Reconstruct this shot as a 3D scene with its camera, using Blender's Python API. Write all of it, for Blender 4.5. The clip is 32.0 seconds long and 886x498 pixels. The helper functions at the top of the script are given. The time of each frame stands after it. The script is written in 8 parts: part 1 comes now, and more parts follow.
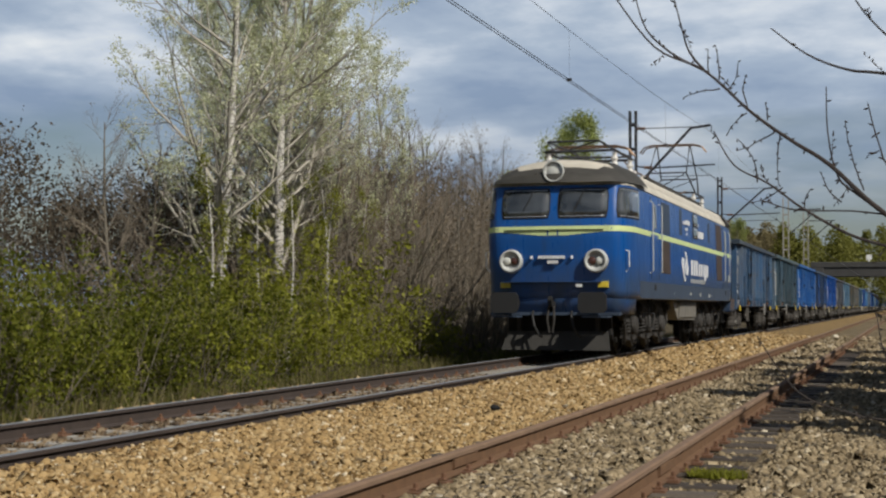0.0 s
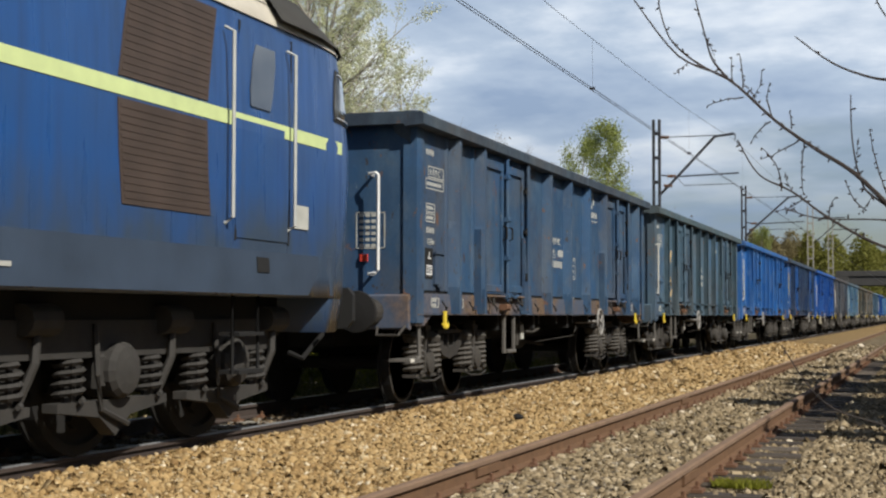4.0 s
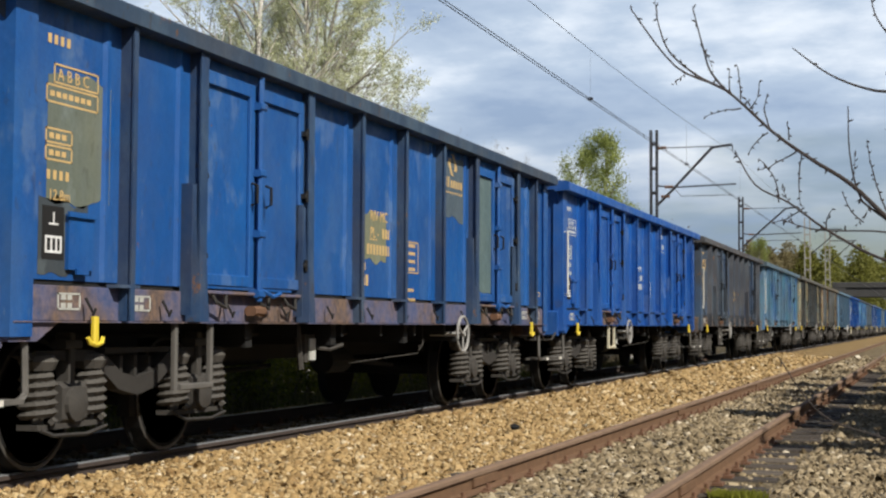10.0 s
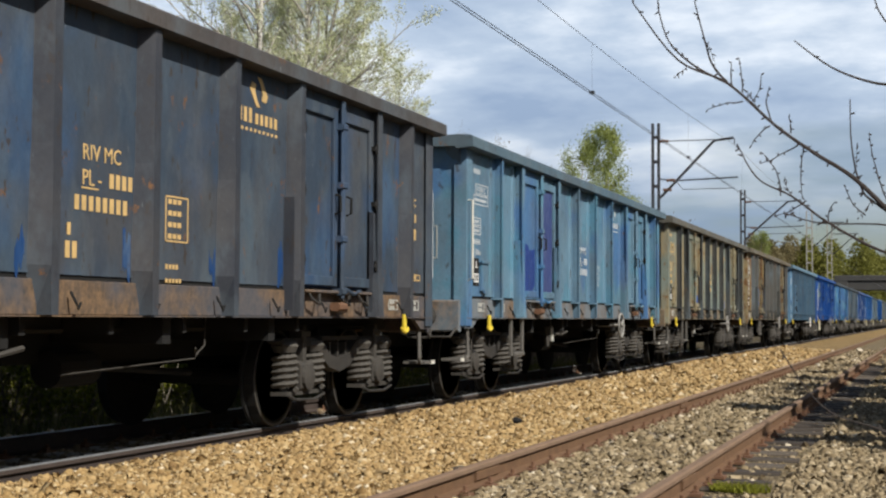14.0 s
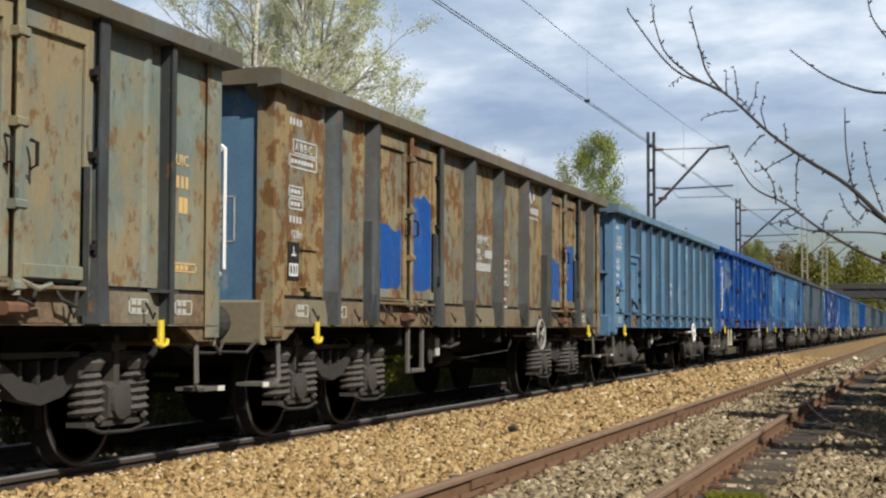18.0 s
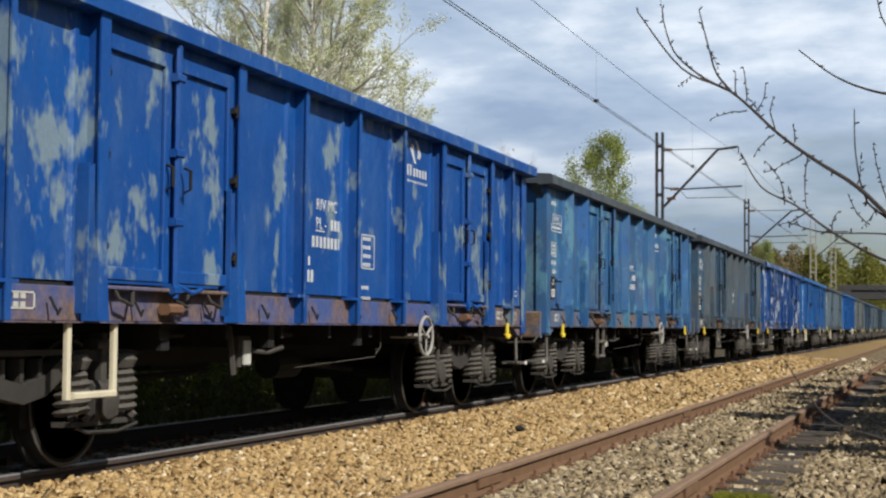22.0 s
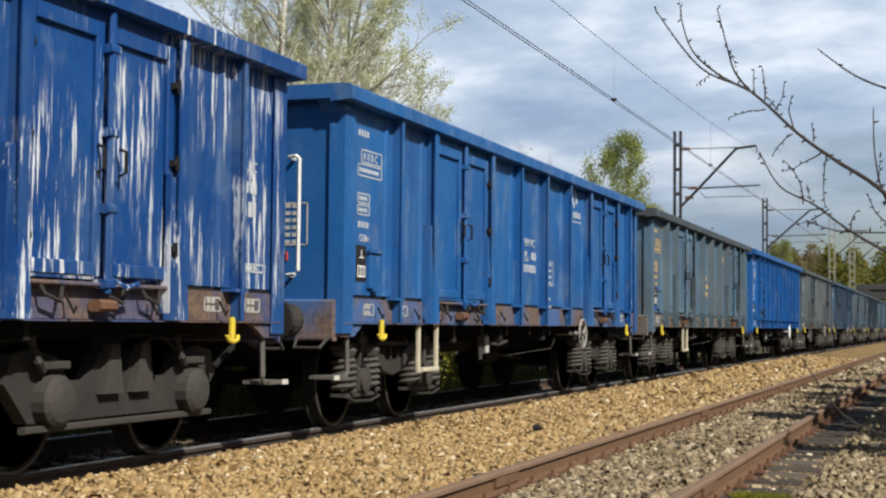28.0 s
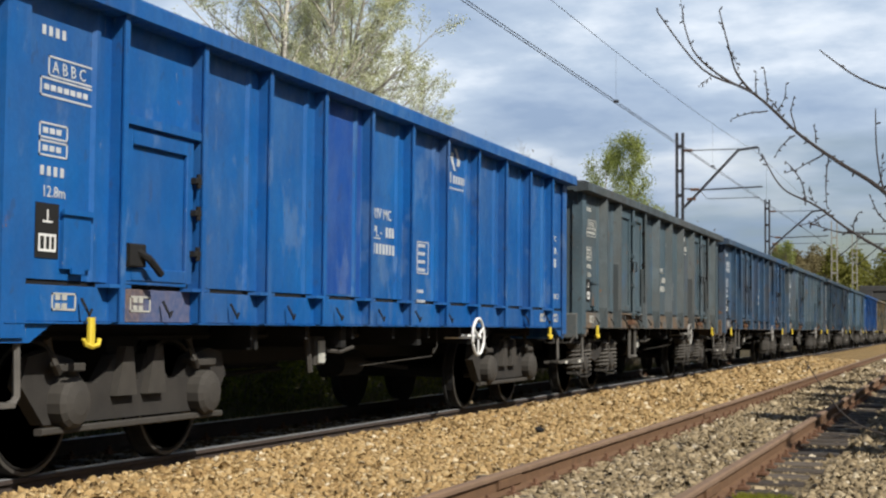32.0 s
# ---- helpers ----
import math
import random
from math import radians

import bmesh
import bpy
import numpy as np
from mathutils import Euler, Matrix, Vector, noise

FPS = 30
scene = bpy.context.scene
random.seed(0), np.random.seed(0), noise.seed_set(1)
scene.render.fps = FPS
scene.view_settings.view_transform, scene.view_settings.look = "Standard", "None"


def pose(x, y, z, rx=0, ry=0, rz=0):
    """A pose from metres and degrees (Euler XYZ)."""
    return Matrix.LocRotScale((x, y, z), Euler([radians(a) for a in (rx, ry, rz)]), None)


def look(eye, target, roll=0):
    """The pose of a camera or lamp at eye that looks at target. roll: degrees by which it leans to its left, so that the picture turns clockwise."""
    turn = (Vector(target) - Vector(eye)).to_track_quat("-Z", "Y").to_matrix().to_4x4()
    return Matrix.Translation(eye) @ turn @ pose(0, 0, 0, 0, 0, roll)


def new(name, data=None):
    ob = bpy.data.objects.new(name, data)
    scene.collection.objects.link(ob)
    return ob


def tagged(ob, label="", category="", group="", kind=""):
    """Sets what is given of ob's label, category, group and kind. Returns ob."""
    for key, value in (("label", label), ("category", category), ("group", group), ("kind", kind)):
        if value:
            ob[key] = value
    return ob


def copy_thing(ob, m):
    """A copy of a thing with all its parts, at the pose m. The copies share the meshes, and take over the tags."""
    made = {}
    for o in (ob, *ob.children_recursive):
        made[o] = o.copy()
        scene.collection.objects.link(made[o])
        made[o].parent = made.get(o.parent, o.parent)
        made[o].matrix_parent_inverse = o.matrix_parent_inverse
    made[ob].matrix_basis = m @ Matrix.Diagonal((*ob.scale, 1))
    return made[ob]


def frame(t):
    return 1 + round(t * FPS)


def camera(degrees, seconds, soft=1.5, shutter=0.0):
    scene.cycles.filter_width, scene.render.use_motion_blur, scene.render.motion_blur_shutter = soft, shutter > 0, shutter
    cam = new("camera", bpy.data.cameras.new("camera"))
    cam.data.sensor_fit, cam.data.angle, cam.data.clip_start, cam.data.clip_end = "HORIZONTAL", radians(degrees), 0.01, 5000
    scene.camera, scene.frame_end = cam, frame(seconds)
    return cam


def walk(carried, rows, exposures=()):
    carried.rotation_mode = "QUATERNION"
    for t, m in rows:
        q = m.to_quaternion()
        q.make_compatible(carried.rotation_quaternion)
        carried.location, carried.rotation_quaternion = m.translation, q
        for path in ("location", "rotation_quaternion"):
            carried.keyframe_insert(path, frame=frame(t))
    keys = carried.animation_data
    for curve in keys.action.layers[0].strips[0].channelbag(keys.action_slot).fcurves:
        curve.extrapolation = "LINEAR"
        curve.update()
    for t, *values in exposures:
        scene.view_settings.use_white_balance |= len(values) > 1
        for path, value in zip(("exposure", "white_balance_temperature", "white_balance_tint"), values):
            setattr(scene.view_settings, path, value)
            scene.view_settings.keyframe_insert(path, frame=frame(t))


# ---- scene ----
# ---------------------------------------------------------------- camera
# World: x across the tracks (camera side positive), y along them, away from the camera; z up.
EYE = (0.0, 0.0, 1.1875)
cam = camera(34.2, 32.0, soft=2.3, shutter=0.0)


def aim(yaw, pitch, roll):
    """The hand-held camera: yaw to the left of the track's direction, pitch up, roll."""
    return Matrix.Translation(EYE) @ pose(0, 0, 0, 90 + pitch, 0, yaw) @ pose(0, 0, 0, 0, 0, roll)


walk(cam, [(t, aim(a, b, c)) for t, a, b, c in (
    (0.0, 17.817, 2.272, 0.06), (0.5, 18.036, 2.422, 0.01), (1.0, 18.181, 2.523, 0.12), (1.5, 18.295, 2.532, 0.15),
    (2.0, 18.440, 2.614, 0.01), (2.5, 18.572, 2.591, 0.12), (3.0, 18.672, 2.603, 0.11), (3.5, 18.734, 2.630, 0.08),
    (5.5, 18.727, 2.587, 0.10), (6.0, 18.718, 2.586, 0.30), (6.5, 18.737, 2.626, 0.16), (7.0, 18.734, 2.683, 0.14),
    (7.5, 18.699, 2.760, 0.14), (8.0, 18.657, 2.823, 0.34), (8.5, 18.614, 2.824, 0.25), (9.0, 18.581, 2.835, 0.37),
    (9.5, 18.584, 2.893, 0.32), (10.0, 18.628, 3.011, 0.32), (10.5, 18.662, 3.032, 0.41), (11.0, 18.632, 3.043, 0.44),
    (11.5, 18.619, 3.017, 0.33), (12.0, 18.579, 3.000, 0.30), (12.5, 18.599, 2.899, 0.44), (13.0, 18.639, 2.824, 0.28),
    (13.5, 18.638, 2.766, 0.30), (14.0, 18.701, 2.758, 0.24), (14.5, 18.739, 2.865, 0.26), (16.5, 18.674, 3.196, 0.24),
    (17.0, 18.552, 3.104, 0.29), (17.5, 18.530, 3.080, 0.22), (18.0, 18.523, 3.095, 0.20), (18.5, 18.518, 3.119, 0.21),
    (19.0, 18.492, 3.157, 0.30), (19.5, 18.541, 3.108, 0.35), (20.0, 18.628, 3.041, 0.39), (20.5, 18.628, 3.018, 0.40),
    (21.0, 18.735, 3.075, 0.38), (21.5, 18.786, 3.130, 0.51), (22.0, 18.845, 3.063, 0.49), (22.5, 18.944, 2.986, 0.49),
    (23.0, 18.974, 2.959, 0.44), (23.5, 18.972, 2.990, 0.47), (24.0, 19.032, 2.982, 0.52), (24.5, 19.095, 2.910, 0.46),
    (25.0, 19.290, 2.879, 0.55), (25.5, 19.405, 2.800, 0.56), (27.5, 19.514, 3.037, 0.47), (28.0, 19.540, 3.017, 0.58),
    (28.5, 19.494, 3.174, 0.48), (29.0, 19.461, 3.192, 0.46), (29.5, 19.484, 3.064, 0.51), (30.0, 19.567, 2.984, 0.57),
    (30.5, 19.592, 2.978, 0.59), (31.0, 19.590, 2.957, 0.65), (31.5, 19.614, 3.175, 0.39), (32.0, 19.632, 3.096, 0.49),
)], exposures=((0.0, -0.45), (2.0, -0.40), (5.5, -0.03), (32.0, -0.03)))

# ---------------------------------------------------------------- light
SUN_DIR = Vector((1.0, -0.60, 1.08)).normalized()   # towards the sun


def make_world():
    """Spring sky: broken cloud over blue."""
    w = bpy.data.worlds.new("sky")
    scene.world = w
    w.use_nodes = True
    nt = w.node_tree
    nt.nodes.clear()

    def node(kind):
        return nt.nodes.new("ShaderNode" + kind)

    def ramp(fac, stops):
        r = node("ValToRGB")
        e = r.color_ramp.elements
        while len(e) < len(stops):
            e.new(0.5)
        for el, (p, c) in zip(e, stops):
            el.position = p
            el.color = (*c, 1)
        nt.links.new(fac, r.inputs[0])
        return r.outputs[0]

    out, bg, sky = node("OutputWorld"), node("Background"), node("TexSky")
    sky.sky_type = "NISHITA"
    sky.sun_disc = False
    sky.sun_elevation = math.asin(SUN_DIR.z)
    sky.sun_rotation = math.atan2(SUN_DIR.x, SUN_DIR.y)
    # cloud sheet: the view direction laid out on a plane overhead
    co, sep = node("TexCoord"), node("SeparateXYZ")
    nt.links.new(co.outputs["Generated"], sep.inputs[0])
    den = node("Math")
    den.operation = "ADD"
    den.inputs[1].default_value = 0.16
    nt.links.new(sep.outputs[2], den.inputs[0])
    comb = node("CombineXYZ")
    for k in (0, 1):
        d = node("Math")
        d.operation = "DIVIDE"
        nt.links.new(sep.outputs[k], d.inputs[0])
        nt.links.new(den.outputs[0], d.inputs[1])
        nt.links.new(d.outputs[0], comb.inputs[k])
    comb.inputs[2].default_value = CLOUD_SEED

    def noise_at(scale, detail, rough):
        n = node("TexNoise")
        n.inputs["Scale"].default_value, n.inputs["Detail"].default_value, n.inputs["Roughness"].default_value = scale, detail, rough
        nt.links.new(comb.outputs[0], n.inputs["Vector"])
        return n.outputs[0]

    # the banks stand close together towards the horizon and open to blue overhead
    thin = node("MapRange")
    for i, val in enumerate((0.26, 0.60, 0.0, -0.26)):
        thin.inputs[i + 1].default_value = val
    nt.links.new(sep.outputs[2], thin.inputs[0])
    bank = node("Math")
    bank.operation = "ADD"
    nt.links.new(noise_at(0.55, 5, 0.5), bank.inputs[0])
    nt.links.new(thin.outputs[0], bank.inputs[1])
    cover = ramp(bank.outputs[0], [(0.40, (0, 0, 0)), (0.53, (1, 1, 1))])
    shade = ramp(noise_at(1.5, 7, 0.56), [(0.36, (0.35, 0.465, 0.655)), (0.49, (0.545, 0.66, 0.82)), (0.56, (0.79, 0.88, 1.0)), (0.64, (1.06, 1.11, 1.15))])
    # towards the horizon the clouds are seen from below, grey-blue and dense
    low = node("MapRange")
    for i, val in enumerate((0.05, 0.16, 0.85, 0.0)):
        low.inputs[i + 1].default_value = val
    nt.links.new(sep.outputs[2], low.inputs[0])
    base = node("Mix")
    base.data_type = "RGBA"
    base.inputs[7].default_value = (0.255, 0.35, 0.495, 1)
    nt.links.new(low.outputs[0], base.inputs[0])
    nt.links.new(shade, base.inputs[6])
    shade = base.outputs[2]
    dim = node("Mix")
    dim.data_type, dim.blend_type = "RGBA", "MULTIPLY"
    dim.inputs[0].default_value = 1.0
    dim.inputs[7].default_value = (SKY_GAIN, SKY_GAIN, SKY_GAIN, 1)
    nt.links.new(sky.outputs[0], dim.inputs[6])
    mix = node("Mix")
    mix.data_type = "RGBA"
    nt.links.new(cover, mix.inputs[0])
    nt.links.new(dim.outputs[2], mix.inputs[6])
    nt.links.new(shade, mix.inputs[7])
    nt.links.new(mix.outputs[2], bg.inputs[0])
    bg.inputs["Strength"].default_value = 1.0
    nt.links.new(bg.outputs[0], out.inputs[0])


SKY_GAIN, CLOUD_SEED = 0.07, 1.7
make_world()
sun_data = bpy.data.lights.new("sun", "SUN")
sun_data.energy, sun_data.angle, sun_data.color = 6.0, radians(0.6), (1.0, 0.955, 0.87)
sun = new("sun", sun_data)
sun.matrix_basis = look(SUN_DIR * 60, (0, 0, 0))

# ---------------------------------------------------------------- materials
class Nodes:
    """A small builder for a procedural material."""

    def __init__(self, name, rough=0.7, metal=0.0, spec=0.5):
        self.m = bpy.data.materials.new(name)
        self.m.use_nodes = True
        self.t = self.m.node_tree
        self.b = self.t.nodes["Principled BSDF"]
        self.b.inputs["Roughness"].default_value = rough
        self.b.inputs["Metallic"].default_value = metal
        self.b.inputs["Specular IOR Level"].default_value = spec

    def n(self, kind, operation="", data_type="", blend_type=""):
        node = self.t.nodes.new("ShaderNode" + kind)
        if operation:
            node.operation = operation
        if data_type:
            node.data_type = data_type
        if blend_type:
            node.blend_type = blend_type
        return node

    def put(self, a, b):
        self.t.links.new(a, b)

    def coords(self, scale=(1, 1, 1), seed=None):
        co = self.n("TexCoord").outputs["Object"]
        mp = self.n("Mapping")
        mp.inputs["Scale"].default_value = scale
        self.put(co, mp.inputs["Vector"])
        if seed is not None:
            mul = self.n("Math", operation="MULTIPLY")
            mul.inputs[1].default_value = 37.0
            self.put(seed, mul.inputs[0])
            self.put(mul.outputs[0], mp.inputs["Location"])
        return mp.outputs[0]

    def noise(self, scale, detail=4, rough=0.55, vec=None):
        x = self.n("TexNoise")
        x.inputs["Scale"].default_value, x.inputs["Detail"].default_value, x.inputs["Roughness"].default_value = scale, detail, rough
        self.put(vec if vec is not None else self.coords(), x.inputs["Vector"])
        return x.outputs[0]

    def ramp(self, fac, stops):
        r = self.n("ValToRGB")
        e = r.color_ramp.elements
        while len(e) < len(stops):
            e.new(0.5)
        for el, (p, c) in zip(e, stops):
            el.position = p
            el.color = (c, c, c, 1) if isinstance(c, (int, float)) else (*c, 1)
        self.put(fac, r.inputs[0])
        return r.outputs[0]

    def mix(self, fac, a, b, mode="MIX"):
        x = self.n("Mix", data_type="RGBA", blend_type=mode)
        for sock, v in ((x.inputs[0], fac), (x.inputs[6], a), (x.inputs[7], b)):
            if isinstance(v, (int, float)):
                sock.default_value = v
            elif isinstance(v, tuple):
                sock.default_value = (*v, 1)
            else:
                self.put(v, sock)
        return x.outputs[2]

    def bump(self, height, strength=0.3, dist=0.01):
        x = self.n("Bump")
        x.inputs["Strength"].default_value, x.inputs["Distance"].default_value = strength, dist
        self.put(height, x.inputs["Height"])
        self.put(x.outputs[0], self.b.inputs["Normal"])

    def done(self, color):
        if isinstance(color, tuple):
            self.b.inputs["Base Color"].default_value = (*color, 1)
        else:
            self.put(color, self.b.inputs["Base Color"])
        return self.m


def simple(name, col, rough=0.7, metal=0.0, var=0.25, scale=6.0, bump=0.15, dist=0.004):
    k = Nodes(name, rough, metal)
    n1, n2 = k.noise(scale), k.noise(scale * 9, 3)
    dark = tuple(c * (1 - var) for c in col)
    lite = tuple(min(1, c * (1 + var)) for c in col)
    c = k.mix(n2, k.ramp(n1, [(0.3, dark), (0.7, lite)]), col)
    if bump:
        k.bump(n2, bump, dist)
    return k.done(c)


def pieces(name, stops, rough=0.85, bump=0.5, scale=60, per_island=True):
    """A colour for each loose piece, with grain."""
    k = Nodes(name, rough)
    rnd = k.n("NewGeometry").outputs["Random Per Island"] if per_island else k.n("ObjectInfo").outputs["Random"]
    base = k.ramp(rnd, stops)
    g = k.noise(scale, 3)
    c = k.mix(0.6, base, k.ramp(g, [(0.3, (0.62, 0.62, 0.62)), (0.7, (1, 1, 1))]), "MULTIPLY")
    k.bump(g, bump, 0.004)
    return k.done(c)


def wagon_paint(name, rust=0.0, pale=0.0, pale_col=(0.35, 0.42, 0.42), drips=0.0, pale_at=0.56, rough=0.5, rust_col=(0.10, 0.048, 0.020), tan_amount=0.0, wear=0.3, stain=0.0, flecks=0.0, touch=0.0, touch_col=(0.012, 0.095, 0.33)):
    """Weathered paint; each wagon's own colour and seed come from its object colour."""
    k = Nodes(name, rough, spec=0.3)
    info = k.n("ObjectInfo")
    seed = info.outputs["Alpha"]
    v, vs = k.coords(seed=seed), k.coords((1.0, 1.6, 0.13), seed)
    big, fine, streak = k.noise(0.9, 4, 0.6, v), k.noise(26, 4, 0.6, v), k.noise(7, 4, 0.6, vs)
    own = info.outputs["Color"]
    c = k.mix(k.ramp(big, [(0.36, 0.0), (0.58, 0.75)]), own, k.mix(1.0, own, (0.66, 0.74, 0.82), "MULTIPLY"))
    fade = k.noise(1.9, 6, 0.65, k.coords((1.0, 1.0, 0.45), seed))
    c = k.mix(k.ramp(fade, [(0.48, 0.0), (0.64, 0.30 + 0.4 * wear)]), c, k.mix(0.30 + 0.3 * wear, own, (0.13, 0.19, 0.235)))
    c = k.mix(k.ramp(streak, [(0.46, 0.0), (0.72, 0.16 + 0.3 * wear)]), c, k.mix(0.5, own, (0.04, 0.045, 0.048)))
    scuff = k.noise(14, 6, 0.7, k.coords((1.0, 1.3, 0.30), seed))
    c = k.mix(k.ramp(scuff, [(0.66, 0.0), (0.72, 0.55)]), c, (0.30, 0.33, 0.34))
    if tan_amount:
        tn = k.noise(1.7, 5, 0.6, k.coords((1, 1, 0.5), seed))
        c = k.mix(k.ramp(tn, [(0.44, 0.0), (0.60, tan_amount)]), c, (0.30, 0.205, 0.085))
    if pale:
        pn = k.noise(2.3, 4, 0.65, k.coords((1, 1, 0.6), seed))
        c = k.mix(k.ramp(pn, [(pale_at, 0.0), (pale_at + 0.07, pale)]), c, pale_col)
    if drips:
        dn = k.noise(6.5, 6, 0.75, k.coords((1.0, 2.6, 0.16), seed))
        pn2 = k.noise(0.8, 2, 0.5, v)
        mask = k.mix(1.0, k.ramp(dn, [(0.54, 0.0), (0.58, drips)]), k.ramp(pn2, [(0.42, 0.0), (0.53, 1.0)]), "MULTIPLY")
        c = k.mix(mask, c, (0.74, 0.77, 0.77))
    if touch:
        # newer blue brushed over parts of the old coat
        tc = k.noise(0.75, 3, 0.55, k.coords((1, 1.0, 0.8), seed))
        c = k.mix(k.ramp(tc, [(0.53, 0.0), (0.60, touch)]), c, touch_col)
    if stain:
        sn = k.noise(1.1, 6, 0.62, k.coords((1, 0.9, 0.6), seed))
        c = k.mix(k.ramp(sn, [(0.46, 0.0), (0.66, stain)]), c, (0.085, 0.076, 0.068))
    if flecks:
        fl = k.noise(9.5, 3, 0.5, k.coords((1, 1.35, 0.6), seed))
        c = k.mix(k.ramp(fl, [(0.655, 0.0), (0.69, flecks)]), c, (0.045, 0.034, 0.027))
    # small chips and scabs of rust, more of them on the worn wagons
    rn = k.noise(5.5, 7, 0.72, k.coords((1, 1, 0.7), seed))
    lo = 0.70 - 0.20 * rust
    c = k.mix(k.ramp(rn, [(lo, 0.0), (lo + 0.05, 0.85)]), c, k.mix(fine, rust_col, tuple(min(1, x * 2.2) for x in rust_col)))
    c = k.mix(0.35, c, k.ramp(fine, [(0.3, (0.6, 0.6, 0.6)), (0.7, (1, 1, 1))]), "MULTIPLY")
    k.put(k.ramp(rn, [(0.4, rough), (0.75, 0.85)]), k.b.inputs["Roughness"])
    dent = k.noise(1.6, 2, 0.5, v)
    k.bump(k.mix(0.15, dent, fine), 0.25, 0.05)
    return k.done(c)


def grime_sill(name, least=0.30):
    """The sole bar: the wagon's paint under brown dirt and rust."""
    k = Nodes(name, 0.8)
    info = k.n("ObjectInfo")
    v = k.coords(seed=info.outputs["Alpha"])
    a, f = k.noise(1.3, 4, 0.6, v), k.noise(18, 5, 0.65, v)
    brown = k.ramp(f, [(0.3, (0.055, 0.038, 0.024)), (0.7, (0.215, 0.128, 0.062))])
    c = k.mix(k.ramp(a, [(0.42, least), (0.60, 0.92)]), info.outputs["Color"], brown)
    k.bump(f, 0.35, 0.006)
    return k.done(c)


def loco_blue():
    k = Nodes("loco_blue_paint", 0.28, spec=0.5)
    a, f = k.noise(0.7, 4, 0.6), k.noise(30, 4)
    s = k.noise(6, 4, 0.6, k.coords((1, 1.2, 0.1)))
    c = k.mix(k.ramp(a, [(0.35, 0.0), (0.75, 0.4)]), (0.005, 0.074, 0.285), (0.009, 0.056, 0.175))
    c = k.mix(k.ramp(s, [(0.5, 0.0), (0.8, 0.45)]), c, (0.03, 0.035, 0.05))
    # brown road dirt, thicker low down and towards the tail
    sep = k.n("SeparateXYZ")
    k.put(k.coords(), sep.inputs[0])
    rear, low = k.n("MapRange"), k.n("MapRange")
    for node, vals in ((rear, (-6.0, 8.0, 0.0, 0.55)), (low, (2.05, 1.45, 0.0, 0.9))):
        for i, val in enumerate(vals):
            node.inputs[i + 1].default_value = val
    k.put(sep.outputs[1], rear.inputs[0])
    k.put(sep.outputs[2], low.inputs[0])
    amount = k.n("Math", operation="ADD")
    k.put(rear.outputs[0], amount.inputs[0])
    k.put(low.outputs[0], amount.inputs[1])
    dirt = k.n("Math", operation="MULTIPLY")
    k.put(amount.outputs[0], dirt.inputs[0])
    k.put(k.ramp(k.noise(2.2, 5, 0.6, k.coords((1, 1, 0.5))), [(0.3, 0.45), (0.65, 1.0)]), dirt.inputs[1])
    c = k.mix(dirt.outputs[0], c, (0.038, 0.059, 0.095))
    k.put(k.ramp(s, [(0.3, 0.22), (0.8, 0.55)]), k.b.inputs["Roughness"])
    k.bump(k.mix(0.2, a, f), 0.08, 0.03)
    return k.done(c)


def leaf(name, stops):
    k = Nodes(name, 0.6, spec=0.12)
    base = k.ramp(k.n("NewGeometry").outputs["Random Per Island"], stops)
    k.b.inputs["Subsurface Weight"].default_value = 0.0
    out = k.t.nodes["Material Output"]
    tr = k.n("BsdfTranslucent")
    ms = k.n("MixShader")
    ms.inputs[0].default_value = 0.45
    k.put(base, tr.inputs[0])
    k.put(base, k.b.inputs["Base Color"])
    k.put(k.b.outputs[0], ms.inputs[1])
    k.put(tr.outputs[0], ms.inputs[2])
    k.put(ms.outputs[0], out.inputs[0])
    return k.m


def birch_bark():
    k = Nodes("birch_bark", 0.75)
    band = k.noise(9, 4, 0.7, k.coords((1, 1, 5)))
    low = k.noise(1.2, 3)
    c = k.ramp(band, [(0.40, (0.04, 0.035, 0.03)), (0.50, (0.50, 0.47, 0.42)), (0.8, (0.62, 0.60, 0.55))])
    c = k.mix(k.ramp(low, [(0.5, 0.0), (0.7, 0.6)]), c, (0.12, 0.10, 0.07))
    k.bump(band, 0.4, 0.01)
    return k.done(c)


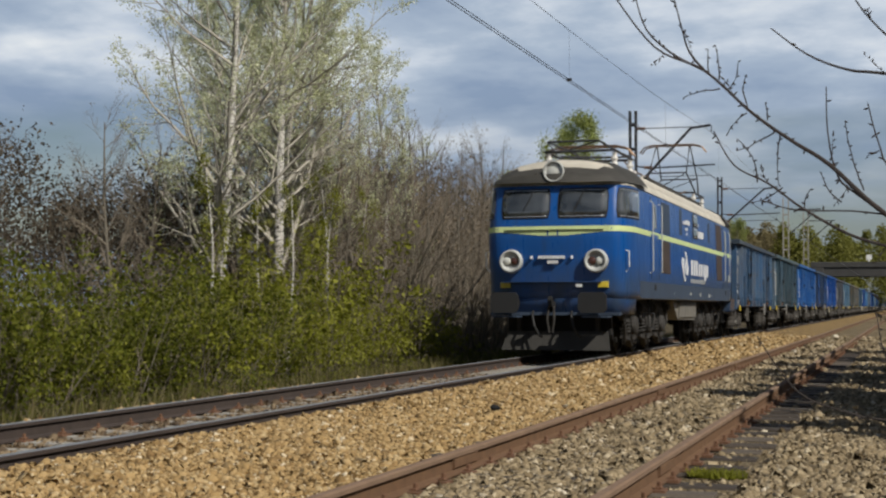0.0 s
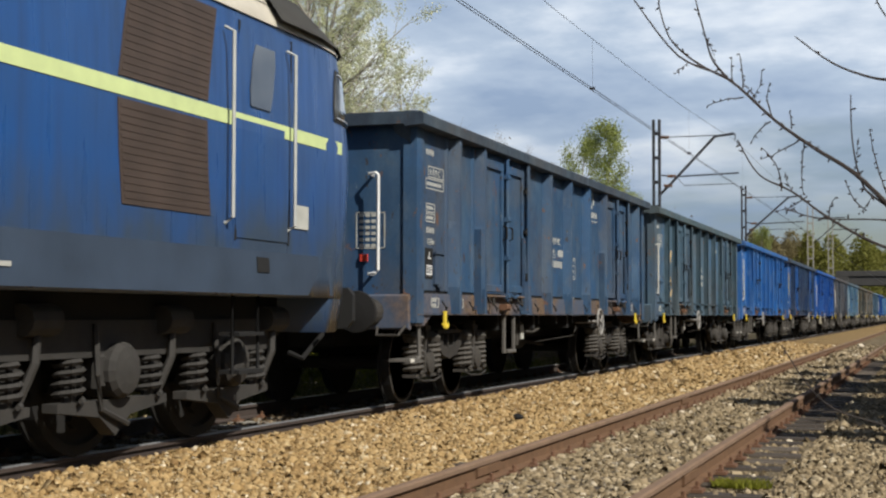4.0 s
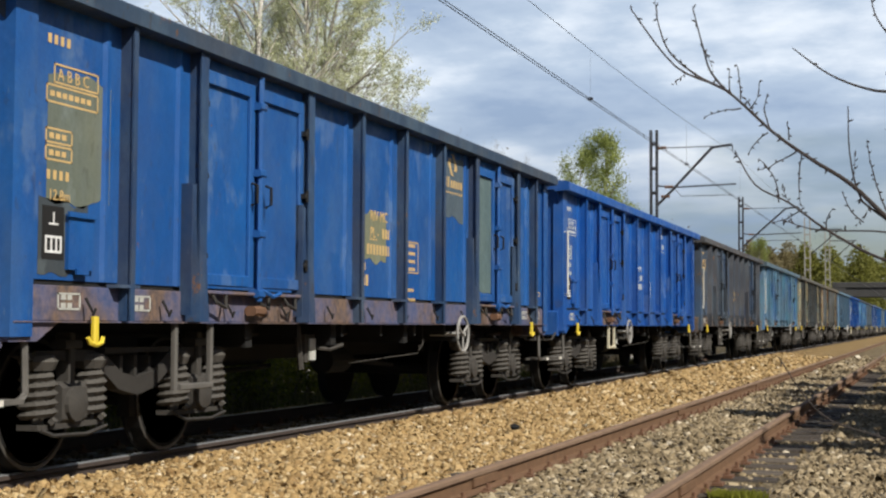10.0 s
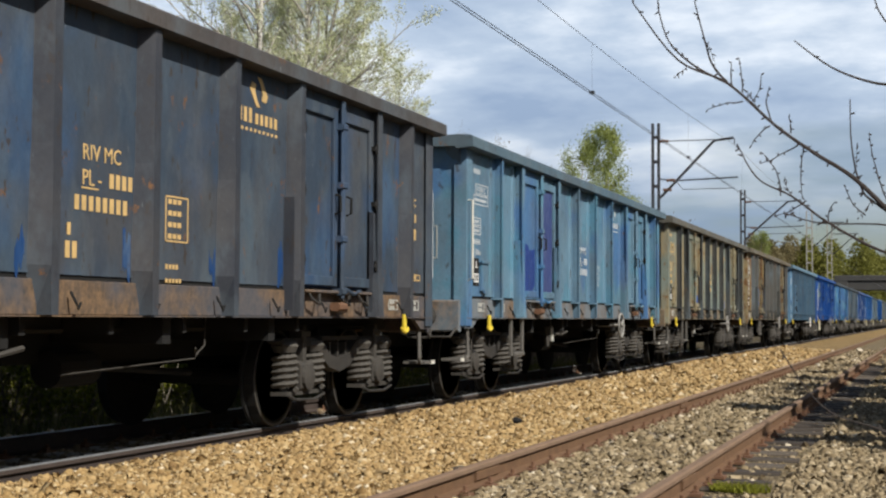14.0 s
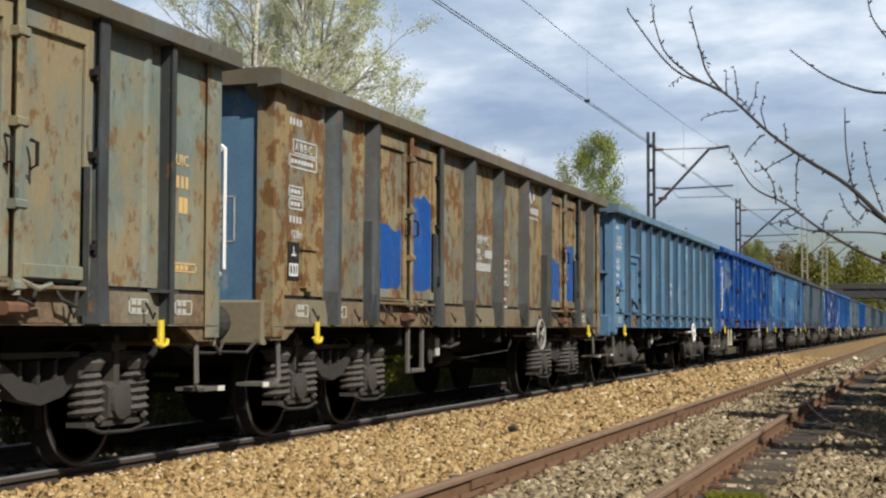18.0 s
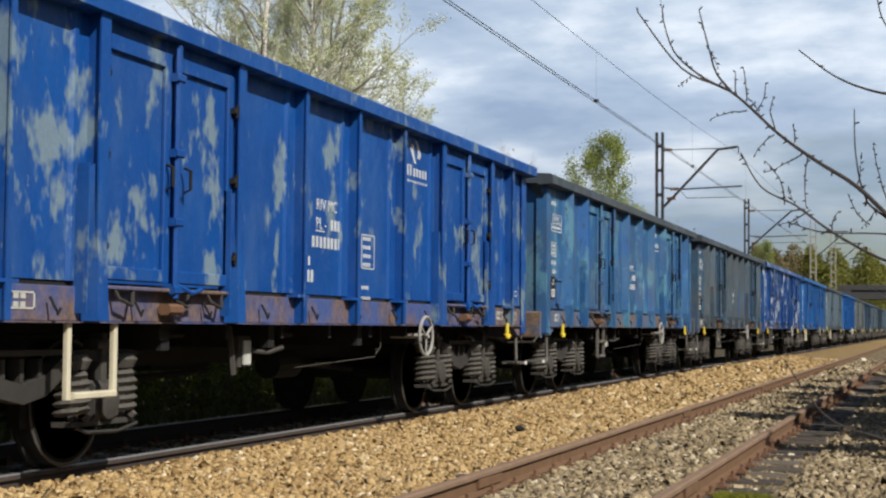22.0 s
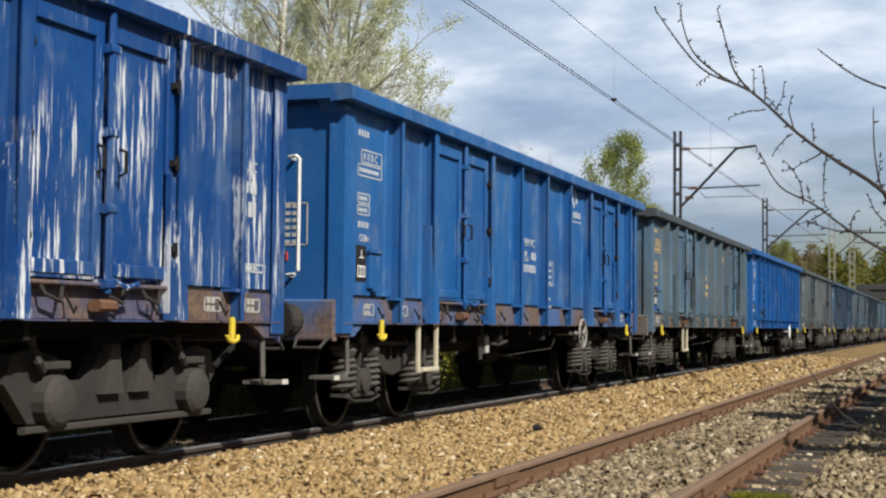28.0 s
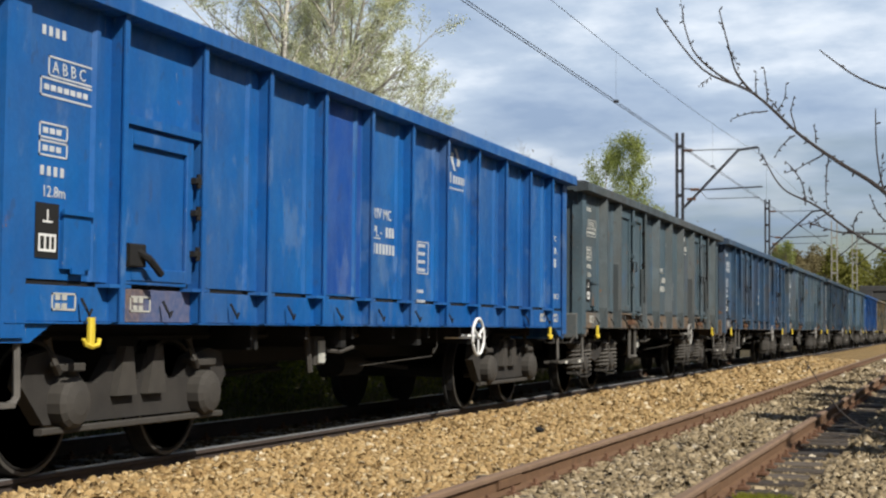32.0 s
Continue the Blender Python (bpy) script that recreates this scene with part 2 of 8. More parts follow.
def ground_mat():
    """Crushed stone between and beside the tracks, earth and dead grass further out."""
    k = Nodes("ballast_bed", 0.95, spec=0.2)
    v = k.n("TexVoronoi")
    v.inputs["Scale"].default_value = 23
    co = k.coords()
    k.put(co, v.inputs["Vector"])
    w = k.noise(0.35, 3)
    f = k.noise(50, 3)
    sep = k.n("SeparateXYZ")
    k.put(co, sep.inputs[0])
    tint = k.n("SeparateColor")
    k.put(v.outputs["Color"], tint.inputs[0])
    tan_ = k.ramp(tint.outputs[0], [(0.0, (0.22, 0.133, 0.050)), (0.5, (0.37, 0.243, 0.098)), (1.0, (0.48, 0.345, 0.17))])
    grey = k.ramp(tint.outputs[0], [(0.0, (0.13, 0.095, 0.050)), (0.5, (0.25, 0.190, 0.105)), (1.0, (0.39, 0.31, 0.20))])
    earth = k.ramp(f, [(0.3, (0.05, 0.04, 0.02)), (0.7, (0.15, 0.115, 0.06))])
    # the running line's stone is fresh and tan, the siding's old and grey
    wob = k.n("Math", operation="MULTIPLY_ADD")
    k.put(w, wob.inputs[0])
    wob.inputs[1].default_value = 0.8
    k.put(sep.outputs[0], wob.inputs[2])
    r1 = k.n("MapRange")
    for i, val in ((1, -3.1), (2, -2.5)):
        r1.inputs[i].default_value = val
    k.put(wob.outputs[0], r1.inputs[0])
    c = k.mix(r1.outputs[0], tan_, grey)
    r2 = k.n("MapRange")
    for i, val in ((1, 1.5), (2, 3.5)):
        r2.inputs[i].default_value = val
    k.put(wob.outputs[0], r2.inputs[0])
    c = k.mix(r2.outputs[0], c, earth)
    r3 = k.n("MapRange")
    for i, val in ((1, -8.7), (2, -9.2)):
        r3.inputs[i].default_value = val
    k.put(wob.outputs[0], r3.inputs[0])
    c = k.mix(r3.outputs[0], c, earth)
    # oil and brake dust lie between the running rails
    r4 = k.n("MapRange")
    for i, val in ((1, 1.02), (2, 0.66), (3, 0.0), (4, 0.62)):
        r4.inputs[i].default_value = val
    off = k.n("Math", operation="ADD")
    off.inputs[1].default_value = 6.624
    k.put(sep.outputs[0], off.inputs[0])
    ab = k.n("Math", operation="ABSOLUTE")
    k.put(off.outputs[0], ab.inputs[0])
    k.put(ab.outputs[0], r4.inputs[0])
    c = k.mix(r4.outputs[0], c, (0.060, 0.046, 0.030))
    # gaps between the stones are darkened, their shade put into the colour
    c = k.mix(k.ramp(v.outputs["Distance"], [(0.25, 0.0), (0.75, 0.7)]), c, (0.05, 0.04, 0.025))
    h = k.ramp(v.outputs["Distance"], [(0.0, 1.0), (0.8, 0.0)])
    k.bump(h, 1.0, 0.035)
    return k.done(c)


M = {
    "loco_blue": loco_blue(),
    "loco_band": simple("dirty_grey_skirt_paint", (0.035, 0.053, 0.084), 0.6, var=0.35, scale=2),
    "loco_panel": simple("rusty_grille_paint", (0.055, 0.038, 0.030), 0.7, var=0.4, scale=3),
    "roof_dark": simple("sooty_roof_paint", (0.040, 0.037, 0.031), 0.75, var=0.4, scale=3),
    "roof_cream": simple("cream_roof_paint", (0.50, 0.46, 0.38), 0.6, var=0.25, scale=2.5),
    "stripe": simple("pale_green_stripe", (0.56, 0.65, 0.30), 0.5, var=0.15),
    "white": simple("white_marking", (0.72, 0.72, 0.70), 0.55, var=0.15),
    "chalk": simple("faded_white_marking", (0.46, 0.48, 0.49), 0.65, var=0.3),
    "ochre": simple("faded_ochre_marking", (0.55, 0.37, 0.15), 0.65, var=0.25),
    "pale": simple("faded_marking", (0.42, 0.42, 0.38), 0.7, var=0.3),
    "yellow": simple("yellow_paint", (0.62, 0.47, 0.04), 0.5, var=0.2),
    "red": simple("red_plastic", (0.5, 0.05, 0.03), 0.4, var=0.15),
    "lamp_rim": simple("grey_lamp_rim", (0.42, 0.425, 0.40), 0.45, var=0.2),
    "silver": simple("silver_trim", (0.55, 0.57, 0.60), 0.3, 0.6, var=0.1),
    "rubber": simple("black_rubber", (0.012, 0.012, 0.012), 0.7, var=0.2),
    # near-black: the deep shade under the bodies is put into this colour
    "under": simple("shade_black_underframe", (0.0045, 0.0042, 0.004), 0.92, var=0.4),
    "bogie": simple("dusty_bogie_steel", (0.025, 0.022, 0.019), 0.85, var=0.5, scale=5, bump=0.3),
    # paler copy of the dusty bogie steel, its sunlit tone put into the colour
    "bogie_lit": simple("sunlit_dusty_steel", (0.040, 0.0355, 0.030), 0.85, var=0.3, scale=7, bump=0.3),
    # grease-black, lowered further for the shade under the wagons
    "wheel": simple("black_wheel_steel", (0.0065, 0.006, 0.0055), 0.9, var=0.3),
    "tread": simple("worn_wheel_rim", (0.075, 0.070, 0.064), 0.6, 0.4, var=0.15),
    "plough": simple("sooty_plough_steel", (0.026, 0.024, 0.021), 0.85, var=0.4, scale=3),
    "loco_gear": simple("grimy_loco_running_gear", (0.030, 0.0275, 0.0245), 0.85, var=0.45, scale=4, bump=0.3),
    "wheel_grey": simple("worn_hand_wheel_paint", (0.27, 0.26, 0.24), 0.7, var=0.25),
    "box_grey": simple("beige_grey_box_paint", (0.15, 0.14, 0.12), 0.7, var=0.25, scale=3),
    "copper": simple("busbar_metal", (0.16, 0.10, 0.06), 0.5, 0.5),
    "porcelain": simple("white_porcelain", (0.6, 0.58, 0.54), 0.25, var=0.1),
    "rust": simple("old_rust", (0.13, 0.065, 0.035), 0.9, var=0.4, scale=9, bump=0.4),
    "rail_brown": simple("brown_rail_head", (0.185, 0.118, 0.075), 0.97, var=0.3, scale=5, bump=0.25),
    "rail_rust": simple("rusty_rail", (0.125, 0.066, 0.032), 0.9, var=0.3, scale=8, bump=0.35),
    "rail_dark": simple("brown_rail_web", (0.045, 0.032, 0.026), 0.85, var=0.35, scale=8, bump=0.3),
    "rail_top": simple("polished_rail_head", (0.34, 0.35, 0.36), 0.38, 0.6, var=0.15),
    "sleeper": pieces("weathered_sleeper_wood", [(0.0, (0.036, 0.027, 0.020)), (0.5, (0.070, 0.054, 0.040)), (1.0, (0.115, 0.092, 0.070))], per_island=False, scale=22),
    "concrete": simple("concrete", (0.30, 0.28, 0.24), 0.9, var=0.25, scale=3, bump=0.3),
    "stone_tan": pieces("tan_ballast_stone", [(0.0, (0.23, 0.138, 0.050)), (0.35, (0.36, 0.235, 0.092)), (0.75, (0.43, 0.295, 0.132)), (0.93, (0.50, 0.37, 0.19)), (1.0, (0.66, 0.56, 0.40))]),
    "stone_grey": pieces("grey_ballast_stone", [(0.0, (0.15, 0.108, 0.055)), (0.35, (0.24, 0.180, 0.098)), (0.75, (0.32, 0.248, 0.146)), (0.94, (0.42, 0.34, 0.215)), (1.0, (0.62, 0.54, 0.41))]),
    "stone_stained": pieces("stained_ballast_stone", [(0.0, (0.08, 0.052, 0.028)), (0.5, (0.15, 0.102, 0.055)), (1.0, (0.26, 0.195, 0.115))]),
    "ground": ground_mat(),
    "mast": simple("dark_mast_steel", (0.030, 0.030, 0.034), 0.7, var=0.3),
    "mast_far": simple("pale_concrete_mast", (0.30, 0.28, 0.24), 0.8, var=0.2),
    "wire": simple("dark_wire", (0.05, 0.05, 0.055), 0.5, 0.5, var=0.1, bump=0),
    "bridge": simple("dark_bridge_concrete", (0.05, 0.048, 0.045), 0.9, var=0.3, scale=0.8),
    "birch": birch_bark(),
    "bark": simple("grey_brown_bark", (0.125, 0.108, 0.082), 0.9, var=0.4, scale=8, bump=0.5, dist=0.01),
    "bark_dark": simple("dark_twig_bark", (0.035, 0.026, 0.022), 0.8, var=0.35, scale=20, bump=0.4),
    "twig_pale": simple("pale_grey_twig", (0.35, 0.32, 0.265), 0.85, var=0.25, scale=4, bump=0),
    "twig": simple("grey_brown_twig", (0.195, 0.160, 0.118), 0.85, var=0.3, scale=4, bump=0),
    "leaf_pale": leaf("pale_spring_leaf", [(0.0, (0.42, 0.45, 0.20)), (0.5, (0.60, 0.62, 0.37)), (1.0, (0.78, 0.78, 0.60))]),
    "leaf_green": leaf("fresh_green_leaf", [(0.0, (0.045, 0.056, 0.006)), (0.5, (0.110, 0.125, 0.014)), (1.0, (0.205, 0.215, 0.034))]),
    "leaf_yellow": leaf("yellow_green_leaf", [(0.0, (0.115, 0.125, 0.012)), (0.5, (0.21, 0.22, 0.024)), (1.0, (0.32, 0.32, 0.055))]),
    "leaf_brown": leaf("brown_bud_scale", [(0.0, (0.10, 0.072, 0.046)), (0.5, (0.19, 0.145, 0.095)), (1.0, (0.30, 0.24, 0.165))]),
    "leaf_far": leaf("far_spring_crown", [(0.0, (0.14, 0.145, 0.028)), (0.5, (0.20, 0.20, 0.045)), (1.0, (0.28, 0.27, 0.08))]),
    "leaf_tan": leaf("tan_budding_crown", [(0.0, (0.16, 0.13, 0.06)), (0.5, (0.24, 0.20, 0.10)), (1.0, (0.33, 0.28, 0.155))]),
    "leaf_thicket": leaf("grey_brown_thicket", [(0.0, (0.055, 0.042, 0.030)), (0.5, (0.105, 0.082, 0.056)), (1.0, (0.17, 0.14, 0.10))]),
    "leaf_fresh": leaf("light_fresh_leaf", [(0.0, (0.19, 0.23, 0.05)), (0.5, (0.30, 0.34, 0.10)), (1.0, (0.44, 0.47, 0.18))]),
    "grass": leaf("dry_grass_blade", [(0.0, (0.07, 0.075, 0.02)), (0.5, (0.15, 0.14, 0.05)), (1.0, (0.30, 0.25, 0.13))]),
    "sill": grime_sill("grimy_sole_bar"),
    "sill_dirt": grime_sill("caked_sole_bar", 0.55),
    "cream": simple("cream_step_paint", (0.50, 0.46, 0.34), 0.65, var=0.2),
    "step_grey": simple("dusty_step_steel", (0.095, 0.088, 0.078), 0.8, var=0.25),
    "pale_steel": simple("worn_white_rail_paint", (0.56, 0.54, 0.48), 0.6, var=0.25),
    "spring": simple("pale_dusty_spring", (0.060, 0.054, 0.046), 0.8, var=0.35),
    "paint_fresh": wagon_paint("fresh_wagon_paint", 0.10, 0.12, rough=0.42, flecks=0.25, stain=0.16),
    "paint_worn": wagon_paint("worn_wagon_paint", 0.42, 0.30, (0.10, 0.12, 0.135), rough=0.62, wear=0.6, flecks=0.8, stain=0.5, touch=0.28, touch_col=(0.022, 0.095, 0.24)),
    "paint_trim": wagon_paint("worn_upright_paint", 0.35, 0.2, (0.10, 0.12, 0.135), rough=0.62, wear=0.6, flecks=0.5, stain=0.4),
    "paint_patchy": wagon_paint("patchy_wagon_paint", 0.16, 0.8, (0.085, 0.215, 0.30), pale_at=0.52, rough=0.5, wear=0.4, flecks=0.6, stain=0.35, touch=0.45),
    "paint_vivid": wagon_paint("vivid_patched_wagon_paint", 0.06, 0.75, (0.20, 0.27, 0.28), rough=0.45, wear=0.15),
    "paint_rusty": wagon_paint("rusty_wagon_paint", 0.74, 0.5, (0.21, 0.25, 0.22), rough=0.75, tan_amount=0.6, flecks=0.5, rust_col=(0.10, 0.052, 0.020)),
    "paint_scabbed": wagon_paint("rust_scabbed_wagon_paint", 1.02, 0.75, (0.17, 0.205, 0.185), rough=0.8, tan_amount=0.7, flecks=0.4, rust_col=(0.078, 0.031, 0.008)),
    "paint_light": wagon_paint("light_blue_wagon_paint", 0.18, 0.55, (0.20, 0.33, 0.43), rough=0.5, wear=0.4, flecks=0.35, stain=0.28, touch=0.5, touch_col=(0.055, 0.15, 0.28)),
    "paint_drips": wagon_paint("drip_streaked_wagon_paint", 0.10, 0.1, rough=0.45, drips=0.9),
}


def glass_mat():
    """Cab glass; grey reflections and a dim interior are put into its colour."""
    k = Nodes("cab_glass", 0.04, spec=0.9)
    k.b.inputs["Coat Weight"].default_value = 0.8
    k.b.inputs["Coat Roughness"].default_value = 0.02
    a = k.noise(1.6, 2)
    return k.done(k.ramp(a, [(0.35, (0.022, 0.025, 0.027)), (0.65, (0.085, 0.092, 0.096))]))


M["glass"] = glass_mat()
lens = Nodes("lamp_lens", 0.08, spec=0.7)
M["lens"] = lens.done((0.55, 0.55, 0.50))
lens2 = Nodes("red_brown_lamp_lens", 0.12, spec=0.6)
M["lens_red"] = lens2.done((0.07, 0.03, 0.022))


# ---------------------------------------------------------------- building helpers
def part(name, bm, material, parent=None, label="", smooth=False):
    me = bpy.data.meshes.new(name)
    bmesh.ops.recalc_face_normals(bm, faces=bm.faces)
    bm.to_mesh(me)
    bm.free()
    return link(name, me, material, parent, label, smooth)


def link(name, me, material, parent=None, label="", smooth=False):
    if not me.materials:
        me.materials.append(material)
    if smooth:
        me.shade_smooth()
    ob = new(name, me)
    ob.parent = parent
    if label:
        tagged(ob, label)
    return ob


def hexa(bm, q):
    """A six-sided block from its eight corners: four below, four above."""
    v = [bm.verts.new(p) for p in q]
    for f in ((0, 3, 2, 1), (4, 5, 6, 7), (0, 1, 5, 4), (1, 2, 6, 5), (2, 3, 7, 6), (3, 0, 4, 7)):
        bm.faces.new([v[i] for i in f])


def bx(bm, lo, hi, c=0.0):
    """A block; c: chamfer of the four edges along its longest side."""
    (a, b, z), (d, e, f) = lo, hi
    if not c:
        hexa(bm, [(a, b, z), (d, b, z), (d, e, z), (a, e, z), (a, b, f), (d, b, f), (d, e, f), (a, e, f)])
        return
    ax = max(range(3), key=lambda i: hi[i] - lo[i])
    u, w = [i for i in range(3) if i != ax]
    poly = [(lo[u] + c, lo[w]), (hi[u] - c, lo[w]), (hi[u], lo[w] + c), (hi[u], hi[w] - c), (hi[u] - c, hi[w]), (lo[u] + c, hi[w]), (lo[u], hi[w] - c), (lo[u], lo[w] + c)]
    prism(bm, poly, ax, lo[ax], hi[ax])


def prism(bm, poly, ax, lo, hi):
    """A polygon in the plane across axis ax, pushed from lo to hi."""
    u, w = [i for i in range(3) if i != ax]

    def at(p, h):
        c = [0, 0, 0]
        c[ax], c[u], c[w] = h, p[0], p[1]
        return bm.verts.new(c)
    A, B = [at(p, lo) for p in poly], [at(p, hi) for p in poly]
    bm.faces.new(A)
    bm.faces.new(B[::-1])
    for i in range(len(poly)):
        j = (i + 1) % len(poly)
        bm.faces.new((A[i], B[i], B[j], A[j]))


def tube(bm, pts, r, seg=6, caps=True):
    """A round bar along points; r: one radius or one for each point."""
    pts = [Vector(p) for p in pts]
    rs = r if isinstance(r, (list, tuple)) else [r] * len(pts)
    rings = []
    for i, p in enumerate(pts):
        d = (pts[min(i + 1, len(pts) - 1)] - pts[max(i - 1, 0)]).normalized()
        a = d.cross(Vector((0, 0, 1)) if abs(d.z) < 0.9 else Vector((1, 0, 0))).normalized()
        b = d.cross(a)
        rings.append([bm.verts.new(p + rs[i] * (a * math.cos(k * math.tau / seg) + b * math.sin(k * math.tau / seg))) for k in range(seg)])
    for A, B in zip(rings, rings[1:]):
        for k in range(seg):
            bm.faces.new((A[k], A[(k + 1) % seg], B[(k + 1) % seg], B[k]))
    if caps:
        bm.faces.new(rings[0][::-1])
        bm.faces.new(rings[-1])


def turned(bm, profile, axis_p, axis="y", seg=20):
    """A body of revolution: profile rows (along the axis, radius)."""
    o = Vector(axis_p)
    rings = []
    for h, r in profile:
        ring = []
        for k in range(seg):
            c, s = math.cos(k * math.tau / seg) * r, math.sin(k * math.tau / seg) * r
            ring.append(bm.verts.new(o + Vector({"x": (h, c, s), "y": (c, h, s), "z": (c, s, h)}[axis])))
        rings.append(ring)
    for A, B in zip(rings, rings[1:]):
        for k in range(seg):
            bm.faces.new((A[k], A[(k + 1) % seg], B[(k + 1) % seg], B[k]))
    bm.faces.new(rings[0][::-1])
    bm.faces.new(rings[-1])


def coil(bm, base, r, h, turns, wire=0.018, seg=8):
    pts = [(base[0] + r * math.cos(a), base[1] + r * math.sin(a), base[2] + h * a / (turns * math.tau)) for a in [k * math.tau / seg for k in range(turns * seg + 1)]]
    tube(bm, pts, wire, 4)


def text_mesh(s, size, extrude=0.002):
    """Letters as a mesh, standing in the x-z plane of their own."""
    cu = bpy.data.curves.new("text", "FONT")
    cu.body, cu.size, cu.extrude, cu.resolution_u = s, size, extrude, 2
    ob = bpy.data.objects.new("text", cu)
    me = bpy.data.meshes.new_from_object(ob)
    bpy.data.objects.remove(ob)
    bpy.data.curves.remove(cu)
    return me

# ---------------------------------------------------------------- ground and tracks
MAIN, SIDING = -6.624, -2.431          # the tracks' centre lines
RAIL_Z, SIDE_Z = 0.17, 0.114         # rail tops


def bed(x):
    """Height of the ground across the tracks."""
    xs = [-700, -40, -12, -9.6, -8.7, -5.95, -5.78, -5.3, -4.6, -4.0, -1.72, -1.62, -1.12, -1.0, -0.7, 0.3, 2.0, 700]
    zs = [-0.5, -0.5, -0.45, -0.35, -0.01, -0.01, 0.075, 0.06, -0.01, -0.065, -0.065, -0.072, -0.072, -0.065, -0.065, -0.12, -0.16, -0.16]
    return float(np.interp(x, xs, zs))


def make_ground():
    xs = [-700, -200, -40, -20, -12, -9.6, -8.7, -7.4, -5.95, -5.78, -5.3, -4.6, -4.0, -2.4, -1.72, -1.62, -1.12, -1.0, -0.7, 0.3, 2.0, 6, 40, 200, 700]
    ys = [-80, -20, 0, 5, 10, 20, 40, 80, 160, 400, 1000, 2600]
    v = [(x, y, bed(x)) for y in ys for x in xs]
    n = len(xs)
    f = [(j * n + i, j * n + i + 1, (j + 1) * n + i + 1, (j + 1) * n + i) for j in range(len(ys) - 1) for i in range(n - 1)]
    me = bpy.data.meshes.new("ground")
    me.from_pydata(v, [], f)
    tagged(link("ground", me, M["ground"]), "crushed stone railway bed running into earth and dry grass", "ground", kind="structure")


make_ground()


def stones(name, zones, material, label, seed):
    """Loose crushed stone; zones: x0, x1, y0, y1, stones to the square metre, mean size."""
    rng = np.random.default_rng(seed)
    base = np.array([(x, y, z) for z in (-1, 1) for x, y in ((-1, -1), (1, -1), (1, 1), (-1, 1))], float)
    faces = np.array([(4, 5, 6, 7), (0, 1, 5, 4), (1, 2, 6, 5), (2, 3, 7, 6), (3, 0, 4, 7)])
    allv = []
    for x0, x1, y0, y1, dens, size in zones:
        n = int((x1 - x0) * (y1 - y0) * dens)
        x, y = rng.uniform(x0, x1, n), rng.uniform(y0, y1, n)
        z = np.interp(x, [-40, -9.6, -8.7, -5.95, -5.78, -5.3, -4.6, -4.0, -1.72, -1.62, -1.12, -1.0, -0.7, 0.3, 2.0], [-0.5, -0.35, -0.01, -0.01, 0.075, 0.06, -0.01, -0.065, -0.065, -0.078, -0.078, -0.065, -0.065, -0.12, -0.16])
        s = size * rng.lognormal(0, 0.33, n)
        sc = s[:, None] * rng.uniform(0.35, 0.62, (n, 3))
        v = (base[None] * rng.uniform(0.55, 1.15, (n, 8, 3))) * sc[:, None, :]
        a = rng.normal(size=(n, 4))
        a /= np.linalg.norm(a, axis=1)[:, None]
        w, i, j, k = a.T
        R = np.stack([1 - 2 * (j * j + k * k), 2 * (i * j - k * w), 2 * (i * k + j * w), 2 * (i * j + k * w), 1 - 2 * (i * i + k * k), 2 * (j * k - i * w), 2 * (i * k - j * w), 2 * (j * k + i * w), 1 - 2 * (i * i + j * j)], 1).reshape(n, 3, 3)
        v = np.einsum("nab,nvb->nva", R, v)
        allv.append(v + np.stack([x, y, z + s * rng.uniform(0.0, 0.26, n)], 1)[:, None, :])
    v = np.concatenate(allv)
    n = len(v)
    f = (faces[None] + 8 * np.arange(n)[:, None, None]).reshape(-1)  # their undersides stay open in the bed
    me = bpy.data.meshes.new(name)
    me.vertices.add(n * 8)
    me.vertices.foreach_set("co", v.reshape(-1))
    me.loops.add(len(f))
    me.loops.foreach_set("vertex_index", f.astype(np.int32))
    me.polygons.add(len(f) // 4)
    me.polygons.foreach_set("loop_start", np.arange(0, len(f), 4, dtype=np.int32))
    me.update(calc_edges=True)
    tagged(link(name, me, material), label, "ballast", kind="stuff")


stones("ballast_tan", [(-5.80, -4.0, 6.4, 8.0, 1500, 0.025), (-5.80, -3.28, 8.0, 14, 1700, 0.025), (-5.80, -3.28, 14, 22, 900, 0.029), (-5.80, -3.28, 22, 36, 300, 0.040), (-5.80, -3.28, 36, 60, 100, 0.06),
                       (-8.6, -7.46, 8, 24, 100, 0.035)],
       M["stone_tan"], "loose tan crushed stones of the running line", 3)
stones("ballast_stained", [(-7.32, -5.96, 8.0, 24, 300, 0.032)], M["stone_stained"], "brake-dust-stained stones between the running rails", 13)
stones("ballast_grey", [(-3.08, -1.75, 8.0, 14, 1500, 0.028), (-3.08, -1.75, 14, 24, 700, 0.032), (-3.08, -1.75, 24, 40, 220, 0.04), (-1.60, -1.12, 8, 30, 90, 0.028), (-1.1, 0.4, 8.5, 15, 1100, 0.029),
                        (-1.1, 0.3, 15, 24, 620, 0.032), (-1.1, 0.3, 24, 40, 200, 0.04), (-3.0, 0.4, 40, 60, 80, 0.06),
                        (-3.12, -3.02, 8, 24, 500, 0.03), (-1.80, -1.70, 8, 24, 400, 0.03)],
       M["stone_grey"], "loose greyish crushed stones round the disused siding", 4)


